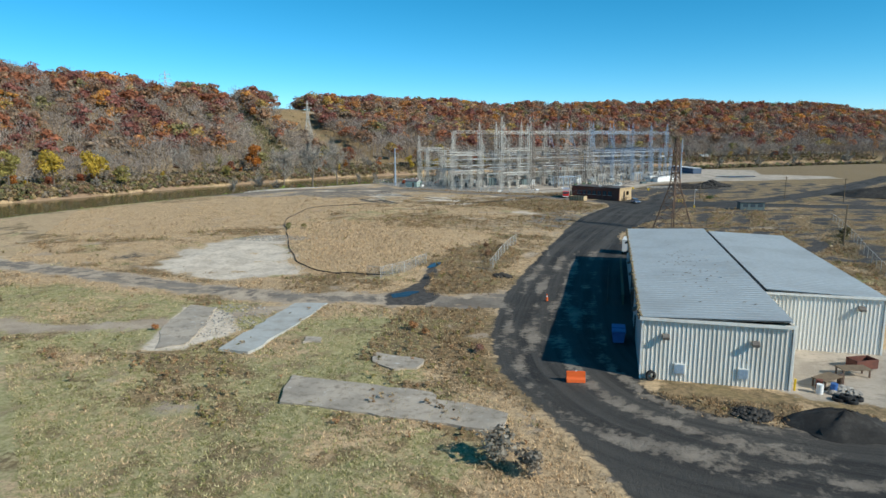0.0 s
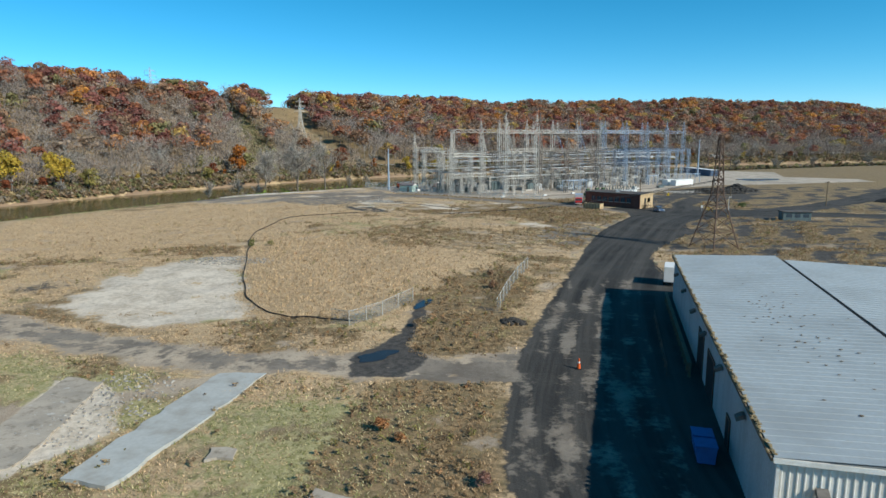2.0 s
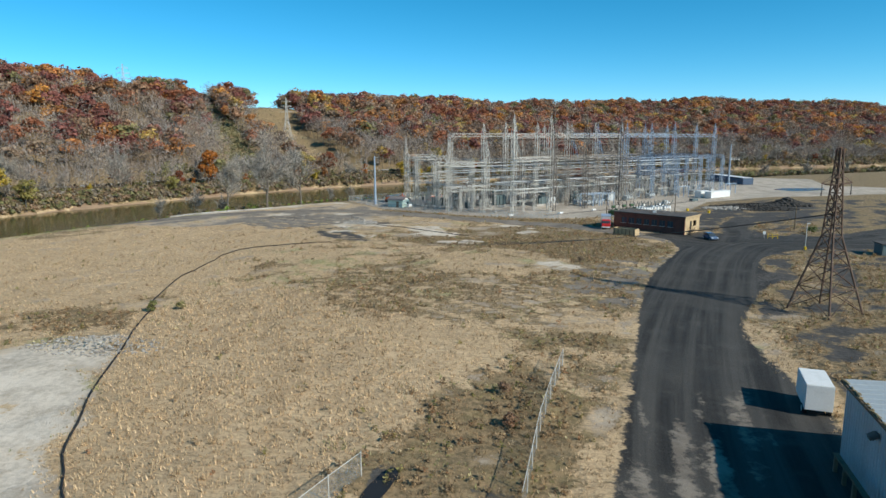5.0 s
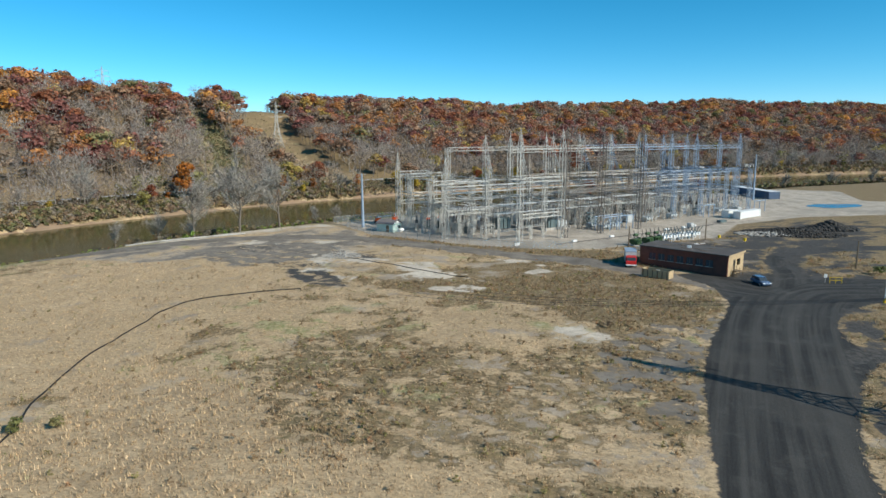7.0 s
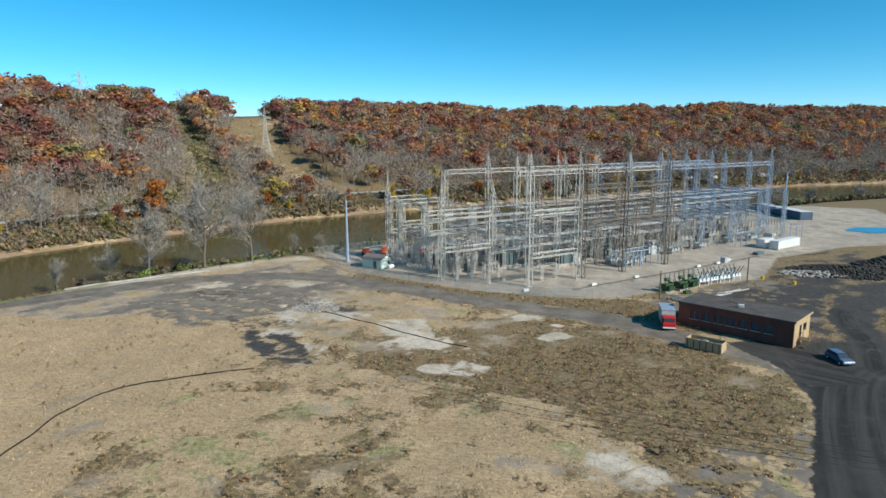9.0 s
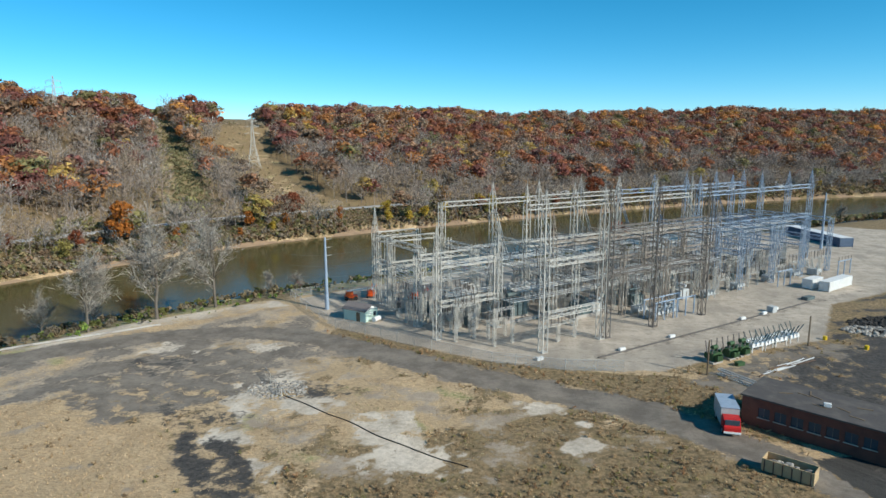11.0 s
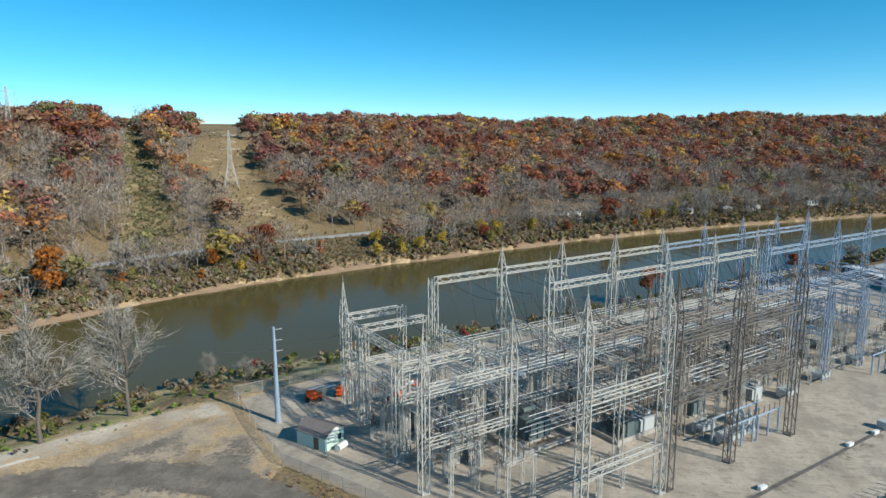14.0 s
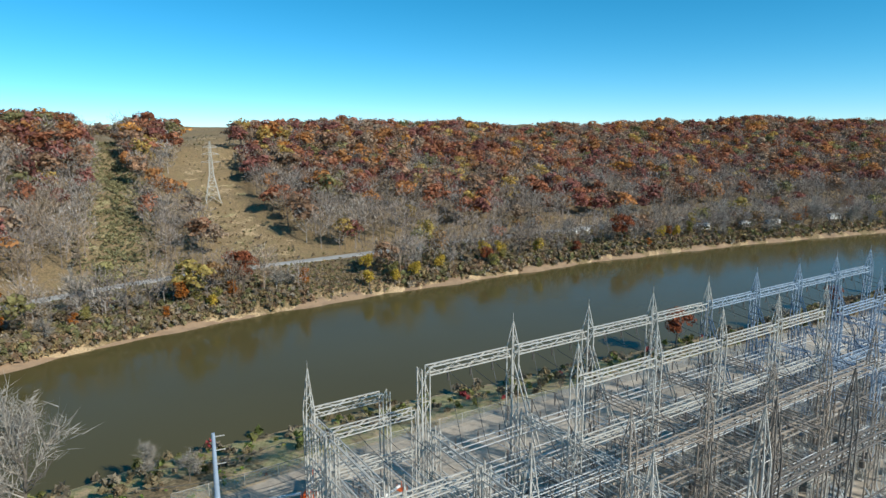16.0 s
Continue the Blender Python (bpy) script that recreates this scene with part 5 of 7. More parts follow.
# far bank
pts = smooth_line(FAR, 8)
r = random.Random(9)
names = ["bare", "rust", "olive", "sycamore", "yellow", "bare2", "orange", "bare", "olive", "bare2"]
i = 0
run = 0.0
for (x0, y0), (x1, y1) in zip(pts[:-1], pts[1:]):
    L = math.hypot(x1 - x0, y1 - y0)
    nx_, ny_ = -(y1 - y0) / L, (x1 - x0) / L
    s = 0.0
    while s < L:
        x, y = x0 + (x1 - x0) * s / L, y0 + (y1 - y0) * s / L
        off = r.uniform(4, 18) if r.random() < 0.55 else r.uniform(24, 52)
        x, y = x + nx_ * off, y + ny_ * off
        if in_view(np.array([x]), np.array([y]), 2)[0] and 150 < y < 720 and line_dist(np.array([x]), np.array([y]), FARROAD)[0][0] > (17 if y < 500 else 6) and line_dist(np.array([x]), np.array([y]), CUT1)[0][0] > 10:
            plant(names[r.randrange(len(names))], x, y, r.uniform(0.5, 0.95) * (0.8 if off < 16 else 1.0), r.uniform(0, 360))
            i += 1
        s += r.uniform(4.5, 9)

def shrub(x, y, h, tint, label, seed, wide=1.3):
    t = thing("shrub", label, "shrub", pose(x, y, ground_z(x, y) - 0.25 * h), group="shrubs on the site")
    part("crown", crown_mesh(h, tint, seed, 420, 0.075, wide), M_LEAF, t)
    geo, _ = limb_geo(seed, h * 0.8, limbs=9, twigs=6)
    part("stem", geo, M_BARK, t)


for i, (x, y, h, tint) in enumerate(((-3.4, 42.0, 3.6, (0.30, 0.27, 0.22)), (-1.2, 40.6, 2.8, (0.28, 0.24, 0.19)), (-16, 71.5, 1.7, (0.50, 0.25, 0.11)), (-14.4, 70, 1.3, (0.46, 0.24, 0.11)), (-7.5, 65, 1.6, (0.36, 0.20, 0.15)), (-63.5, 145.5, 2.2, (0.22, 0.22, 0.08)), (-60, 147, 1.8, (0.30, 0.26, 0.11)), (-12, 118, 1.8, (0.34, 0.20, 0.12)), (-13, 124, 1.8, (0.30, 0.19, 0.12)), (-46, 66, 1.2, (0.50, 0.22, 0.08)), (-19, 98, 1.5, (0.32, 0.23, 0.14)), (-4, 190, 1.6, (0.25, 0.18, 0.12)), (54, 240, 3.0, (0.16, 0.19, 0.07)), (60, 146, 3.0, (0.22, 0.19, 0.10)), (64, 155, 3.4, (0.2, 0.17, 0.09)))):
    shrub(x, y, h, tint, "dry brown shrub in the rough grass" if tint[0] > tint[1] * 1.15 else "scrubby green-grey shrub in the rough grass", 500 + i)

# ---- grass and weeds on the site ----
r = np.random.RandomState(22)


def sample(field, x, y):
    i = np.clip(np.searchsorted(xs, x), 0, nx - 1)
    j = np.clip(np.searchsorted(ys, y), 0, ny - 1)
    return field[j, i]


n = 330000
y = 25 + 225 * r.rand(n) ** 1.2
x = -10 - 3 + r.uniform(-1, 1, n) * (30 + 0.62 * (y - 10))
bare_ = np.maximum.reduce([sample(asphalt, x, y), sample(yard_m, x, y), sample(white_m, x, y), sample(dirt_m, x, y) * 0.95, sample(coal_m, x, y), sample(access, x, y)])
wh = inside(x, y, [(7, 57), (36, 54), (40, 120), (11, 122)], 1)
dnn, snn, _ = line_dist(x, y, NEAR)
gap = waves(x, y, 3.2, 53, 2)
keep = (bare_ + r.normal(0, 0.07, n) < 0.45) & (gap > -0.35 - 0.4 * r.rand(n)) & (wh < 0.5) & (snn < 0) & (dnn > 3) & in_view(x, y, 1)
x, y = x[keep], y[keep]
n = len(x)
z = land(x, y)
g_, w_ = sample(green_m, x, y), sample(weed_m, x, y)
q = r.rand(n)
clump = waves(x, y, 5, 51, 3) * 0.35 + waves(x, y, 22, 52, 2) * 0.3
tanc, dkc, grc, yec = np.array((0.64, 0.465, 0.28)), np.array((0.37, 0.25, 0.14)), np.array((0.29, 0.28, 0.11)), np.array((0.56, 0.48, 0.265))
col = np.where((w_ + clump + 0.3 * (q - 0.5) > 0.55)[:, None], dkc, tanc)
col = np.where((g_ + clump + 0.4 * (q - 0.5) > 0.5)[:, None], np.where((r.rand(n) < 0.5)[:, None], grc, yec), col)
col = col * r.uniform(0.7, 1.25, (n, 1))
mound = inside(x, y, [(-47, 110), (-64, 142), (-66, 168), (-34, 160), (-20, 120), (-28, 101), (-37, 99)], 2)
hgt = (0.09 + 0.16 * r.rand(n)) * np.where(g_ > 0.5, 0.7, 1.0) * (1 + 0.7 * mound) * (1 + 0.5 * clump)
tri = np.zeros((n, 3, 3, 3))
for b in range(3):
    f = r.uniform(0, 2 * math.pi, n)
    wd = r.uniform(0.025, 0.065, n)
    lean = r.uniform(0.05, 0.4, n)
    bx, by = x + r.normal(0, 0.08, n), y + r.normal(0, 0.08, n)
    tri[:, b, 0] = np.stack([bx - np.sin(f) * wd, by + np.cos(f) * wd, z - 0.05], -1)
    tri[:, b, 1] = np.stack([bx + np.sin(f) * wd, by - np.cos(f) * wd, z - 0.05], -1)
    tri[:, b, 2] = np.stack([bx + np.cos(f) * lean, by + np.sin(f) * lean, z + hgt * r.uniform(0.7, 1.2, n)], -1)
V = tri.reshape(-1, 3)
T = np.repeat(col, 9, 0)
tagged(new("rough_grass", scatter_mesh("rough_grass", V, np.arange(len(V)).reshape(-1, 3), T, M_BLADE)), "dry tan grass tufts with green patches", "grass", kind="stuff")

# brown weed clumps and shrubs
P2 = np.array([leaf_cloud(30, 0.2, 400 + i, 6, 0.4, 0.05) for i in range(4)])
n = 46000
x, y = r.uniform(-115, 60, n), r.uniform(44, 290, n)
w_ = sample(weed_m, x, y)
bare_ = np.maximum.reduce([sample(asphalt, x, y), sample(yard_m, x, y), sample(white_m, x, y), sample(dirt_m, x, y), sample(coal_m, x, y) * 0.7, sample(access, x, y) * 0.6])
dnn, snn, _ = line_dist(x, y, NEAR)
wh = inside(x, y, [(7, 57), (36, 54), (40, 120), (11, 122)], 1)
keep = (bare_ < 0.3) & (wh < 0.2) & (snn < 0) & in_view(x, y, 1) & ((w_ > 0.5) | (r.rand(n) < 0.07)) & (dnn > 24)
x, y, dnn = x[keep], y[keep], dnn[keep]
z = land(x, y)
V, T = [], []
pal = np.array([(0.44, 0.30, 0.165), (0.33, 0.225, 0.13), (0.58, 0.43, 0.25), (0.31, 0.265, 0.10), (0.46, 0.255, 0.13)])
for i in range(len(x)):
    p = P2[r.randint(4)].reshape(-1, 3)
    s = r.uniform(0.25, 0.75)
    f = r.uniform(0, 6.28)
    V.append(np.stack([(p[:, 0] * math.cos(f) - p[:, 1] * math.sin(f)) * s * 1.3 + x[i], (p[:, 0] * math.sin(f) + p[:, 1] * math.cos(f)) * s * 1.3 + y[i], p[:, 2] * s - 0.12 * s + z[i]], -1))
    c = pal[r.choice(5, p=[0.35, 0.25, 0.2, 0.15, 0.05])] 
    T.append(np.repeat(c[None] * r.uniform(0.75, 1.2), len(p), 0))
V, T = np.concatenate(V), np.concatenate(T)
tagged(new("weed_clumps", scatter_mesh("weed_clumps", V, np.arange(len(V)).reshape(-1, 3), T, M_LEAF)), "brown weed clumps in the rough grass", "weeds", kind="stuff")

# brush on the near bank
n = 11000
x, y = r.uniform(-180, 60, n), r.uniform(150, 460, n)
dnn, snn, _ = line_dist(x, y, NEAR)
keep = (snn < 0) & (dnn > 1.5) & (dnn < 24) & in_view(x, y, 1) & ((y < 315) | (dnn < 17))
x, y, dnn = x[keep], y[keep], dnn[keep]
z = land(x, y)
V, T = [], []
pal = np.array([(0.26, 0.22, 0.16), (0.20, 0.20, 0.07), (0.30, 0.24, 0.14), (0.17, 0.20, 0.06), (0.24, 0.18, 0.11)])
for i in range(len(x)):
    p = P[r.randint(4)].reshape(-1, 3)
    s = r.uniform(0.8, 2.6) * (0.5 if dnn[i] > 18 else 1.0) * (0.3 if y[i] < 258 else 1.0)
    f = r.uniform(0, 6.28)
    V.append(np.stack([(p[:, 0] * math.cos(f) - p[:, 1] * math.sin(f)) * s * 1.2 + x[i], (p[:, 0] * math.sin(f) + p[:, 1] * math.cos(f)) * s * 1.2 + y[i], p[:, 2] * s - 0.12 * s + z[i]], -1))
    c = np.array((0.24, 0.33, 0.075)) if dnn[i] > 17 and r.rand() < 0.75 else pal[r.randint(5)]
    if r.rand() < 0.03:
        c = np.array((0.36, 0.07, 0.07))
    T.append(np.repeat(c[None] * r.uniform(0.75, 1.2), len(p), 0))
V, T = np.concatenate(V), np.concatenate(T)
tagged(new("bank_brush", scatter_mesh("bank_brush", V, np.arange(len(V)).reshape(-1, 3), T, M_LEAF)), "green and brown brush on the near river bank", "shrubs", kind="stuff")

# taller brush on the near bank beyond the yard
n = 1700
shore = np.array(smooth_line([p for p in NEAR if 20 < p[0] < 800], 30))
pk = shore[r.randint(0, len(shore), n)]
off = r.uniform(1.5, 15, n)
x, y = pk[:, 0] + off * 0.58 + r.normal(0, 1.5, n), pk[:, 1] - off * 0.81 + r.normal(0, 1.5, n)
z = land(x, y)
V, T = [], []
pal = np.array([(0.27, 0.22, 0.16), (0.24, 0.225, 0.11), (0.30, 0.23, 0.14), (0.22, 0.21, 0.10)])
for i in range(n):
    p = P[r.randint(4)].reshape(-1, 3)
    s = r.uniform(2.0, 4.6) * (0.6 if x[i] < 90 else 1.0)
    V.append(p * np.array([s * 1.1, s * 1.1, s]) + np.array([x[i], y[i], z[i] - 0.12 * s]))
    T.append(np.repeat(pal[r.randint(4)][None] * r.uniform(0.75, 1.2), len(p), 0))
V, T = np.concatenate(V), np.concatenate(T)
tagged(new("shore_brush", scatter_mesh("shore_brush", V, np.arange(len(V)).reshape(-1, 3), T, M_LEAF)), "brown scrub along the near shore past the yard", "shrubs", kind="stuff")

# ---- substation equipment ----
def insulator_geo(p, q, r=0.11, n=6):
    geo = Geo()
    p, q = Vector(p), Vector(q)
    geo.bar(p, q, r * 0.6, sides=5)
    for i in range(n):
        a, b = p.lerp(q, (i + 0.15) / n), p.lerp(q, (i + 0.65) / n)
        geo.bar(a, b, r * 1.5, r * 0.8, 6)
    return geo


def sagged(p, q, sag, w=0.03, n=7):
    geo = Geo()
    p, q = Vector(p), Vector(q)
    pts = [p.lerp(q, i / n) - Vector((0, 0, 4 * sag * (i / n) * (1 - i / n))) for i in range(n + 1)]
    return tube_geo(pts, w, 3)


def uv(u, v, z=0.0, turn=0.0):
    return SUB @ pose(u, v, z, 0, 0, turn)


# post stands with disconnect switches
def switch_stand(h=3.4, tall=2.0, tag="s", mat=None, label=""):
    t = thing("disconnect_switch", label or "grey disconnect switch with three insulator pairs on steel stand", "switch", group="substation switches")
    mat = mat or M_STEEL
    for x in (-2.2, 2.2):
        part("post", shared(f"post|{h}|{tag}", lambda: column_geo(h, 0.45, 0, 1, 0.085, 0.04, 1.2), mat), mat, t, m=pose(x, 0, 0))
    part("crossbeam", shared(f"crossbeam|{h}|{tag}", lambda: beam_geo(5.2, 0.5, 0.4, 0.08, 0.04, 1.0), mat), mat, t, m=pose(-2.6, 0, h + 0.42))
    for x in (-1.9, 0, 1.9):
        for y in (-0.55, 0.55):
            part("insulator", shared(f"insulator|{tall}", lambda: insulator_geo((0, 0, 0), (0, 0, tall)), M_PORCELAIN), M_PORCELAIN, t, m=pose(x, y, h + 0.4))
        part("blade", shared("blade|1", lambda: boxgeo((-0.04, -0.75, 0), (0.04, 0.75, 0.09)), M_BUS), M_BUS, t, m=pose(x, 0, h + 0.4 + tall))
    return t


stand = switch_stand()
stand.matrix_world = uv(-6, 22)
high = switch_stand(7.0, 1.6, "h", None, "raised disconnect switch on tall lattice stand")
high.matrix_world = uv(9.5, 33)
rr = random.Random(4)


def bay_clear(u, v):
    """True where stands may be, away from the transformer bunds and the open yard."""
    return not (2 < u < 19 and 5 < v < 28) and not (18 < u < 33 and 4 < v < 19) and not (33 < u < 58 and v < 11)


for bay in range(-1, 8):
    u0 = 2.2 + 14.92 * bay
    for k2, (v, du, which) in enumerate(((31.5, 3.5, 1), (34.5, 10.5, 0), (28.5, 8.0, 1), (21.5, 4.5, 0), (14.0, 5.0, 1), (12.5, 11.5, 0), (21.5, 11.0, 1), (35.0, 5.0, 0), (8.0, 9.0, 1), (31.0, 11.5, 0))):
        if bay < 0 and v > 32:
            continue
        if bay > 2 and v < 10:
            continue
        if (bay > 5 and v < 13) or not bay_clear(u0 + du, v):
            continue
        copy_thing(high if which else stand, uv(u0 + du + rr.uniform(-0.6, 0.6), v + rr.uniform(-0.5, 0.5), 0, 0 if rr.random() < 0.6 else 90))
for bay in range(-1, 7):
    u0 = 2.2 + 14.92 * bay
    for v, du, which in ((33.5, 8.0, 1), (29.8, 2.5, 1), (26.2, 11.8, 1), (19.0, 8.0, 1), (23.6, 13.2, 0), (16.0, 12.0, 1), (11.0, 3.5, 1)):
        if (bay < 0 and v < 18) or (bay > 4 and v < 13) or not bay_clear(u0 + du, v):
            continue
        copy_thing(high if which else stand, uv(u0 + du + rr.uniform(-0.6, 0.6), v + rr.uniform(-0.5, 0.5), 0, 0 if rr.random() < 0.5 else 90))
for u, v, a in ((4.5, 3.2, 0), (9.5, 3.6, 0), (-6.5, 44.5, 0), (-3, 47, 90), (0.5, 33, 90), (108, 12, 0), (114, 12.5, 0), (120, 12, 0), (126, 12.5, 0), (70, 9.5, 0), (84, 10, 0), (98, 11, 0)):
    copy_thing(stand, uv(u, v, 0, a))

# strung conductors and insulator strings under the girders
cond = thing("overhead_conductor_set", "slack grey conductors strung between lattice gantries", "power lines", SUB)
for bay in range(0, 8):
    u0 = 2.2 + 14.92 * bay
    for du in (3.8, 7.5, 11.2):
        u = u0 + du
        for (va, za), (vb, zb) in (((38.4, 23.8), (25.4, 23.3)), ((25.4, 14.8), (17.6, 15.8)), ((38.4, 23.8), (33.0, 9.6)), ((25.4, 23.2), (17.6, 15.9)), ((17.6, 10.3), (9.0, 9.0))):
            if bay > 4 and va < 20:
                continue
            part("conductor", sagged((u, va, za), (u + 0.3, vb, zb), 0.8, 0.045), M_WIRE, cond)
        part("insulator_string", shared("string|1", lambda: insulator_geo((0, 0, 0), (0, 0, -1.7), 0.13, 8), M_PORCELAIN), M_PORCELAIN, cond, m=pose(u, 38.4, 24))
        for v, z in ((25.5, 23.4), (25.5, 14.9), (36.5, 14.9), (30.0, 14.9), (13.0, 14.9)):
            if bay < 5 or v > 20:
                part("insulator_string", shared("string|1", None, M_PORCELAIN), M_PORCELAIN, cond, m=pose(u, v, z))
        if bay < 5:
            part("insulator_string", shared("string|1", None, M_PORCELAIN), M_PORCELAIN, cond, m=pose(u, 17.6, 16))
for z, v in ((9.2, 33.6), (9.2, 29.0), (7.6, 21.5), (12.2, 31.5), (12.2, 22.0), (6.2, 14.5), (9.0, 12.5), (14.2, 20.0), (14.4, 34.5)):
    for dv in (-1.2, 0, 1.2):
        part("bus_tube", cylgeo((-8 if v > 18 and v < 32 else 3, v + dv, z), (70 if v < 18 else 122, v + dv, z), 0.07, sides=6), M_BUS, cond, "aluminium bus tube")
for u in [b + 5.5 for b in BACK[:-1]] + [-6, -9]:
    for dv in (0, 1.3, 2.6):
        part("bus_tube", cylgeo((u + dv, 10 if u > 0 else 19, 7.9), (u + dv, 37 if u > 0 else 48, 7.9), 0.06, sides=6), M_BUS, cond, "aluminium bus tube")
for u in [b + 9.5 for b in BACK[:-1]] + [-4]:
    for dv in (0, 1.3, 2.6):
        part("bus_tube", cylgeo((u + dv, 17.6, 13.4), (u + dv, 38, 13.4), 0.06, sides=6), M_BUS, cond, "aluminium bus tube")
for du in (-8, -5, -2, 1.2):
    part("conductor", sagged((du, 50.4, 16.6), (du + 0.5, 27.2, 14.8), 1.0, 0.045), M_WIRE, cond)
for k2 in range(3):
    part("conductor", sagged((-9.2, 50.4, 8 + 3 * k2), (-30, 52.2 - 0.2, 9 + 2.4 * k2), 1.0, 0.045), M_WIRE, cond)
for bay in range(1, 8):
    u0 = 2.2 + 14.92 * bay
    part("brace", sagged((u0, 38.0, 22.5), (u0 + 0.2, 32.0, 9.0), 0.0, 0.14, 1), M_BLUESTEEL if bay > 3 else M_STEEL, cond, "lattice brace")
    part("brace", sagged((u0 + 0.7, 38.0, 22.5), (u0 + 0.9, 32.0, 9.0), 0.0, 0.14, 1), M_BLUESTEEL if bay > 3 else M_STEEL, cond, "lattice brace")


def transformer(label, mat, w=4.2, d=2.6, h=3.4, m=None):
    t = thing("power_transformer", label, "transformer", m, group="substation transformers")
    part("tank", boxgeo((-w / 2, -d / 2, 0.35), (w / 2, d / 2, h)), mat, t, bevel=0.08)
    part("plinth", boxgeo((-w / 2 - 0.3, -d / 2 - 0.3, 0), (w / 2 + 0.3, d / 2 + 0.3, 0.36)), M_CONCRETE, t)
    for side in (-1, 1):
        for i in range(3):
            x = -w / 2 + 0.8 + i * (w - 1.6) / 2
            geo = Geo()
            comb = [(x - 0.5, 0.0)]
            for j in range(6):
                comb += [(x - 0.5 + j * 0.19, 0.75), (x - 0.42 + j * 0.19, 0.75), (x - 0.42 + j * 0.19, 0.1), (x - 0.31 + j * 0.19, 0.1)]
            geo.prism(comb[:-1] + [(x - 0.42 + 5 * 0.19, 0.0)], "z", 0.6, h - 0.3)
            part("radiator", geo, mat, t, m=pose(0, d / 2 if side > 0 else 0, 0) if side > 0 else pose(0, -d / 2 - 0.75, 0))
    for x in (-1.3, 0, 1.3):
        part("bushing", insulator_geo((x, 0.4, h), (x * 1.2, 0.7, h + 2.2), 0.16, 8), M_PORCELAIN, t)
        part("bushing", insulator_geo((x, -0.6, h), (x, -0.8, h + 1.1), 0.11, 5), M_PORCELAIN, t)
    part("conservator", cylgeo((-w / 2 + 0.2, -0.2, h + 1.0), (w / 2 - 0.6, -0.2, h + 1.0), 0.42), mat, t, smooth=False)
    part("cabinet", boxgeo((w / 2, -0.6, 0.5), (w / 2 + 0.5, 0.6, 2.2)), mat, t, bevel=0.03)
    return t


for lab, mat, u, v, a, s in (("dark grey-green power transformer with radiators behind low bund wall", M_TANK, 11.3, 22.6, 0, 1.15), ("dark grey-green power transformer with radiators behind low bund wall", M_TANK, 24.2, 14.6, 90, 0.95), ("pale grey power transformer beside the gantry legs", M_TANKPALE, 28.2, 14.4, 90, 0.85), ("grey power transformer deep in the yard", M_TANK, 41.0, 14.0, 0, 0.9), ("pale grey transformer under bluish steel", M_TANKPALE, 56.0, 12.0, 90, 0.8), ("grey power transformer deep in the yard", M_TANK, -5.0, 36.0, 90, 0.85), ("grey power transformer deep in the yard", M_TANK, 72.0, 29.0, 0, 0.8)):
    t = transformer(lab, mat, m=uv(u, v, 0, a) @ Matrix.Diagonal((s, s, s, 1)))
for (u0, v0, u1, v1) in ((5.1, 18.0, 16.8, 26.6), (20.7, 12.4, 31.2, 19.2)):
    bund = thing("bund_wall", "low pale concrete containment wall round the transformer", "wall", SUB, group="transformer bunds")
    for a, b in (((u0, v0), (u1, v0 + 0.3)), ((u0, v1 - 0.3), (u1, v1)), ((u0, v0 + 0.3), (u0 + 0.3, v1 - 0.3)), ((u1 - 0.3, v0 + 0.3), (u1, v1 - 0.3))):
        part("side", boxgeo((*a, -0.1), (*b, 0.75)), M_CONCRETE, bund, bevel=0.03)


def breaker(label, mat, m=None, bush=1.7, group="circuit breakers", tip=None):
    """A dead-tank breaker: cabinet, three tanks, leaning bushings, frame legs."""
    tip = tip or M_TANKPALE
    t = thing("circuit_breaker", label, "circuit breaker", m, group=group)
    part("cabinet", boxgeo((-1.5, 0.9, 0.3), (1.5, 1.5, 2.0)), mat, t, bevel=0.03)
    for x in (-1.2, 0, 1.2):
        part("tank", cylgeo((x, -0.8, 1.5), (x, 0.8, 1.5), 0.38), mat, t)
        part("bushing", insulator_geo((x, -0.5, 1.8), (x * 1.35, -1.4, 1.8 + bush), 0.15, 8), tip, t)
        part("bushing", insulator_geo((x, 0.5, 1.8), (x * 1.35, 1.4, 1.8 + bush), 0.15, 8), tip, t)
    for x in (-1.4, 1.4):
        for y in (-0.7, 0.7):
            part("leg", boxgeo((x - 0.08, y - 0.08, 0), (x + 0.08, y + 0.08, 1.25)), mat, t)
    part("frame", boxgeo((-1.6, -0.9, 1.1), (1.6, 0.88, 1.22)), mat, t)
    return t


br = breaker("pale blue-grey circuit breaker with splayed bushings in the yard", M_TANKPALE, uv(36, 3.0))
for u, v, a in ((40.5, 3.2, 0), (45, 6, 90), (36, 7.5, 0), (62, 8, 0), (76, 9, 0), (92, 10, 0), (103, 9, 0), (112, 8, 90), (52, 22, 0), (67, 21, 0), (82, 20, 0), (97, 20, 0)):
    copy_thing(br, uv(u, v, 0, a))
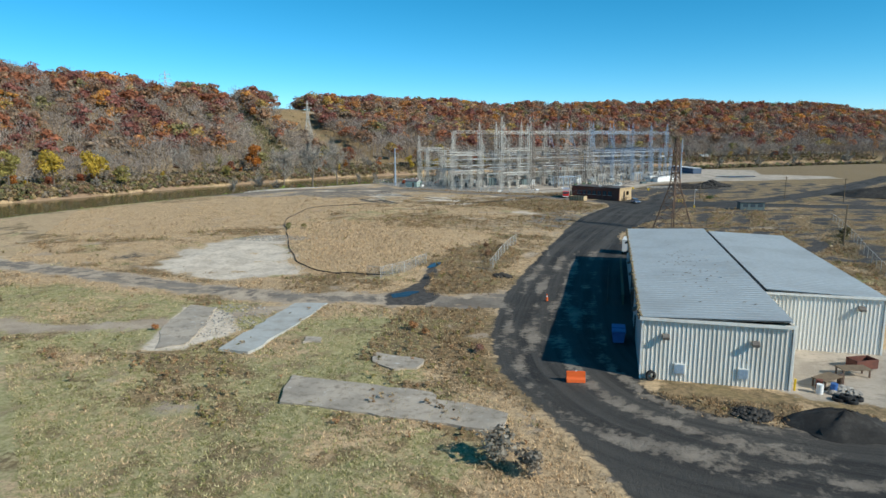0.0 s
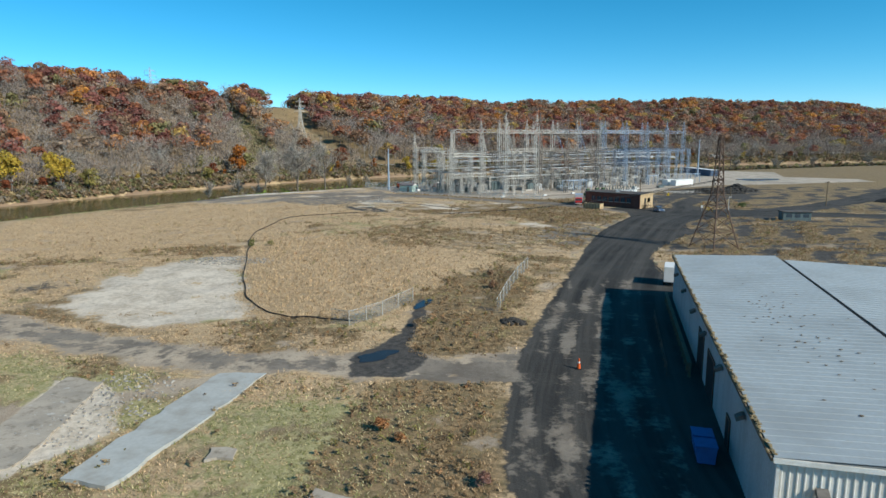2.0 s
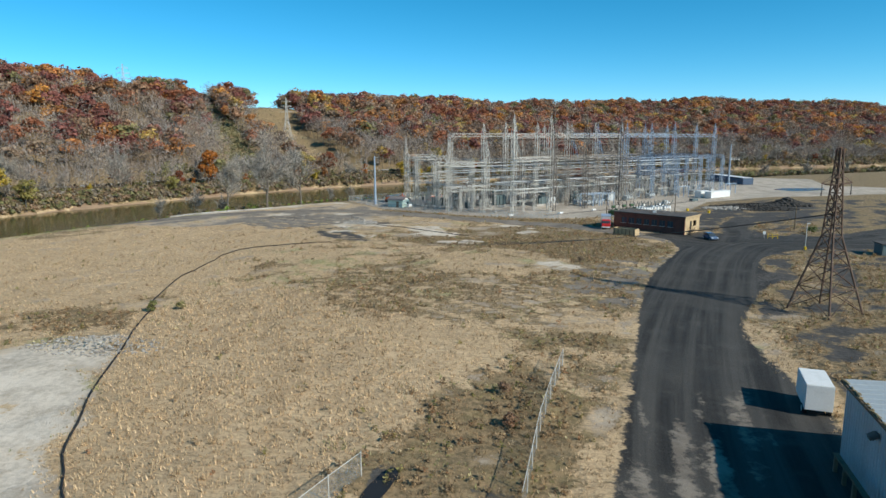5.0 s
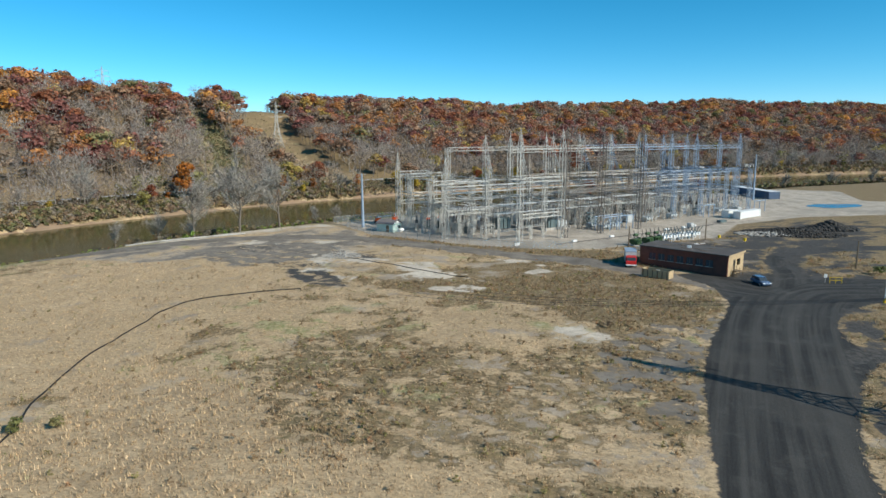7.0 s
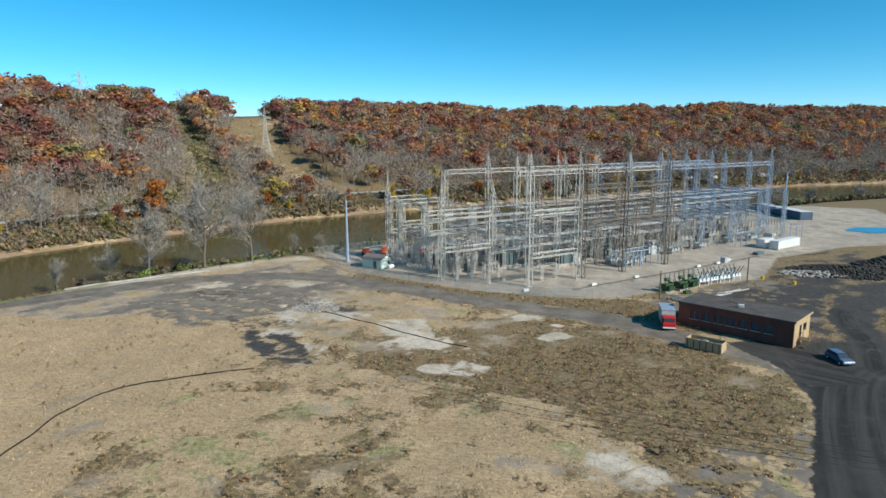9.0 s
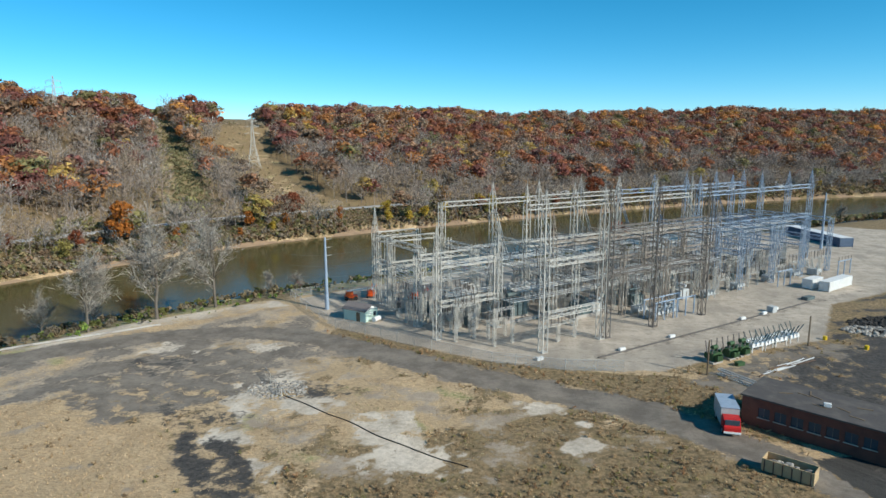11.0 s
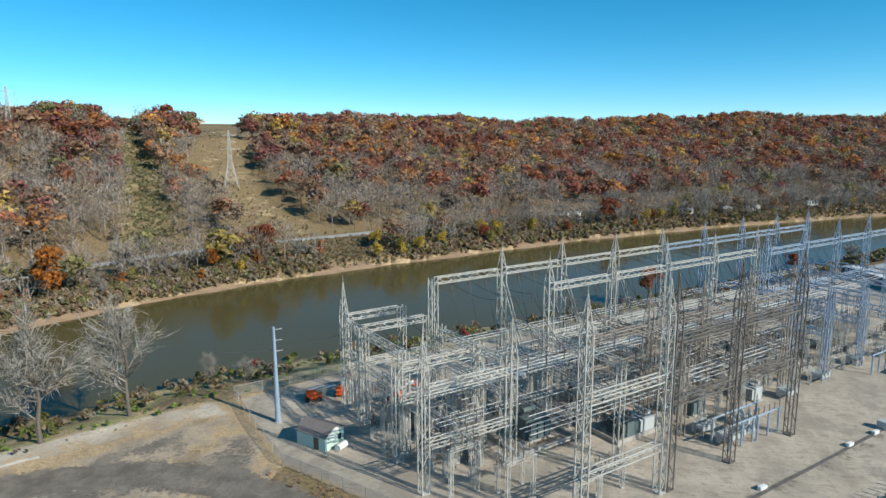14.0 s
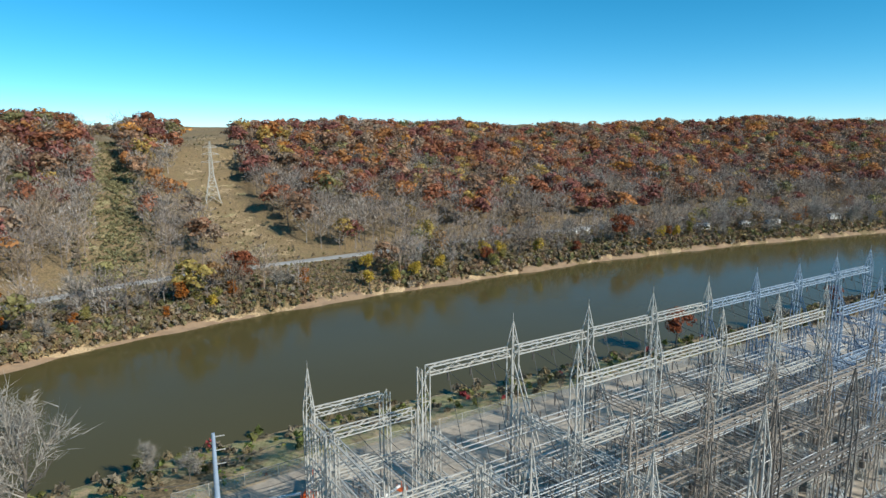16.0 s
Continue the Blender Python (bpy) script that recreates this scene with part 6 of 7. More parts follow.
# control cabinets, dark reactors and cable risers among the stands
cab = thing("control_cabinet", "dark grey control cabinet on a concrete pad", "cabinet", uv(-2, 20), group="control cabinets")
part("body", boxgeo((-0.7, -0.45, 0.15), (0.7, 0.45, 2.0)), M_TANK, cab, bevel=0.03)
part("pad", boxgeo((-0.9, -0.65, -0.05), (0.9, 0.65, 0.15)), M_CONCRETE, cab)
part("door", boxgeo((-0.62, -0.49, 0.25), (0.62, -0.455, 1.9)), M_DARKSTEEL, cab)
reac = thing("voltage_transformer", "dark bushing-topped voltage transformer on steel stand", "transformer", uv(1, 24), group="voltage transformers")
part("stand", column_geo(2.2, 0.7, 0, 1, 0.1, 0.05, 0.7), M_STEEL, reac)
part("tank", cylgeo((0, 0, 2.2), (0, 0, 3.3), 0.42), M_DARKSTEEL, reac)
part("bushing", insulator_geo((0, 0, 3.3), (0, 0, 5.4), 0.2, 9), M_PORCELAIN, reac)
rc = random.Random(17)
for bay in range(-1, 8):
    u0 = 2.2 + 14.92 * bay
    for _ in range(9):
        v = rc.uniform(13, 36)
        u = u0 + rc.uniform(1, 14)
        if (bay < 0 and v < 20) or not bay_clear(u, v):
            continue
        copy_thing(cab if rc.random() < 0.35 else reac, uv(u, v, 0, rc.choice((0, 90))))
# low portal frames beside the dark gantry
for u, v, L in ((34, 1.6, 6), (41, 1.4, 6), (34, 4.8, 12), (116, 3.5, 7), (88, 5.2, 6)):
    t = thing("bus_frame", "low blue-grey tubular bus frame on posts", "frame", uv(u, v), group="low bus frames")
    for x in (0, L / 2, L):
        part("post", shared("busframe post|1", lambda: cylgeo((0, 0, 0), (0, 0, 4.2), 0.16, sides=8), M_BLUESTEEL), M_BLUESTEEL, t, m=pose(x, 0, 0))
    part("rail", cylgeo((-0.4, 0, 4.25), (L + 0.4, 0, 4.25), 0.15, sides=8), M_BLUESTEEL, t)
    for i in range(5):
        part("insulator", shared("insulator|1.2", lambda: insulator_geo((0, 0, 0), (0, 0, 1.2)), M_PORCELAIN), M_PORCELAIN, t, m=pose(i * L / 4, 0, 4.36))

# steel monopoles
for x, y, h, s in ((-73.0, 290.3, 17.2, 1.0), (72.7, 398.9, 20.0, 1.0)):
    t = thing("steel_pole", "tall tapered blue-grey steel monopole with side arms", "pole", pose(x, y, 0), group="monopoles")
    part("shaft", cylgeo((0, 0, 0), (0, 0, h), 0.5, 0.22, 16), M_BLUESTEEL, t)
    part("base_plate", cylgeo((0, 0, -0.1), (0, 0, 0.15), 0.8, sides=16), M_CONCRETE, t)
    for i, z in enumerate((h - 0.5, h - 2.4, h - 4.3)):
        part("arm", cylgeo((0, 0, z), (1.3, 0.5, z + 0.15), 0.07, sides=6), M_STEEL, t)

# mint shed
shed = thing("utility_shed", "small pale mint shed with grey-brown gable roof", "shed", pose(-66.6, 283.5, 0, 0, 0, -20.2))
part("wall", boxgeo((0, 0, 0), (6.0, 4.6, 2.5)), M_MINT, shed, bevel=0.02)
for y0, y1, mir in ((-0.35, 2.3, 1), (4.95, 2.3, -1)):
    geo = Geo()
    geo.prism([(y0, 2.42), (y1, 3.5), (y1, 3.62), (y0, 2.54)], "x", -0.3, 6.3)
    part("roof", geo, M_SHEDROOF, shed, "grey-brown shingle roof slope")
for x in (-0.0, 5.9):
    geo = Geo()
    geo.prism([(0, 2.5), (4.6, 2.5), (2.3, 3.45)], "x", x, x + 0.1)
    part("gable", geo, M_WHITE, shed)
part("door", boxgeo((3.6, -0.06, 0.05), (4.6, 0.01, 2.05)), M_WOOD, shed, "brown timber door")
part("vent", boxgeo((6.005, 1.4, 1.5), (6.08, 2.2, 2.0)), M_WHITE, shed)
part("window", boxgeo((6.005, 3.0, 0.9), (6.07, 3.8, 1.8)), M_GLASS, shed)
solo("propane_tank", cylgeo((0, 0, 0.7), (2.2, 0, 0.7), 0.55), M_WHITE, "white fuel tank lying beside the mint shed", "tank", pose(-59.2, 282.0, -0.1, 0, 0, 70))


def boom_lift(m, label):
    t = thing("boom_lift", label, "lift", m, group="orange lifts")
    part("chassis", boxgeo((-1.6, -1.0, 0.5), (1.6, 1.0, 1.1)), M_ORANGE, t, bevel=0.06)
    part("turret", boxgeo((-1.3, -0.8, 1.1), (0.6, 0.8, 2.0)), M_ORANGE, t, bevel=0.1)
    for x in (-1.1, 1.1):
        for y in (-1.15, 1.15):
            part("wheel", cylgeo((x, y - 0.17, 0.5), (x, y + 0.17, 0.5), 0.5), M_BLACK, t)
    part("boom", cylgeo((-1.0, 0, 2.1), (4.2, 0, 2.6), 0.2, sides=8), M_WHITE, t)
    b = part("basket", boxgeo((4.2, -0.6, 1.6), (5.2, 0.6, 1.7)), M_ORANGE, t)
    for x in (4.2, 5.2):
        for y in (-0.6, 0.6):
            part("rail", cylgeo((x, y, 1.7), (x, y, 2.7), 0.04, sides=6), M_ORANGE, b)
    return t


boom_lift(pose(-70.6, 300.6, 0, 0, 0, 20), "bright orange boom lift parked behind the shed")
boom_lift(pose(-66.0, 303.8, 0, 0, 0, 100), "bright orange boom lift parked by the gantry")
boom_lift(pose(-54.8, 303.0, 0, 0, 0, 60), "orange boom lift under the lattice steel")
for u, v in ((1.5, 47.5), (5, 45), (9, 47), (20, 44), (26, 43.5), (38, 44)):
    solo("equipment_crate", boxgeo((-1.6, -0.6, 0), (1.6, 0.6, 1.0)), M_WHITE, "white equipment crate by the river fence", "crate", uv(u, v, 0, u * 7), group="crates", bevel=0.04)
for x, y in ((-22.6, 264.1), (-7.4, 272.1), (3.2, 282.1), (20.7, 298.2), (26.7, 303.6), (30.5, 308.3)):
    solo("concrete_block", boxgeo((-0.75, -0.3, 0), (0.75, 0.3, 0.6)), M_WHITE, "white-painted concrete block edging the yard road", "block", pose(x, y, 0, 0, 0, 40), group="edge blocks", bevel=0.05)
for x, y, w, h in ((29.0, 306.0, 1.6, 1.4), (41.5, 319.9, 3.2, 0.8)):
    solo("steel_skid", boxgeo((-w / 2, -0.8, 0), (w / 2, 0.8, h)), M_TANK if h < 1 else M_TANKPALE, "grey steel equipment skid at the yard edge", "skid", pose(x, y, 0, 0, 0, 40), bevel=0.05)

trench = thing("cable_trench", "long dark cable trench with steel covers across the yard", "trench")
for (x0, y0), (x1, y1) in zip(((-12, 267.2), (1, 279.2), (14, 291.4), (27.5, 304.4)), ((1, 279.2), (14, 291.4), (27.5, 304.4), (41, 317.4))):
    a, n = math.degrees(math.atan2(y1 - y0, x1 - x0)), math.dist((x0, y0), (x1, y1))
    part("cover", boxgeo((0, -0.28, -0.1), (n - 0.06, 0.28, 0.1)), M_DARKSTEEL, trench, m=pose(x0, y0, 0, 0, 0, a))


def container(m, L, W, H, label, mat=None):
    """A box with corrugated sides, corner posts and a door end."""
    t = thing("storage_container", label, "container", m, group="yard containers")
    mat = mat or M_WHITE
    part("wall", ribbed(L, H - 0.2, 0.3, 0.04), mat, t, m=pose(0, 0, 0.15))
    part("wall", ribbed(L, H - 0.2, 0.3, 0.04), mat, t, m=pose(L, W, 0.15, 0, 0, 180))
    part("wall", ribbed(W, H - 0.2, 0.6, 0.03), mat, t, m=pose(L, 0, 0.15, 0, 0, 90))
    part("wall", ribbed(W, H - 0.2, 0.6, 0.03), mat, t, m=pose(0, W, 0.15, 0, 0, -90))
    part("roof", boxgeo((-0.05, -0.05, H - 0.04), (L + 0.05, W + 0.05, H + 0.06)), M_WHITE, t, bevel=0.02)
    for x in (0, L):
        for y in (0, W):
            part("corner_post", boxgeo((x - 0.08, y - 0.08, 0), (x + 0.08, y + 0.08, H - 0.05)), mat, t)
    return t


container(pose(49.4, 328.5, 0, 0, 0, 47), 13.5, 2.5, 2.6, "long white storage container on pale gravel")
container(pose(46.2, 331.0, 0, 0, 0, 47), 6.0, 2.5, 2.6, "short white storage container on pale gravel")
container(pose(85.3, 404.4, 0, 0, 0, 104), 34, 5.0, 3.4, "very long low building with dark blue-grey sides and white roof", M_NAVY)

# laydown row behind the brick building
r5 = random.Random(8)
for i, (x, y) in enumerate(((8.2, 268.6), (11.6, 271.2), (14.0, 273.2))):
    transformer("small green transformer standing in the laydown row", M_GREEN, 2.0, 1.4, 1.9, m=pose(x, y, ground_z(x, y), 0, 0, 40))
for x, y in ((17.0, 275.8), (19.6, 278.0), (22.6, 280.6), (25.8, 283.4)):
    breaker("white circuit breaker with fanned dark bushings in laydown row", M_WHITE, pose(x, y, ground_z(x, y), 0, 0, 40 + r5.uniform(-8, 8)), 1.9, "laydown breakers", M_TANK)
solo("green_box", boxgeo((-0.8, -0.5, 0), (0.8, 0.5, 0.7)), M_GREEN, "low green steel box on the bare ground", "box", pose(12.4, 267.6, ground_z(12.4, 267.6), 0, 0, 30), bevel=0.04)


def wood_pole(x, y, h, arm=True, label="weathered brown wooden utility pole"):
    t = thing("utility_pole", label, "pole", pose(x, y, ground_z(x, y) - 0.05, 0, 0, 30), group="wooden poles")
    part("shaft", cylgeo((0, 0, -0.2), (0, 0, h), 0.17, 0.12, 10), M_WOOD, t)
    if arm:
        a = part("crossarm", boxgeo((-1.1, 0.12, h - 0.6), (1.1, 0.24, h - 0.45)), M_WOOD, t)
        for px_ in (-0.95, 0, 0.95):
            part("insulator", cylgeo((px_, 0.18, h - 0.45), (px_, 0.18, h - 0.2), 0.06, sides=6), M_PORCELAIN, a)
    return t


for x, y, h, a in ((5.8, 262.0, 6.2, False), (28.3, 281.3, 6.0, False), (51.9, 245.7, 6.2, False), (59.2, 143.5, 8.5, False), (82, 250, 8, True), (-190, 424, 8.5, True), (-128, 500, 8.5, True), (96, 236, 8, True)):
    wood_pole(x, y, h, a)

# pipes and timbers lying behind the brick building
for i in range(9):
    x, y = 14.0 + i * 0.9, 262.5 + i * 0.8 + r5.uniform(-1, 1)
    solo("steel_pipe", cylgeo((0, 0, 0.1), (5.5 + r5.uniform(-1, 3), 0, 0.1), 0.11, sides=8), M_BUS if i % 3 else M_RUST, "long steel pipe lying on dark ground", "pipe", pose(x, y, ground_z(x, y), 0, 0, 42 + r5.uniform(-7, 7)), group="loose pipes")
solo("steel_truss", beam_geo(9.0, 0.8, 0.8), M_TANKPALE, "pale steel truss section lying on the ground", "truss", pose(7.8, 262.5, 0.9, 0, 0, -52))

# ---- brick building, truck, bin and car ----
BB = pose(22.2, 231.8, 0, 0, 0, 145.6)
brick = thing("brick_building", "low red-brick building with flat dark roof and broken windows", "building", BB)
L, D, H = 19.3, 8.6, 4.3


def wall_with_openings(length, h, thick, holes):
    """A wall along x with rectangular holes (x0, x1, z0, z1), thickness towards +y."""
    geo = Geo()
    cuts = sorted({0.0, length, *[a for q in holes for a in q[:2]]})
    rows = sorted({0.0, h, *[a for q in holes for a in q[2:]]})
    nc, nr = len(cuts), len(rows)
    geo.v = [(x, y, z) for y in (0.0, thick) for z in rows for x in cuts]
    at = lambda i, j, s: s * nc * nr + j * nc + i

    def solid(i, j):
        if not (0 <= i < nc - 1 and 0 <= j < nr - 1):
            return False
        cx, cz = (cuts[i] + cuts[i + 1]) / 2, (rows[j] + rows[j + 1]) / 2
        return not any(a < cx < b and c < cz < d for a, b, c, d in holes)

    for i in range(nc - 1):
        for j in range(nr - 1):
            if not solid(i, j):
                continue
            geo.f.append((at(i, j, 0), at(i + 1, j, 0), at(i + 1, j + 1, 0), at(i, j + 1, 0)))
            geo.f.append((at(i, j, 1), at(i, j + 1, 1), at(i + 1, j + 1, 1), at(i + 1, j, 1)))
            for di, dj, p, q in ((-1, 0, (i, j), (i, j + 1)), (1, 0, (i + 1, j), (i + 1, j + 1)), (0, -1, (i, j), (i + 1, j)), (0, 1, (i, j + 1), (i + 1, j + 1))):
                if not solid(i + di, j + dj):
                    geo.f.append((at(*p, 0), at(*q, 0), at(*q, 1), at(*p, 1)))
    return geo


# the street side runs from the corner towards the truck; the building lies on its far side
wins = [(3.0 + i * 2.1, 4.5 + i * 2.1, 1.7, 3.1) for i in range(7)]
part("wall", wall_with_openings(L, H, 0.35, wins), M_BRICK, brick, "red brick front wall", pose(0, 0, 0) @ Matrix.Scale(-1, 4, (0, 1, 0)))
part("wall", boxgeo((L - 0.35, -D, 0), (L, -0.36, H)), M_BRICK, brick, "red brick end wall")
part("wall", boxgeo((0.36, -D, 0), (L - 0.36, -D + 0.35, H)), M_BRICK, brick, "red brick rear wall")
part("wall", wall_with_openings(D - 0.36, H, 0.35, [(2.6, 3.7, 1.0, 3.2), (4.6, 6.4, 1.7, 3.1)]), M_BRICKTAN, brick, "tan brick end wall with door", pose(0.0, -0.36, 0, 0, 0, -90))
part("roof", boxgeo((-0.25, -D - 0.25, H + 0.004), (L + 0.25, 0.25, H + 0.22)), M_FLATROOF, brick, "flat tarred roof with rubbish", bevel=0.03)
part("fascia", boxgeo((-0.32, -D - 0.2, H - 0.12), (-0.254, 0.2, H + 0.2)), M_BRICKTAN, brick)
part("floor", boxgeo((0.36, -D + 0.36, 0.02), (L - 0.36, -0.36, 0.9)), M_DARK, brick, "dark interior floor")
for i, (a, b, c, d) in enumerate(wins):
    w = part("window", boxgeo((a, -0.25, c), (b, -0.18, d)), M_GLASS, brick, "dark window, panes partly broken")
    part("mullion", boxgeo(((a + b) / 2 - 0.04, -0.17, c), ((a + b) / 2 + 0.04, -0.1, d)), M_DARKSTEEL, w)
    part("sill", boxgeo((a - 0.1, 0.0, c - 0.12), (b + 0.1, 0.12, c)), M_CONCRETE, w)
# Near-black panel set in the doorway to paint in its shade.
part("door", boxgeo((0.12, -4.04, 1.0), (0.2, -2.98, 3.2)), M_DARK, brick, "doorway, near-black panel for the shade inside")
st = part("landing", boxgeo((-1.6, -4.4, 0.85), (-0.01, -2.6, 1.0)), M_WOOD, brick, "timber stair landing")
for i in range(4):
    part("step", boxgeo((-1.6, -2.59 + i * 0.3, 0.66 - i * 0.2), (-0.3, -2.3 + i * 0.3, 0.72 - i * 0.2)), M_WOOD, st)
for x in (-1.55, -0.25):
    part("handrail", cylgeo((x, -4.3, 1.9), (x, -2.5, 1.9), 0.04, sides=6), M_WOOD, st)
    part("handrail", cylgeo((x, -2.5, 1.9), (x, -1.2, 0.95), 0.04, sides=6), M_WOOD, st)
    for y in (-4.3, -2.5):
        part("post", cylgeo((x, y, 0), (x, y, 1.9), 0.05, sides=6), M_WOOD, st)
    part("post", cylgeo((x, -1.2, 0), (x, -1.2, 0.95), 0.05, sides=6), M_WOOD, st)
solo("roof_vent", boxgeo((-0.4, -0.3, 0), (0.5, 0.3, 0.5)), M_WHITE, "broken white roof vent on the tarred roof", "vent", BB @ pose(9.5, -3.2, H + 0.22, 0, 0, 20), bevel=0.05)
for i in range(8):
    solo("roof_board", boxgeo((-0.9, -0.1, 0), (0.9, 0.1, 0.06)), M_WOOD, "loose weathered board lying on the flat roof", "board", BB @ pose(4 + r5.uniform(0, 13), -1.5 - r5.uniform(0, 5.5), H + 0.225, 0, 0, r5.uniform(0, 180)), group="roof boards")


def wheels(t, spots, r=0.34, w=0.22):
    for x, y in spots:
        tyre = part("wheel", cylgeo((x, y - w / 2, r), (x, y + w / 2, r), r, sides=16), M_BLACK, t)
        part("rim", cylgeo((x, y - w / 2 - 0.01, r), (x, y + w / 2 + 0.01, r), r * 0.6, sides=12), M_BUS, tyre)


car = thing("estate_car", "silver-blue estate car parked by the brick building", "car", pose(27.2, 226.6, ground_z(27.2, 226.6), 0, 0, -77))
geo = Geo()
geo.prism([(-2.3, 0.35), (2.25, 0.35), (2.35, 0.6), (2.2, 0.82), (1.2, 0.95), (-2.25, 0.98), (-2.38, 0.6)], "y", -0.9, 0.9)
part("body", geo, M_CARBLUE, car, bevel=0.06)
geo = Geo()
geo.prism([(-2.2, 0.97), (1.15, 0.94), (0.45, 1.44), (-1.9, 1.5)], "y", -0.78, 0.78)
part("cabin", geo, M_GLASS, car, "dark glazed cabin", bevel=0.05)
part("roof", boxgeo((-1.85, -0.74, 1.49), (0.4, 0.74, 1.55)), M_CARBLUE, car, bevel=0.03)
wheels(car, ((-1.45, -0.85), (-1.45, 0.85), (1.4, -0.85), (1.4, 0.85)))
for y in (-0.65, 0.65):
    part("headlight", boxgeo((2.2, y - 0.2, 0.6), (2.34, y + 0.2, 0.76)), M_WHITE, car, bevel=0.03)
    part("tail_light", boxgeo((-2.4, y - 0.12, 0.62), (-2.3, y + 0.12, 0.9)), M_RED, car, bevel=0.02)

truck = thing("box_truck", "red-cab box truck with blue-grey roof by brick wall", "truck", pose(4.1, 241.2, ground_z(4.1, 241.2), 0, 0, -93))
geo = Geo()
geo.prism([(1.6, 0.55), (3.6, 0.55), (3.65, 1.3), (3.35, 1.45), (2.9, 2.35), (1.6, 2.45)], "y", -1.1, 1.1)
part("cab", geo, M_RED, truck, bevel=0.08)
part("windscreen", boxgeo((3.05, -0.95, 1.5), (3.36, 0.95, 2.2)), M_GLASS, truck, bevel=0.05)
part("cargo_box", boxgeo((-3.6, -1.2, 0.8), (1.5, 1.2, 3.2)), M_TANKPALE, truck, bevel=0.04)
part("box_roof", boxgeo((-3.65, -1.22, 3.202), (1.55, 1.22, 3.28)), M_BLUESTEEL, truck, "pale blue box roof")
part("chassis", boxgeo((-3.6, -0.5, 0.5), (3.4, 0.5, 0.8)), M_BLACK, truck)
part("bumper", boxgeo((3.62, -1.1, 0.5), (3.8, 1.1, 0.75)), M_WHITE, truck, bevel=0.03)
wheels(truck, ((-2.3, -1.0), (-2.3, 1.0), (2.6, -1.0), (2.6, 1.0)), 0.48, 0.3)

bin_ = thing("roll_off_bin", "rusty tan steel roll-off bin full of scrap", "dumpster", pose(5.0, 228.6, ground_z(7, 227), 0, 0, -32))
for lo, hi in (((0, 0, 0.15), (5.7, 0.1, 1.7)), ((0, 2.2, 0.15), (5.7, 2.3, 1.7)), ((0, 0.11, 0.15), (0.1, 2.19, 1.7)), ((5.6, 0.11, 0.15), (5.7, 2.19, 1.7))):
    part("side", boxgeo(lo, hi), M_BRICKTAN, bin_, "tan steel side")
for i in range(6):
    part("rib", boxgeo((0.3 + i, -0.1, 0.2), (0.42 + i, -0.004, 1.6)), M_RUST, bin_)
part("floor", boxgeo((0.11, 0.11, 0.1), (5.59, 2.19, 0.2)), M_RUST, bin_)
geo = Geo()
for i in range(26):
    geo.lump((r5.uniform(0.5, 5.2), r5.uniform(0.5, 1.8), r5.uniform(0.6, 1.5)), (r5.uniform(0.2, 0.5), r5.uniform(0.2, 0.4), r5.uniform(0.15, 0.35)), r5)
solo("scrap_heap", geo, M_RUBBLE, "grey scrap heaped inside the tan bin", "scrap", bin_.matrix_world.copy(), kind="stuff")

# ---- rusty line tower and its wires ----
TW = pose(28.6, 163.2, 0, 0, 0, 32)


def line_tower(name, label, m, h, base, waist, arms, mat, group):
    """A four-legged lattice tower: splayed legs to the waist, slim mast, cross arms."""
    t = thing(name, label, "pylon", m, group=group)
    wz, ww = waist
    cs = ((-1, -1), (1, -1), (1, 1), (-1, 1))
    half = lambda z: (base + (ww - base) * z / wz) / 2 if z < wz else (ww + (0.5 - ww) * (z - wz) / (h - wz)) / 2
    for a, b in cs:
        geo = Geo()
        geo.bar((a * base / 2, b * base / 2, -0.3), (a * ww / 2, b * ww / 2, wz), 0.2 * h / 22)
        geo.bar((a * ww / 2, b * ww / 2, wz), (a * 0.25, b * 0.25, h), 0.16 * h / 22)
        part("leg", geo, mat, t)
    levels = [0, wz * 0.32, wz * 0.6, wz * 0.82, wz]
    z = wz
    while z < h - 1.0:
        z += max(1.0, (h - wz) / 8)
        levels.append(min(z, h))
    for j in range(4):
        geo = Geo()
        a, b = cs[j], cs[(j + 1) % 4]
        for z0, z1 in zip(levels[:-1], levels[1:]):
            p, q = half(z0), half(z1)
            geo.bar((a[0] * p, a[1] * p, z0), (b[0] * q, b[1] * q, z1), 0.09 * h / 22, sides=3)
            geo.bar((b[0] * p, b[1] * p, z0), (a[0] * q, a[1] * q, z1), 0.09 * h / 22, sides=3)
            geo.bar((a[0] * q, a[1] * q, z1), (b[0] * q, b[1] * q, z1), 0.09 * h / 22, sides=3)
        part("bracing", geo, mat, t)
    for z, reach in arms:
        for s in (-1, 1):
            geo = Geo()
            q = half(z)
            for y in (-q, q):
                geo.bar((s * q, y, z), (s * reach, 0, z + 0.15), 0.11 * h / 22, sides=3)
                geo.bar((s * q, y, z + 1.1), (s * reach, 0, z + 0.15), 0.09 * h / 22, sides=3)
            for f in (0.35, 0.7):
                x = s * (q + (reach - q) * f)
                geo.bar((x, -q * (1 - f), z), (x, q * (1 - f), z), 0.07, sides=3)
            arm = part("crossarm", geo, mat, t)
            part("insulator", insulator_geo((s * reach * 0.95, 0, z), (s * reach * 0.95, 0, z - 1.5 * h / 22), 0.13, 7), M_PORCELAIN, arm)
    return t


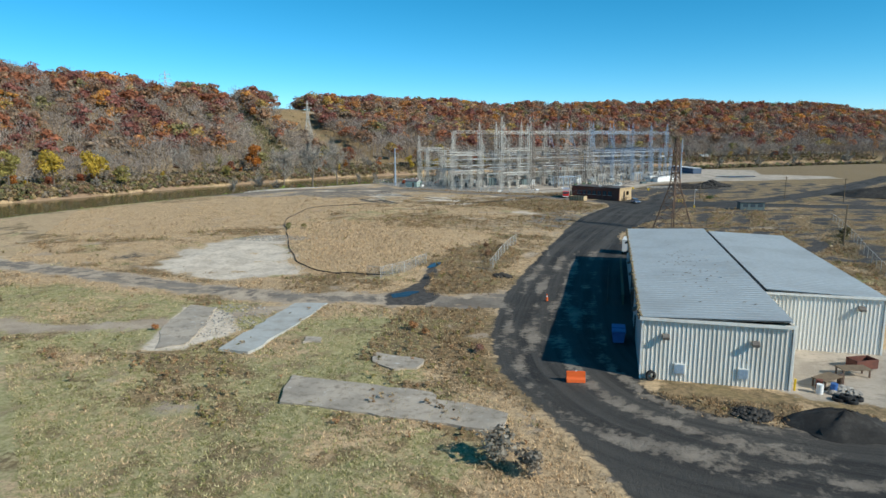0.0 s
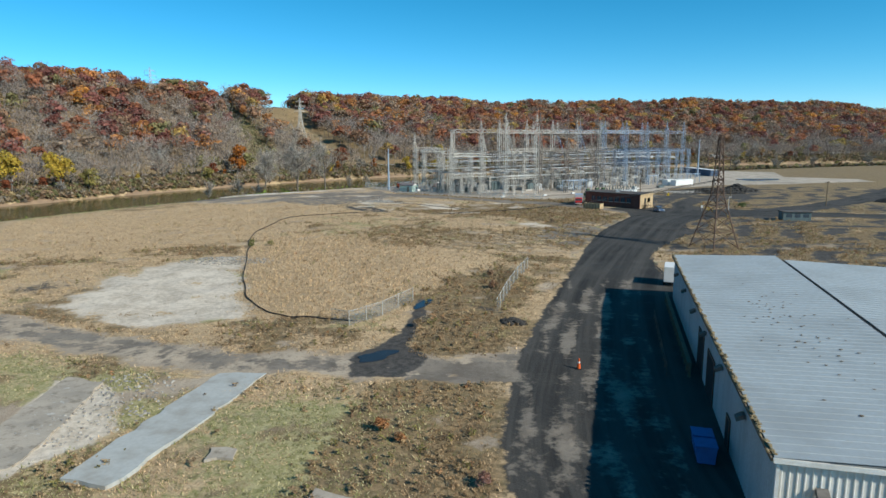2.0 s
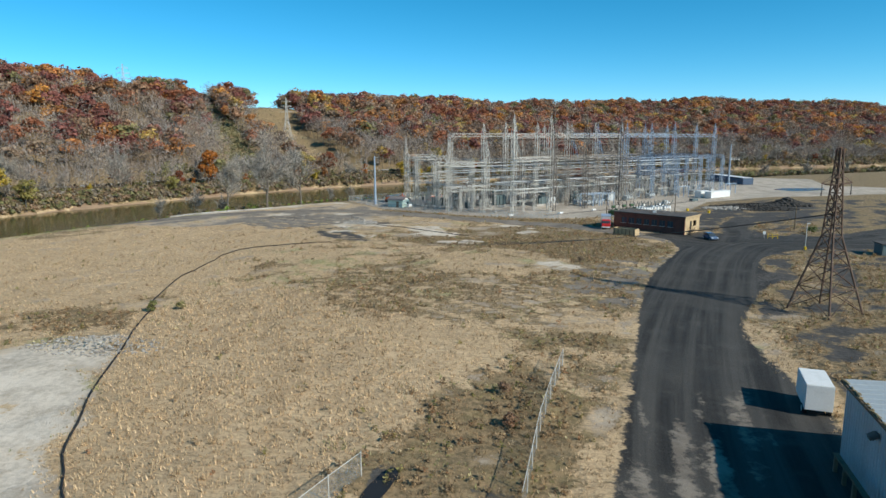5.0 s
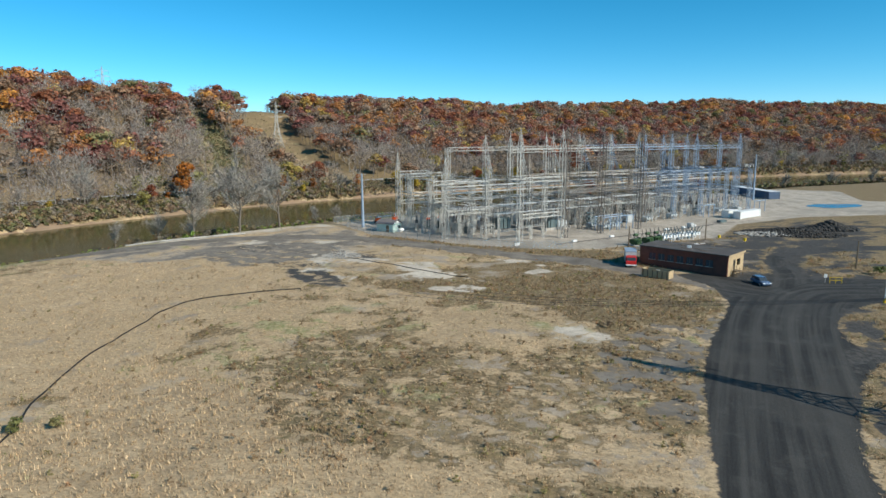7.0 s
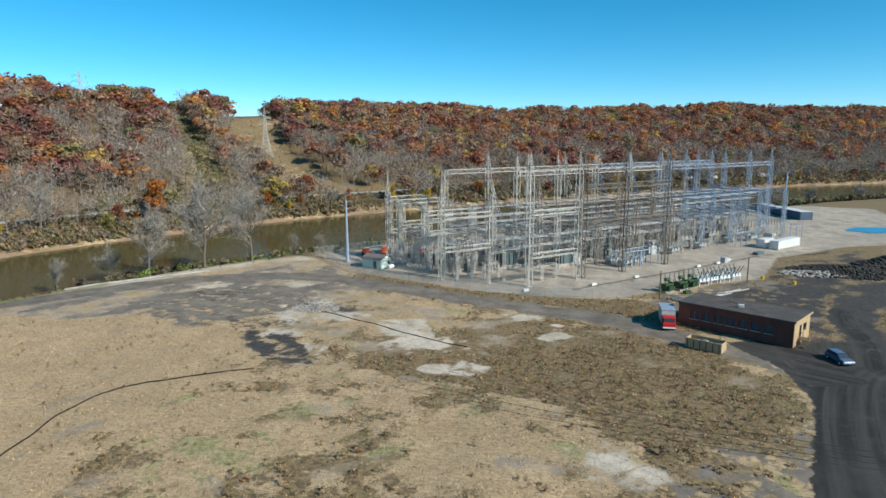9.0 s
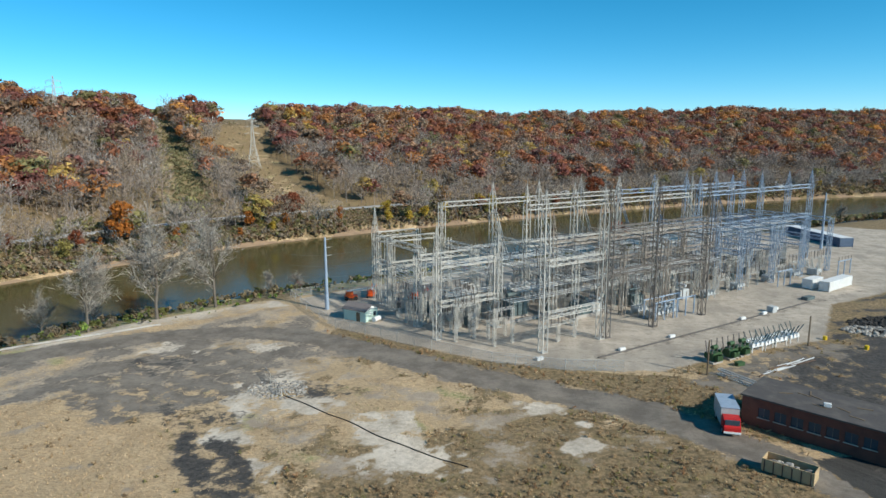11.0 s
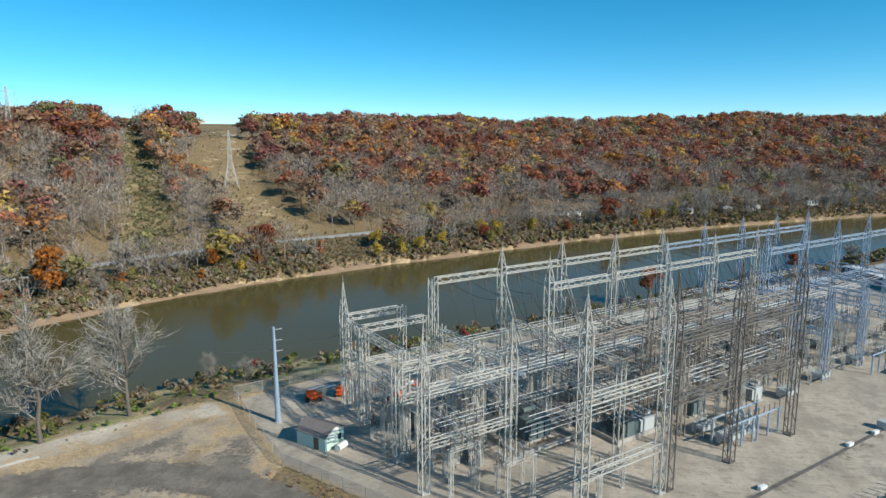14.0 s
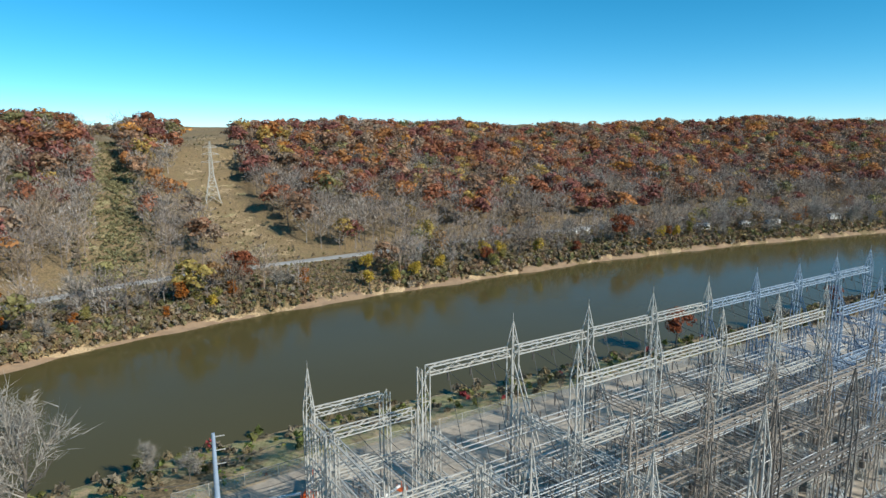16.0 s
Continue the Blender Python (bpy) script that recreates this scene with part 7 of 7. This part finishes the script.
line_tower("line_tower", "rusty brown lattice power-line tower beside the road", TW, 22.4, 6.6, (10.5, 1.7), ((17.6, 3.0), (13.6, 1.2)), M_RUST, "lattice towers")
line_tower("hill_pylon", "grey lattice pylon on the cleared hillside", pose(-206, 522, ground_z(-206, 522), 0, 0, 35), 31.0, 7.5, (14, 2.2), ((20.5, 4.6), (24.5, 4.2), (28, 3.6)), M_STEEL, "hill pylons")
line_tower("hill_pylon", "grey lattice pylon above the tree tops", pose(-315, 492, ground_z(-315, 492), 0, 0, 35), 25.0, 6.5, (10, 2.0), ((15, 5.0), (18.5, 4.6), (22, 4.0)), M_STEEL, "hill pylons")

# ---- fences ----
def chain_fence(pts, h, label, step=2.6, wave=0.0, mat=None):
    t = thing("chain_link_fence", label, "fence", group="chain-link fences")
    run = []
    for (x0, y0), (x1, y1) in zip(pts[:-1], pts[1:]):
        n = max(1, int(math.hypot(x1 - x0, y1 - y0) / step))
        run += [(x0 + (x1 - x0) * i / n, y0 + (y1 - y0) * i / n) for i in range(n)]
    run.append(pts[-1])
    for (x0, y0), (x1, y1) in zip(run[:-1], run[1:]):
        z0, z1 = ground_z(x0, y0), ground_z(x1, y1)
        part("post", cylgeo((x0, y0, z0 - 0.1), (x0, y0, z0 + h + 0.1), 0.045, sides=6), M_STEEL, t)
        part("top_rail", cylgeo((x0, y0, z0 + h), (x1, y1, z1 + h), 0.03, sides=5), M_STEEL, t)
        geo = Geo()
        geo.poly([(x0, y0, z0), (x1, y1, z1), (x1, y1, z1 + h - 0.03), (x0, y0, z0 + h - 0.03)])
        part("mesh_panel", geo, M_CHAIN, t)
    return t


chain_fence([(-7.7, 133.0), (-9.6, 118), (-10.4, 105.6)], 1.9, "leaning grey chain-link fence in the weeds")
chain_fence([(-21.8, 108.1), (-24.2, 101.5), (-26.9, 96.5), (-29.5, 97.5)], 1.8, "grey chain-link fence at the grassy mound")
chain_fence([(-86, 299), (-75, 286), (-66, 276.4), (-43, 265.8), (-31, 260.8), (-18, 259.6), (-8, 261)], 2.1, "pale chain-link fence round the gravel yard", 4.0)
chain_fence([(-86, 299), (-70, 314), (-40, 342), (0, 374), (40, 410)], 2.1, "pale chain-link fence along the river edge", 5.0)
chain_fence([(-62.0, 240.5), (-68.5, 248.5)], 1.6, "short grey chain-link fence on bare dirt", 3.0)
chain_fence([(53.1, 112.3), (66, 158), (73.3, 187.0)], 2.0, "dark chain-link fence beside the brown field", 4.5)

# black hose across the field
def tube(name, pts, r, label, category, mat):
    geo = Geo()
    line = smooth_line(pts, 7)
    line = [(x + 0.15 * math.sin(i * 0.9), y + 0.12 * math.cos(i * 1.3), ground_z(x, y) + r) for i, (x, y) in enumerate(line)]
    geo = tube_geo(line, r, 6)
    return solo(name, geo, mat, label, category)


tube("drain_hose", [(-26.5, 98.2), (-31.5, 99.0), (-36.5, 99.6), (-41.6, 103.2), (-47.4, 111), (-54.6, 125), (-63, 143.5), (-68.6, 155), (-73, 168), (-75.4, 182), (-76.5, 190), (-75, 197.5), (-70.5, 201.5), (-60, 208)], 0.1, "long black drain hose winding over dry grass", "hose", M_BLACK)
tube("drain_hose", [(-62, 241), (-52, 235), (-40, 228), (-30, 224)], 0.08, "thin black drain hose on bare stony ground", "hose", M_BLACK)
tube("silt_tube", [(-128, 250), (-120, 256), (-112, 263), (-104, 272)], 0.25, "pale silt tube lying along the bank", "tube", M_CONCRETE)
# wires of the rusty tower, lying low over the road
wires = thing("power_line", "slack black wires hung from the rusty tower", "power lines")
top = TW @ Vector((0, 0, 15.0))
for i in range(4):
    part("wire", sagged(TW @ Vector((-1.2 + 0.8 * i, 0, 13.6)), (-40 + 3 * i, 205 + 2 * i, 0.5), 1.5, 0.03, 12), M_WIRE, wires)

# ---- concrete slabs, rubble and things near the warehouse ----
def slab(pts, label, z=0.14, mat=None):
    geo = Geo()
    c = Vector((sum(p[0] for p in pts) / len(pts), sum(p[1] for p in pts) / len(pts), 0))
    line = []
    for i, p in enumerate(pts):
        q = pts[(i + 1) % len(pts)]
        n = max(2, int(math.dist(p, q) / 1.3))
        for k2 in range(n):
            w = (random.uniform(-0.22, 0.22), random.uniform(-0.22, 0.22))
            line.append((p[0] + (q[0] - p[0]) * k2 / n + w[0] - c.x, p[1] + (q[1] - p[1]) * k2 / n + w[1] - c.y))
    zt = max(ground_z(p[0], p[1]) for p in pts)
    geo.prism(line, "z", -0.6, z)
    return solo("concrete_slab", geo, mat or M_SLAB, label, "slab", Matrix.Translation((c.x, c.y, zt * 0.7)), group="old concrete slabs")


kk = Mat("old slab concrete", 0.95)
b1, b2, b3 = kk.noise(0.25, 6, 0.65), kk.noise(1.1, 5, 0.7), kk.noise(9, 3)
cc = kk.mix(kk.ramp(b1, 0.38, 0.62), (0.47, 0.40, 0.32), (0.34, 0.295, 0.24))
cc = kk.mix(kk.ramp(b2, 0.5, 0.68, 0, 0.85), cc, (0.20, 0.165, 0.12))
cc = kk.mix(kk.ramp(b2, 0.28, 0.4, 0.7, 0), cc, (0.62, 0.60, 0.56))
kk.color(kk.mix(kk.ramp(b3, 0.4, 0.7, 0, 0.3), cc, (0.3, 0.27, 0.23))).bump(b2, 0.4, 0.05)
M_SLAB = kk.m
M_PALESLAB = worn("pale bluish concrete", (0.46, 0.465, 0.44), (0.29, 0.26, 0.215), 0.92, 0, 0.4, 0.75, 3.0)
slab([(-24.3, 54.8), (-17, 53.9), (-10.2, 52.8), (-9.6, 51.6), (-3.3, 49.8), (-3.6, 46.3), (-12, 47.3), (-22.8, 48.8)], "stained broken concrete slab flush in the grass")
slab([(-34.4, 80.4), (-30.2, 80.8), (-30.6, 70), (-31.3, 60.3), (-35.2, 61.0), (-34.8, 71)], "long pale bluish concrete strip in the grass", 0.14, M_PALESLAB)
slab([(-47.9, 77), (-43.8, 76.0), (-41, 68), (-39.3, 61.3), (-41.6, 59.5), (-45.9, 67.6)], "cracked pale concrete slab with rubble")
slab([(-27.6, 66.6), (-25.6, 66.8), (-25.4, 65.2), (-27.2, 65.0)], "small broken concrete slab piece")
slab([(-18, 62.5), (-12.5, 61.5), (-12.8, 58.6), (-15, 58.2), (-17.8, 59.6)], "weedy brown concrete slab nearly overgrown")


def heap(name, cx, cy, w, d, h, n, size, mat, label, category, seed):
    rh = random.Random(seed)
    geo = Geo()
    spots = []
    for i in range(n):
        a, q = rh.uniform(0, 6.283), math.sqrt(rh.random())
        spots.append((cx + math.cos(a) * q * w, cy + math.sin(a) * q * d, q, size * rh.uniform(0.5, 1.5)))
    zs = land(np.array([p[0] for p in spots]), np.array([p[1] for p in spots]))
    for (x, y, q, s), z in zip(spots, zs):
        geo.lump((x, y, float(z) + h * (1 - q) ** 1.2 + s * 0.15), (s, s * rh.uniform(0.7, 1.2), s * 0.6), rh, 2, 5)
    return solo(name, geo, mat, label, category, kind="stuff")


heap("white_rubble", -41, 72, 5.5, 7.5, 0.1, 420, 0.13, M_RUBBLE, "white broken rubble spread beside the slab", "rubble", 1)
heap("white_rubble", -61, 131, 9, 3.5, 0.4, 420, 0.15, M_RUBBLE, "pale broken rubble edging the white gravel", "rubble", 2)
def mound(cx, cy, rx, ry, h, label, seed):
    """A smooth heap of black waste with a rough skin."""
    rm = random.Random(seed)
    geo = Geo()
    n, m_ = 30, 9
    for j in range(m_ + 1):
        q = j / m_
        for i in range(n):
            a = 2 * math.pi * i / n
            w = 1 + 0.14 * math.sin(2 * a + seed) + 0.08 * math.sin(5 * a + 2 * seed)
            x, y = cx + rx * q * w * math.cos(a), cy + ry * q * w * math.sin(a)
            geo.v.append((x, y, h * (1 - q) ** 0.9 * (1 - 0.35 * (1 - q)) + rm.uniform(-0.07, 0.07) * h - 0.12 * q))
    for j in range(m_):
        for i in range(n):
            k2 = (i + 1) % n
            geo.f.append((j * n + i, (j + 1) * n + i, (j + 1) * n + k2, j * n + k2))
    return solo("spoil_mound", geo, M_SOIL, label, "mound", smooth=True)


M_SOIL = worn("black soil", (0.035, 0.033, 0.031), (0.085, 0.078, 0.07), 0.95, 0, 0.9, 0.7, 5.0, bump=0.6)
mound(22.8, 51.6, 4.2, 3.0, 2.3, "smooth mound of black soil beside the road", 3)
mound(27.5, 50.2, 4.0, 2.6, 1.8, "smooth mound of black soil beside the road", 5)
heap("dirt_clods", 16.4, 53.2, 1.6, 1.5, 0.4, 220, 0.2, M_COAL, "churned dark clods of earth in front of warehouse", "clods", 4)
heap("debris_pile", 56, 297, 14, 9, 1.6, 1300, 0.4, M_COAL, "dark demolition debris in a long heap", "debris", 5)
heap("debris_pile", 70, 308, 8, 5, 2.4, 350, 0.7, M_COAL, "dark demolition debris heap by the pale road", "debris", 6)
heap("stone_rubble", 48, 293, 9, 4, 0.5, 350, 0.45, M_RUBBLE, "pale broken stone among dark debris", "rubble", 7)
heap("dark_pile", -8.0, 102.2, 1.4, 1.1, 0.5, 60, 0.35, M_COAL, "small heap of black waste by the fence", "pile", 8)
heap("stone_rubble", -64, 243, 5, 4, 0.1, 350, 0.22, M_RUBBLE, "pale stones scattered on bare ground", "rubble", 9)
mound(120, 262, 18, 9, 5.5, "large dark spoil heap beside the uphill road", 10)

geo = Geo()
rl = random.Random(3)
for i in range(70):
    p, q = rl.gauss(6.5, 2.0), rl.gauss(24, 9)
    geo.lump((p, q, EAVE + 0.08 + (RIDGE - EAVE) * max(0, min(p, 12)) / 12.6), (rl.uniform(0.05, 0.22), rl.uniform(0.05, 0.14), 0.03), rl, 2, 5)
solo("roof_litter", geo, M_WOOD, "dark leaf litter scattered on the metal roof", "litter", WH.copy(), kind="stuff")
geo = Geo()
for i in range(260):
    q = rl.uniform(0, D1)
    geo.lump((-0.28 + rl.gauss(0, 0.07), q, EAVE + 0.08), (rl.uniform(0.08, 0.2), rl.uniform(0.1, 0.35), rl.uniform(0.04, 0.1)), rl, 2, 5)
k = worn("dry moss", (0.28, 0.21, 0.11), (0.14, 0.1, 0.06))
solo("gutter_moss", geo, k, "dry leaves and moss along the eaves", "litter", WH.copy(), kind="stuff")

# orange water barriers, cone
bar_ = thing("barrier", "bright orange plastic water barrier on the gravel road", "barrier", pose(1.5, 58.0, ground_z(2, 58), 0, 0, 6))
geo = Geo()
geo.prism([(-0.3, 0), (0.3, 0), (0.26, 0.3), (0.12, 0.5), (0.1, 1.05), (-0.1, 1.05), (-0.12, 0.5), (-0.26, 0.3)], "x", 0, 1.75)
part("body", geo, M_ORANGE, bar_, bevel=0.03)
part("cap", cylgeo((0.9, 0, 1.05), (0.9, 0, 1.1), 0.08, sides=10), M_WHITE, bar_)
cone = thing("traffic_cone", "orange traffic cone standing on the dark road", "cone", pose(-0.7, 87.7, ground_z(-0.7, 87.7) + 0.02))
part("base", boxgeo((-0.25, -0.25, 0), (0.25, 0.25, 0.06)), M_BLACK, cone, bevel=0.02)
part("body", cylgeo((0, 0, 0.06), (0, 0, 1.05), 0.2, 0.05, 14), M_ORANGE, cone)
part("stripe", cylgeo((0, 0, 0.6), (0, 0, 0.75), 0.128, 0.105, 14), M_WHITE, cone, "white reflective band")


def tyre_geo(r=0.5, w=0.3):
    geo = Geo()
    n, prof = 18, [(r * 0.55, -w / 2), (r * 0.95, -w / 2), (r, -w / 3), (r, w / 3), (r * 0.95, w / 2), (r * 0.55, w / 2)]
    for i in range(n):
        a = 2 * math.pi * i / n
        geo.v += [(q * math.cos(a), z, q * math.sin(a)) for q, z in prof]
    m_ = len(prof)
    for i in range(n):
        for j in range(m_):
            geo.f.append((i * m_ + j, i * m_ + (j + 1) % m_, ((i + 1) % n) * m_ + (j + 1) % m_, ((i + 1) % n) * m_ + j))
    return geo


TYRE = tyre_geo().mesh("tyre", M_BLACK)
for x, y, z, rx, rz in ((9.3, 59.6, 0.48, 0, 20), (24.6, 57.4, 0.15, 90, 0), (25.5, 57.0, 0.15, 90, 0), (25.1, 57.3, 0.45, 90, 30), (26.2, 57.7, 0.15, 90, 0)):
    solo("tyre", TYRE, M_BLACK, "worn black truck tyre by the warehouse", "tyre", pose(x, y, z, rx, 0, rz), group="old tyres")
for x, y, a in ((28.4, 64.0, 10), (25.0, 61.0, 40)):
    t = thing("work_table", "weathered timber and steel work table outdoors", "table", pose(x, y, 0, 0, 0, a), group="junk beside the warehouse")
    part("tabletop", boxgeo((-1.4, -0.7, 0.75), (1.4, 0.7, 0.85)), M_WOOD, t, bevel=0.02)
    for lx in (-1.25, 1.25):
        for ly in (-0.55, 0.55):
            part("leg", boxgeo((lx - 0.06, ly - 0.06, 0), (lx + 0.06, ly + 0.06, 0.745)), M_RUST, t)
red = thing("scrap_bin", "open red steel scrap bin with odds and ends", "bin", pose(30.2, 66.4, 0, 0, 0, 20), group="junk beside the warehouse")
for lo, hi in (((-1.2, -0.7, 0.1), (1.2, -0.62, 1.0)), ((-1.2, 0.62, 0.1), (1.2, 0.7, 1.0)), ((-1.2, -0.61, 0.1), (-1.12, 0.61, 1.0)), ((1.12, -0.61, 0.1), (1.2, 0.61, 1.0)), ((-1.11, -0.61, 0.1), (1.11, 0.61, 0.18))):
    part("side", boxgeo(lo, hi), M_BRICK, red)
for i, (x, y, mat_, lab) in enumerate(((24.0, 60.0, M_BRICK, "rusty red steel drum"), (24.9, 59.2, M_BLUE, "faded blue steel drum"), (26.4, 61.6, M_RUST, "brown rusted steel drum"), (23.6, 58.8, M_WHITE, "dirty white plastic drum"))):
    t = thing("drum", lab + " standing on bare concrete", "drum", pose(x, y, 0), group="junk beside the warehouse")
    part("barrel", cylgeo((0, 0, 0), (0, 0, 0.88), 0.29, sides=16), mat_, t)
    for z in (0.28, 0.58):
        part("hoop", cylgeo((0, 0, z), (0, 0, z + 0.04), 0.305, sides=16), mat_, t)
heap("scrap_heap", 25.6, 59.4, 1.5, 1.2, 0.5, 60, 0.3, M_RUBBLE, "mixed scrap metal and rubbish in a heap", "scrap", 21)
for q in range(3):
    solo("bollard", cylgeo((0, 0, 0), (0, 0, 1.1), 0.1, sides=10), M_YELLOW, "yellow steel bollard by the warehouse corner", "bollard", WH @ pose(W1 + 0.5, 0.2 + q * 1.4, 0), group="bollards")
# dock rail and blue bins on the shaded side
rail = thing("guard_rail", "rusty pipe guard rail along the loading side", "railing", WH)
for i in range(10):
    part("post", cylgeo((-3.2, 27 + i * 2.2, 0), (-3.2, 27 + i * 2.2, 1.1), 0.05, sides=6), M_RUST, rail)
for z in (0.55, 1.1):
    part("rail", cylgeo((-3.2, 27, z), (-3.2, 46.8, z), 0.045, sides=6), M_RUST, rail)
dock = thing("timber_fender", "row of timber fender posts along the wall", "fender", WH)
for i in range(16):
    part("post", boxgeo((-1.3, 27 + i * 1.9, 0), (-1.05, 27.25 + i * 1.9, 1.3)), M_WOOD, dock)
part("rail", boxgeo((-1.36, 27, 1.302), (-1.0, 55.8, 1.42)), M_WOOD, dock)
for i in range(2):
    t = thing("waste_bin", "blue lidded waste bin against the shaded wall", "bin", WH @ pose(-1.9, 10.6 + i * 1.7, 0, 0, 0, 90), group="blue bins")
    geo = Geo()
    geo.prism([(-0.6, 0.1), (0.55, 0.1), (0.7, 1.2), (-0.7, 1.3)], "x", -0.7, 0.7)
    part("body", geo, M_BLUE, t, bevel=0.03)
    part("lid", boxgeo((-0.75, -0.75, 1.31), (0.75, 0.75, 1.38)), M_BLUE, t, bevel=0.02)
wt = thing("trailer", "white box trailer behind the warehouse corner", "trailer", pose(14.4, 127.2, 0, 0, 0, 80))
part("box", boxgeo((-2.2, -1.1, 0.7), (2.2, 1.1, 3.0)), M_WHITE, wt, bevel=0.05)
part("chassis", boxgeo((-2.1, -0.5, 0.45), (2.6, 0.5, 0.69)), M_BLACK, wt)
wheels(wt, ((-1.2, -1.0), (-1.2, 1.0)), 0.45, 0.28)

# hut, lamp post, gate and sign at the junction
hut = thing("gate_hut", "small dark flat-roofed hut beside the road", "hut", pose(56.2, 209.0, ground_z(58, 209), 0, 0, 2))
part("wall", boxgeo((0, 0, 0), (7.0, 3.4, 2.3)), M_TANK, hut, bevel=0.03)
part("roof", boxgeo((-0.3, -0.3, 2.304), (7.3, 3.7, 2.5)), M_FLATROOF, hut)
for i in range(3):
    part("window", boxgeo((0.8 + i * 2.1, -0.05, 0.9), (2.2 + i * 2.1, -0.004, 1.8)), M_GLASS, hut)
lp = thing("street_lamp", "slim grey lamp post on a yellow base", "lamp post", pose(43.9, 215.0, ground_z(43.9, 215)))
part("pole", cylgeo((0, 0, 0), (0, 0, 5.6), 0.09, 0.06, 8), M_BUS, lp)
part("base", cylgeo((0, 0, 0), (0, 0, 0.7), 0.24, sides=10), M_YELLOW, lp)
part("lamp_head", boxgeo((-0.1, -0.15, 5.6), (0.6, 0.15, 5.75)), M_WHITE, lp, bevel=0.03)
gt = thing("gate", "low yellow pipe gate beside the gravel road", "gate", pose(41.0, 230.6, ground_z(42, 231)))
for x in (0, 1.1, 2.2):
    part("post", cylgeo((x, 0, 0), (x, 0, 1.2), 0.06, sides=8), M_YELLOW, gt)
for z in (0.6, 1.15):
    part("rail", cylgeo((0, 0, z), (2.2, 0, z), 0.05, sides=8), M_YELLOW, gt)
sg = thing("road_sign", "small white sign on a post by the gate", "sign", pose(40.2, 230.6, ground_z(40, 231)))
part("post", cylgeo((0, 0, 0), (0, 0, 1.6), 0.04, sides=6), M_STEEL, sg)
part("plate", boxgeo((-0.3, -0.03, 1.0), (0.3, -0.0, 1.7)), M_WHITE, sg, bevel=0.01)
for x, y in ((33, 286), (38.5, 281)):
    solo("marker_drum", cylgeo((0, 0, 0), (0, 0, 0.8), 0.4, sides=12), M_YELLOW, "yellow marker drum on dark ground", "drum", pose(x, y, ground_z(x, y)), group="marker drums")

# trailers and houses under the trees across the river
for x, y, a, L_, s in ((93, 632, 35, 10, 1), (75, 621.5, 40, 8, 1), (47, 606, 30, 9, 1), (140, 668, 30, 9, 1), (-22, 570, 40, 10, 1)):
    t = thing("house_trailer", "white trailer home under trees across the river", "trailer", pose(x, y, ground_z(x, y) - 0.2, 0, 0, a), group="far trailers")
    part("wall", boxgeo((0, 0, 0.2), (L_, 3.4, 3.0)), M_WHITE, t, bevel=0.05)
    geo = Geo()
    geo.prism([(-0.2, 3.0), (3.6, 3.0), (1.7, 3.8)], "x", -0.2, L_ + 0.2)
    part("roof", geo, M_TANKPALE, t)
    for i in range(3):
        part("window", boxgeo((1 + i * 2.6, -0.06, 1.3), (2.2 + i * 2.6, -0.004, 2.3)), M_GLASS, t)

# pond and puddle
def pool(name, cx, cy, rx, ry, rot, z, mat, label, seed, n=36):
    rp = random.Random(seed)
    w = [rp.uniform(-1, 1) for _ in range(6)]
    pts = []
    for i in range(n):
        a = 2 * math.pi * i / n
        q = 1 + 0.12 * (w[0] * math.sin(2 * a + 1) + w[1] * math.cos(3 * a) + w[2] * math.sin(5 * a))
        x, y = rx * q * math.cos(a), ry * q * math.sin(a)
        pts.append((cx + x * math.cos(rot) - y * math.sin(rot), cy + x * math.sin(rot) + y * math.cos(rot), z))
    geo = Geo()
    geo.poly(pts)
    return solo(name, geo, mat, label, "water", kind="structure")


pool("pond_water", 98, 378, 13, 6, 0.5, 0.12, M_POND, "small bright blue lined pond", 1)
pool("puddle_water", -21, 87.5, 2.2, 1.3, 0.9, max(ground_z(-20.5, 87), ground_z(-22, 86), ground_z(-18.5, 88)) + 0.03, M_PUDDLE, "dark still puddle in the track", 2)
pool("puddle_water", -20.2, 107, 0.8, 2.6, -0.2, max(ground_z(-19.5, 108), ground_z(-20, 105), ground_z(-19, 111)) + 0.03, M_PUDDLE, "dark water in the ditch by the fence", 3)
